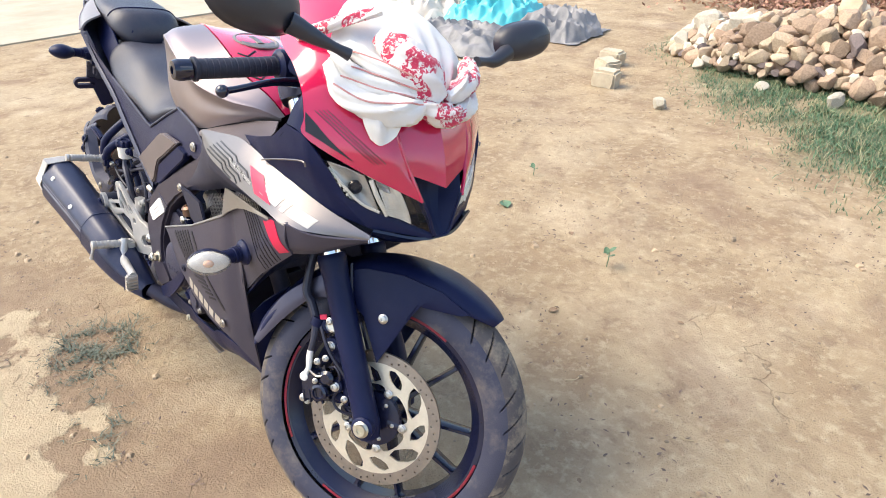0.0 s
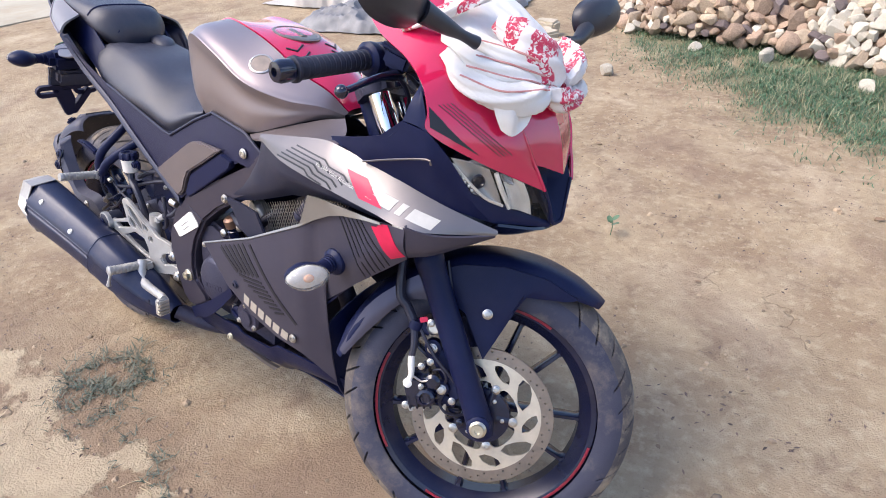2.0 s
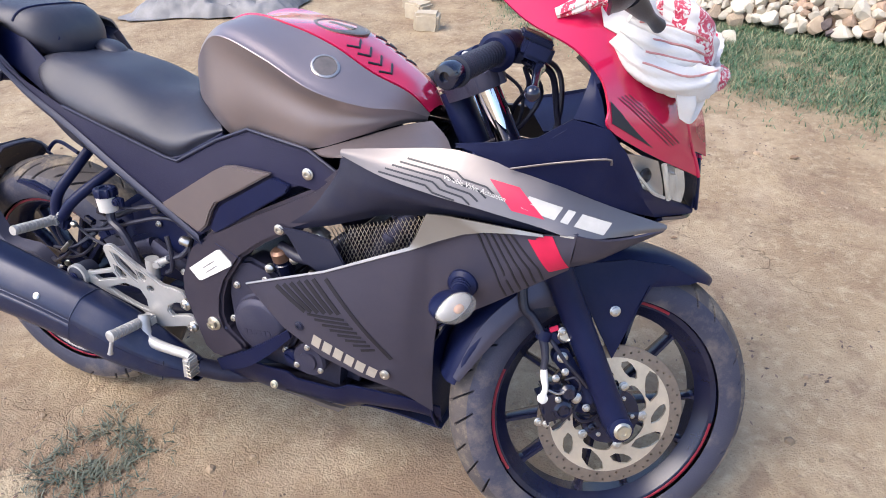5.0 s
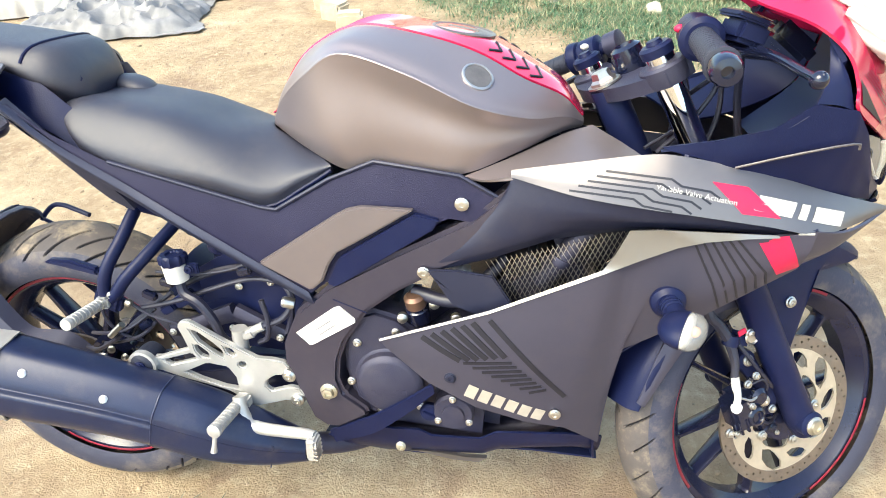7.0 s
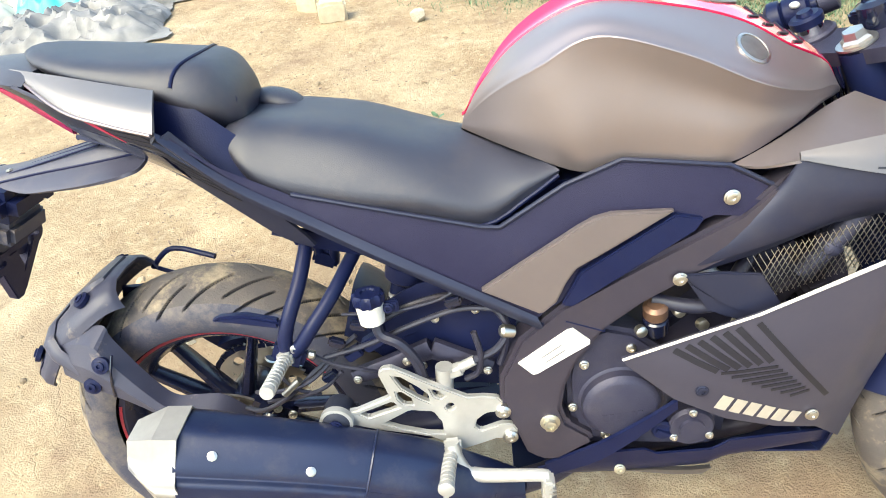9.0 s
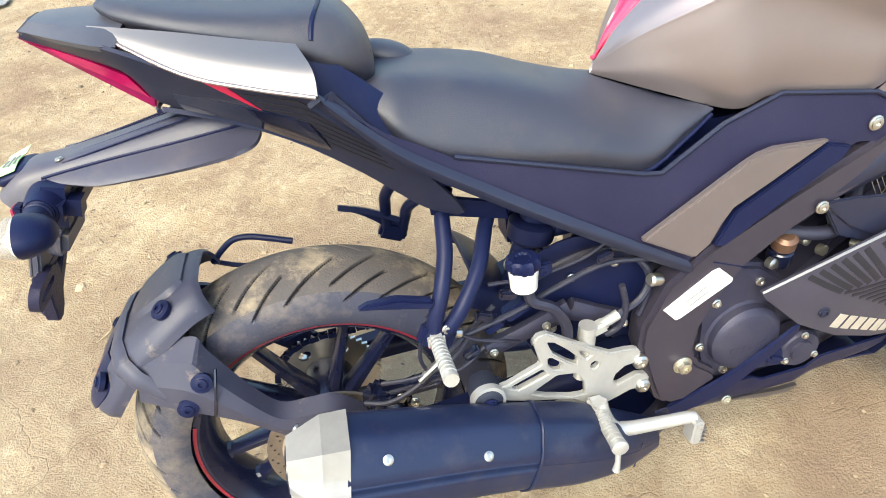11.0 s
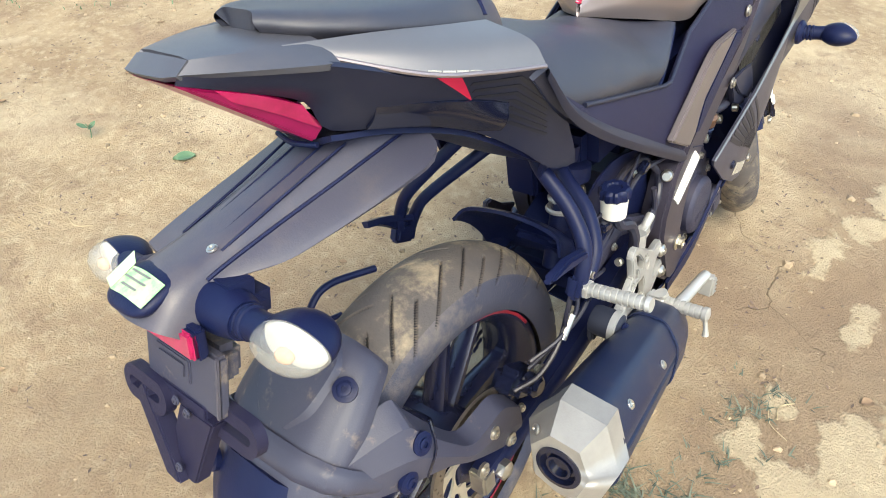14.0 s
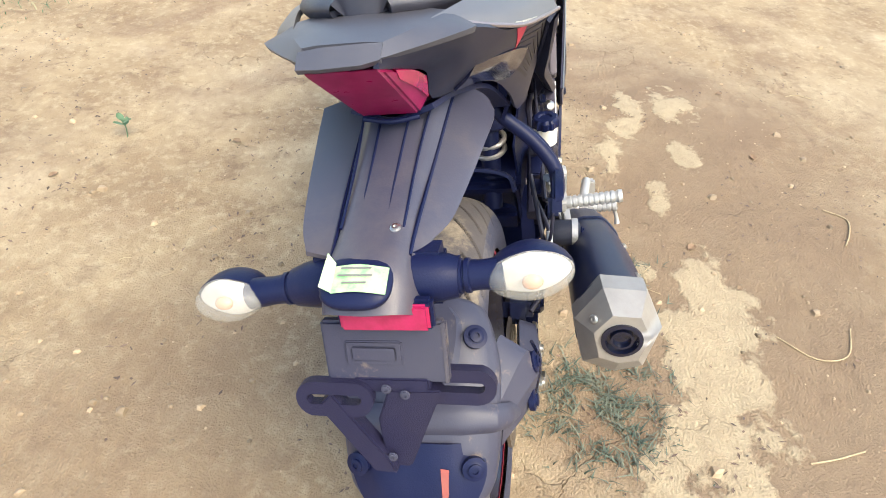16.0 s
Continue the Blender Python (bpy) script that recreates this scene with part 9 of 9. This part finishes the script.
def litter(n, box_, seed):
    """Loose bits on the earth: clods and grit, joined."""
    r = random.Random(seed)
    verts, faces = [], []
    for _ in range(n):
        x, y = r.uniform(*box_[:2]), r.uniform(*box_[2:])
        s = min(0.018, 0.0022 / (r.random() ** 0.55 + 0.08))
        base = len(verts)
        pts = [Vector((r.gauss(0, 1), r.gauss(0, 1), r.gauss(0, 0.7))).normalized() for _ in range(4)]
        z = land(x, y)
        ring = [(math.cos(2 * math.pi * k / 5 + r.uniform(-0.4, 0.4)), math.sin(2 * math.pi * k / 5 + r.uniform(-0.4, 0.4))) for k in range(5)]
        for a, b in ring:
            verts.append((x + a * s, y + b * s, z - s * 0.2))
        for a, b in ring:
            verts.append((x + a * s * r.uniform(0.5, 0.8), y + b * s * r.uniform(0.5, 0.8), z + s * r.uniform(0.3, 0.6)))
        verts.append((x, y, z + s * 0.65))
        for k in range(5):
            q = (k + 1) % 5
            faces += [(base + k, base + q, base + 5 + q, base + 5 + k), (base + 5 + k, base + 5 + q, base + 10)]
    me = bpy.data.meshes.new("grit")
    me.from_pydata(verts, [], faces)
    me.materials.append(CLOD)
    tagged(new("grit", me), "loose clods and grit on the bare earth", "grit", kind="stuff")


CLOD = leaf_mat("earth_clod", (0.26, 0.185, 0.115), (0.33, 0.25, 0.16))
CLOD.node_tree.nodes["Principled BSDF"].inputs["Roughness"].default_value = 0.95
litter(5200, (-2.2, 2.6, -1.5, 3.6), 3)


def chaff(n, seed):
    """Tiny dark flakes of leaf and bark in drifts, joined."""
    r = random.Random(seed)
    verts, faces = [], []
    while len(faces) < n:
        x, y = r.uniform(-1.6, 2.6), r.uniform(-1.3, 3.2)
        if noise.noise((x * 2.3, y * 2.3, 31)) + 0.6 * noise.noise((x * 8, y * 8, 13)) < 0.16 or (-0.4 < x < 1.7 and abs(y) < 0.16):
            continue
        l, w, a = r.uniform(0.003, 0.011), r.uniform(0.0015, 0.004), r.uniform(0, 6.3)
        z, c, q = land(x, y) + 0.002, math.cos(a), math.sin(a)
        b0 = len(verts)
        verts += [(x - c * l, y - q * l, z), (x + q * w, y - c * w, z + r.uniform(0, 0.004)), (x + c * l, y + q * l, z + r.uniform(0, 0.003)), (x - q * w, y + c * w, z + 0.001)]
        faces.append((b0, b0 + 1, b0 + 2, b0 + 3))
    me = bpy.data.meshes.new("chaff")
    me.from_pydata(verts, [], faces)
    me.materials.append(leaf_mat("dark_chaff", (0.10, 0.065, 0.05), (0.16, 0.105, 0.075)))
    tagged(new("chaff", me), "dark flakes of leaf and bark on the bare earth", "litter", kind="stuff")


chaff(2600, 8)


def straw(pts, r, label="dry straw lying on bare earth"):
    pts = [(x, y, land(x, y) + 0.003) for x, y in pts]
    thing("straw", tube(pts, r, 5, 5), TWIG, label, "straw", "straws on the earth")


straw([(1.10, -1.02), (1.06, -1.08), (0.98, -1.06), (0.92, -1.03)], 0.0022)
straw([(0.50, -0.72), (0.44, -0.80), (0.46, -0.88), (0.56, -0.92)], 0.0018)
straw([(0.14, -0.70), (0.16, -0.76), (0.19, -0.83)], 0.002)
for k in range(36):
    x, y, a, l = rnd.uniform(-1.8, 2.2), rnd.uniform(-1.3, 3.3), rnd.uniform(0, 6.3), rnd.uniform(0.015, 0.07)
    if min(abs(y), 9) < 0.25 and -0.4 < x < 1.7:
        continue
    straw([(x, y), (x + math.cos(a) * l, y + math.sin(a) * l), (x + math.cos(a + 0.4) * l * 1.8, y + math.sin(a + 0.4) * l * 1.8)], rnd.uniform(0.0008, 0.0016))
for k in range(46):
    x, y = rnd.uniform(-1.9, 2.3), rnd.uniform(0.35, 3.2) if k % 3 else rnd.uniform(-1.3, -0.5)
    leaf_ob("fallen_leaf", x, y, rnd.uniform(0.012, 0.034), rnd.uniform(0, 360), DEADLEAF, "small dead leaf on bare earth", "leaf")

# ---- heap of plastic sheets far behind ----
SACK = mat("dusty_white_sheet", (0.52, 0.49, 0.44), (0.34, 0.31, 0.28), 0.6, 0, 3, 0.3, 60, dust=0.4)
TEAL = mat("teal_tarpaulin", (0.06, 0.42, 0.46), (0.10, 0.52, 0.54), 0.42, 0, 3, 0.2, 60, dust=0.15)
PLASTIC = mat("milky_plastic_sheet", (0.26, 0.25, 0.245), (0.13, 0.13, 0.135), 0.6, 0, 4, 0.2, 80)


def crumpled(name, cx, cy, w, d, h, turn, seed, material, label):
    n, m = 80, 60
    verts, faces = [], []
    for j in range(m):
        for i in range(n):
            u, v = i / (n - 1) * 2 - 1, j / (m - 1) * 2 - 1
            edge = max(0.0, 1 - (abs(u) ** 3 + abs(v) ** 3))
            p = Vector((u * w * 1.6, v * d * 1.6, seed))
            ridge = 1 - abs(noise.noise(p * 1.6)) * 2.2
            ridge2 = 1 - abs(noise.noise(p * 3.9 + Vector((4, 2, 0)))) * 2
            ridge3 = 1 - abs(noise.noise(p * 6.0 + Vector((1, 7, 0)))) * 2
            z = h * edge ** 0.6 * (0.40 + 0.36 * ridge + 0.20 * ridge2 + 0.045 * ridge3) + 0.012
            wob = 1 + 0.16 * noise.noise((u * 2, v * 2, seed + 3)) + 0.05 * noise.noise((u * 8, v * 8, seed))
            x, y = u * w / 2 * wob, v * d / 2 * wob
            verts.append((cx + x * math.cos(turn) - y * math.sin(turn), cy + x * math.sin(turn) + y * math.cos(turn), max(0.006, z)))
    for j in range(m - 1):
        for i in range(n - 1):
            faces.append((j * n + i, j * n + i + 1, (j + 1) * n + i + 1, (j + 1) * n + i))
    me = bpy.data.meshes.new("tmp")
    me.from_pydata(verts, [], faces)
    bm = bmesh.new()
    bm.from_mesh(me)
    bpy.data.meshes.remove(me)
    bmesh.ops.solidify(bm, geom=bm.faces[:], thickness=0.004)
    return tagged(new(name, finish(name, bm, material, 0.7)), label, "sheet")


crumpled("plastic_sheet", -2.25, 3.55, 1.35, 0.85, 0.20, 0.25, 2, PLASTIC, "crumpled grey plastic sheet on the ground")
crumpled("tarpaulin", -2.45, 4.35, 1.05, 0.80, 0.36, 0.3, 5, TEAL, "crumpled teal tarpaulin on the ground")
crumpled("plastic_sheet", -1.75, 4.45, 0.75, 0.75, 0.26, 0.2, 8, PLASTIC, "crumpled milky plastic sheet beside a tarpaulin")
crumpled("plastic_sheet", -3.35, 4.35, 1.5, 1.2, 0.40, 0.1, 12, SACK, "crumpled dusty white plastic sheet behind others")
WOOD = mat("weathered_stick", (0.28, 0.18, 0.11), (0.20, 0.13, 0.08), 0.8, 0, 12, 0.4, 80)
thing("wooden_stick", tube([(-3.50, 4.05, 0.10), (-3.62, 4.20, 0.45), (-3.80, 4.40, 0.85)], [0.035, 0.032, 0.026], 10, 4), WOOD, "weathered wooden stick leaning in a heap of sheets", "stick")

# far ground painted pale as sun glare, and a dry bush past the stones
GLARE = mat("far_ground_glare", (0.42, 0.38, 0.29), (0.32, 0.28, 0.20), 0.9, 0, 0.9, 0.5, 40, dust=0.8, dscale=1.6, dustcol=(0.34, 0.26, 0.16))
glare_strip = bmesh.new()
for i in range(1):
    bmesh.ops.create_grid(glare_strip, x_segments=30, y_segments=30, size=1)
for v in glare_strip.verts:
    v.co = Vector((-9.0 + v.co.x * 3.2 + 0.25 * noise.noise((v.co.y * 3, 0, 1)), 1.0 + v.co.y * 9, 0.012 + 0.006 * noise.noise(v.co * 4)))
bmesh.ops.solidify(glare_strip, geom=glare_strip.faces[:], thickness=0.03)
tagged(thing("pavement", glare_strip, GLARE, "pale strip painted for sun glare on the far ground", "pavement"), kind="structure")
bv, bf = [], []
for k in range(5200):
    x, y = rnd.gauss(-0.3, 0.75), rnd.gauss(6.9, 0.35)
    z = abs(rnd.gauss(0, 0.26))
    a, e, l, w = rnd.uniform(0, 6.3), rnd.uniform(-0.4, 1.2), rnd.uniform(0.03, 0.10), rnd.uniform(0.006, 0.02)
    d = Vector((math.cos(a) * math.cos(e), math.sin(a) * math.cos(e), math.sin(e)))
    s = d.orthogonal().normalized() * w
    c = Vector((x, y, z))
    b0 = len(bv)
    bv += [tuple(c), tuple(c + d * l * 0.5 + s), tuple(c + d * l), tuple(c + d * l * 0.5 - s)]
    bf.append((b0, b0 + 1, b0 + 2, b0 + 3))
me = bpy.data.meshes.new("dry_brush")
me.from_pydata(bv, [], bf)
me.materials.append(BRUSH)
tagged(new("dry_brush", me), "reddish dry brushwood past the stone heap", "bush", kind="stuff")
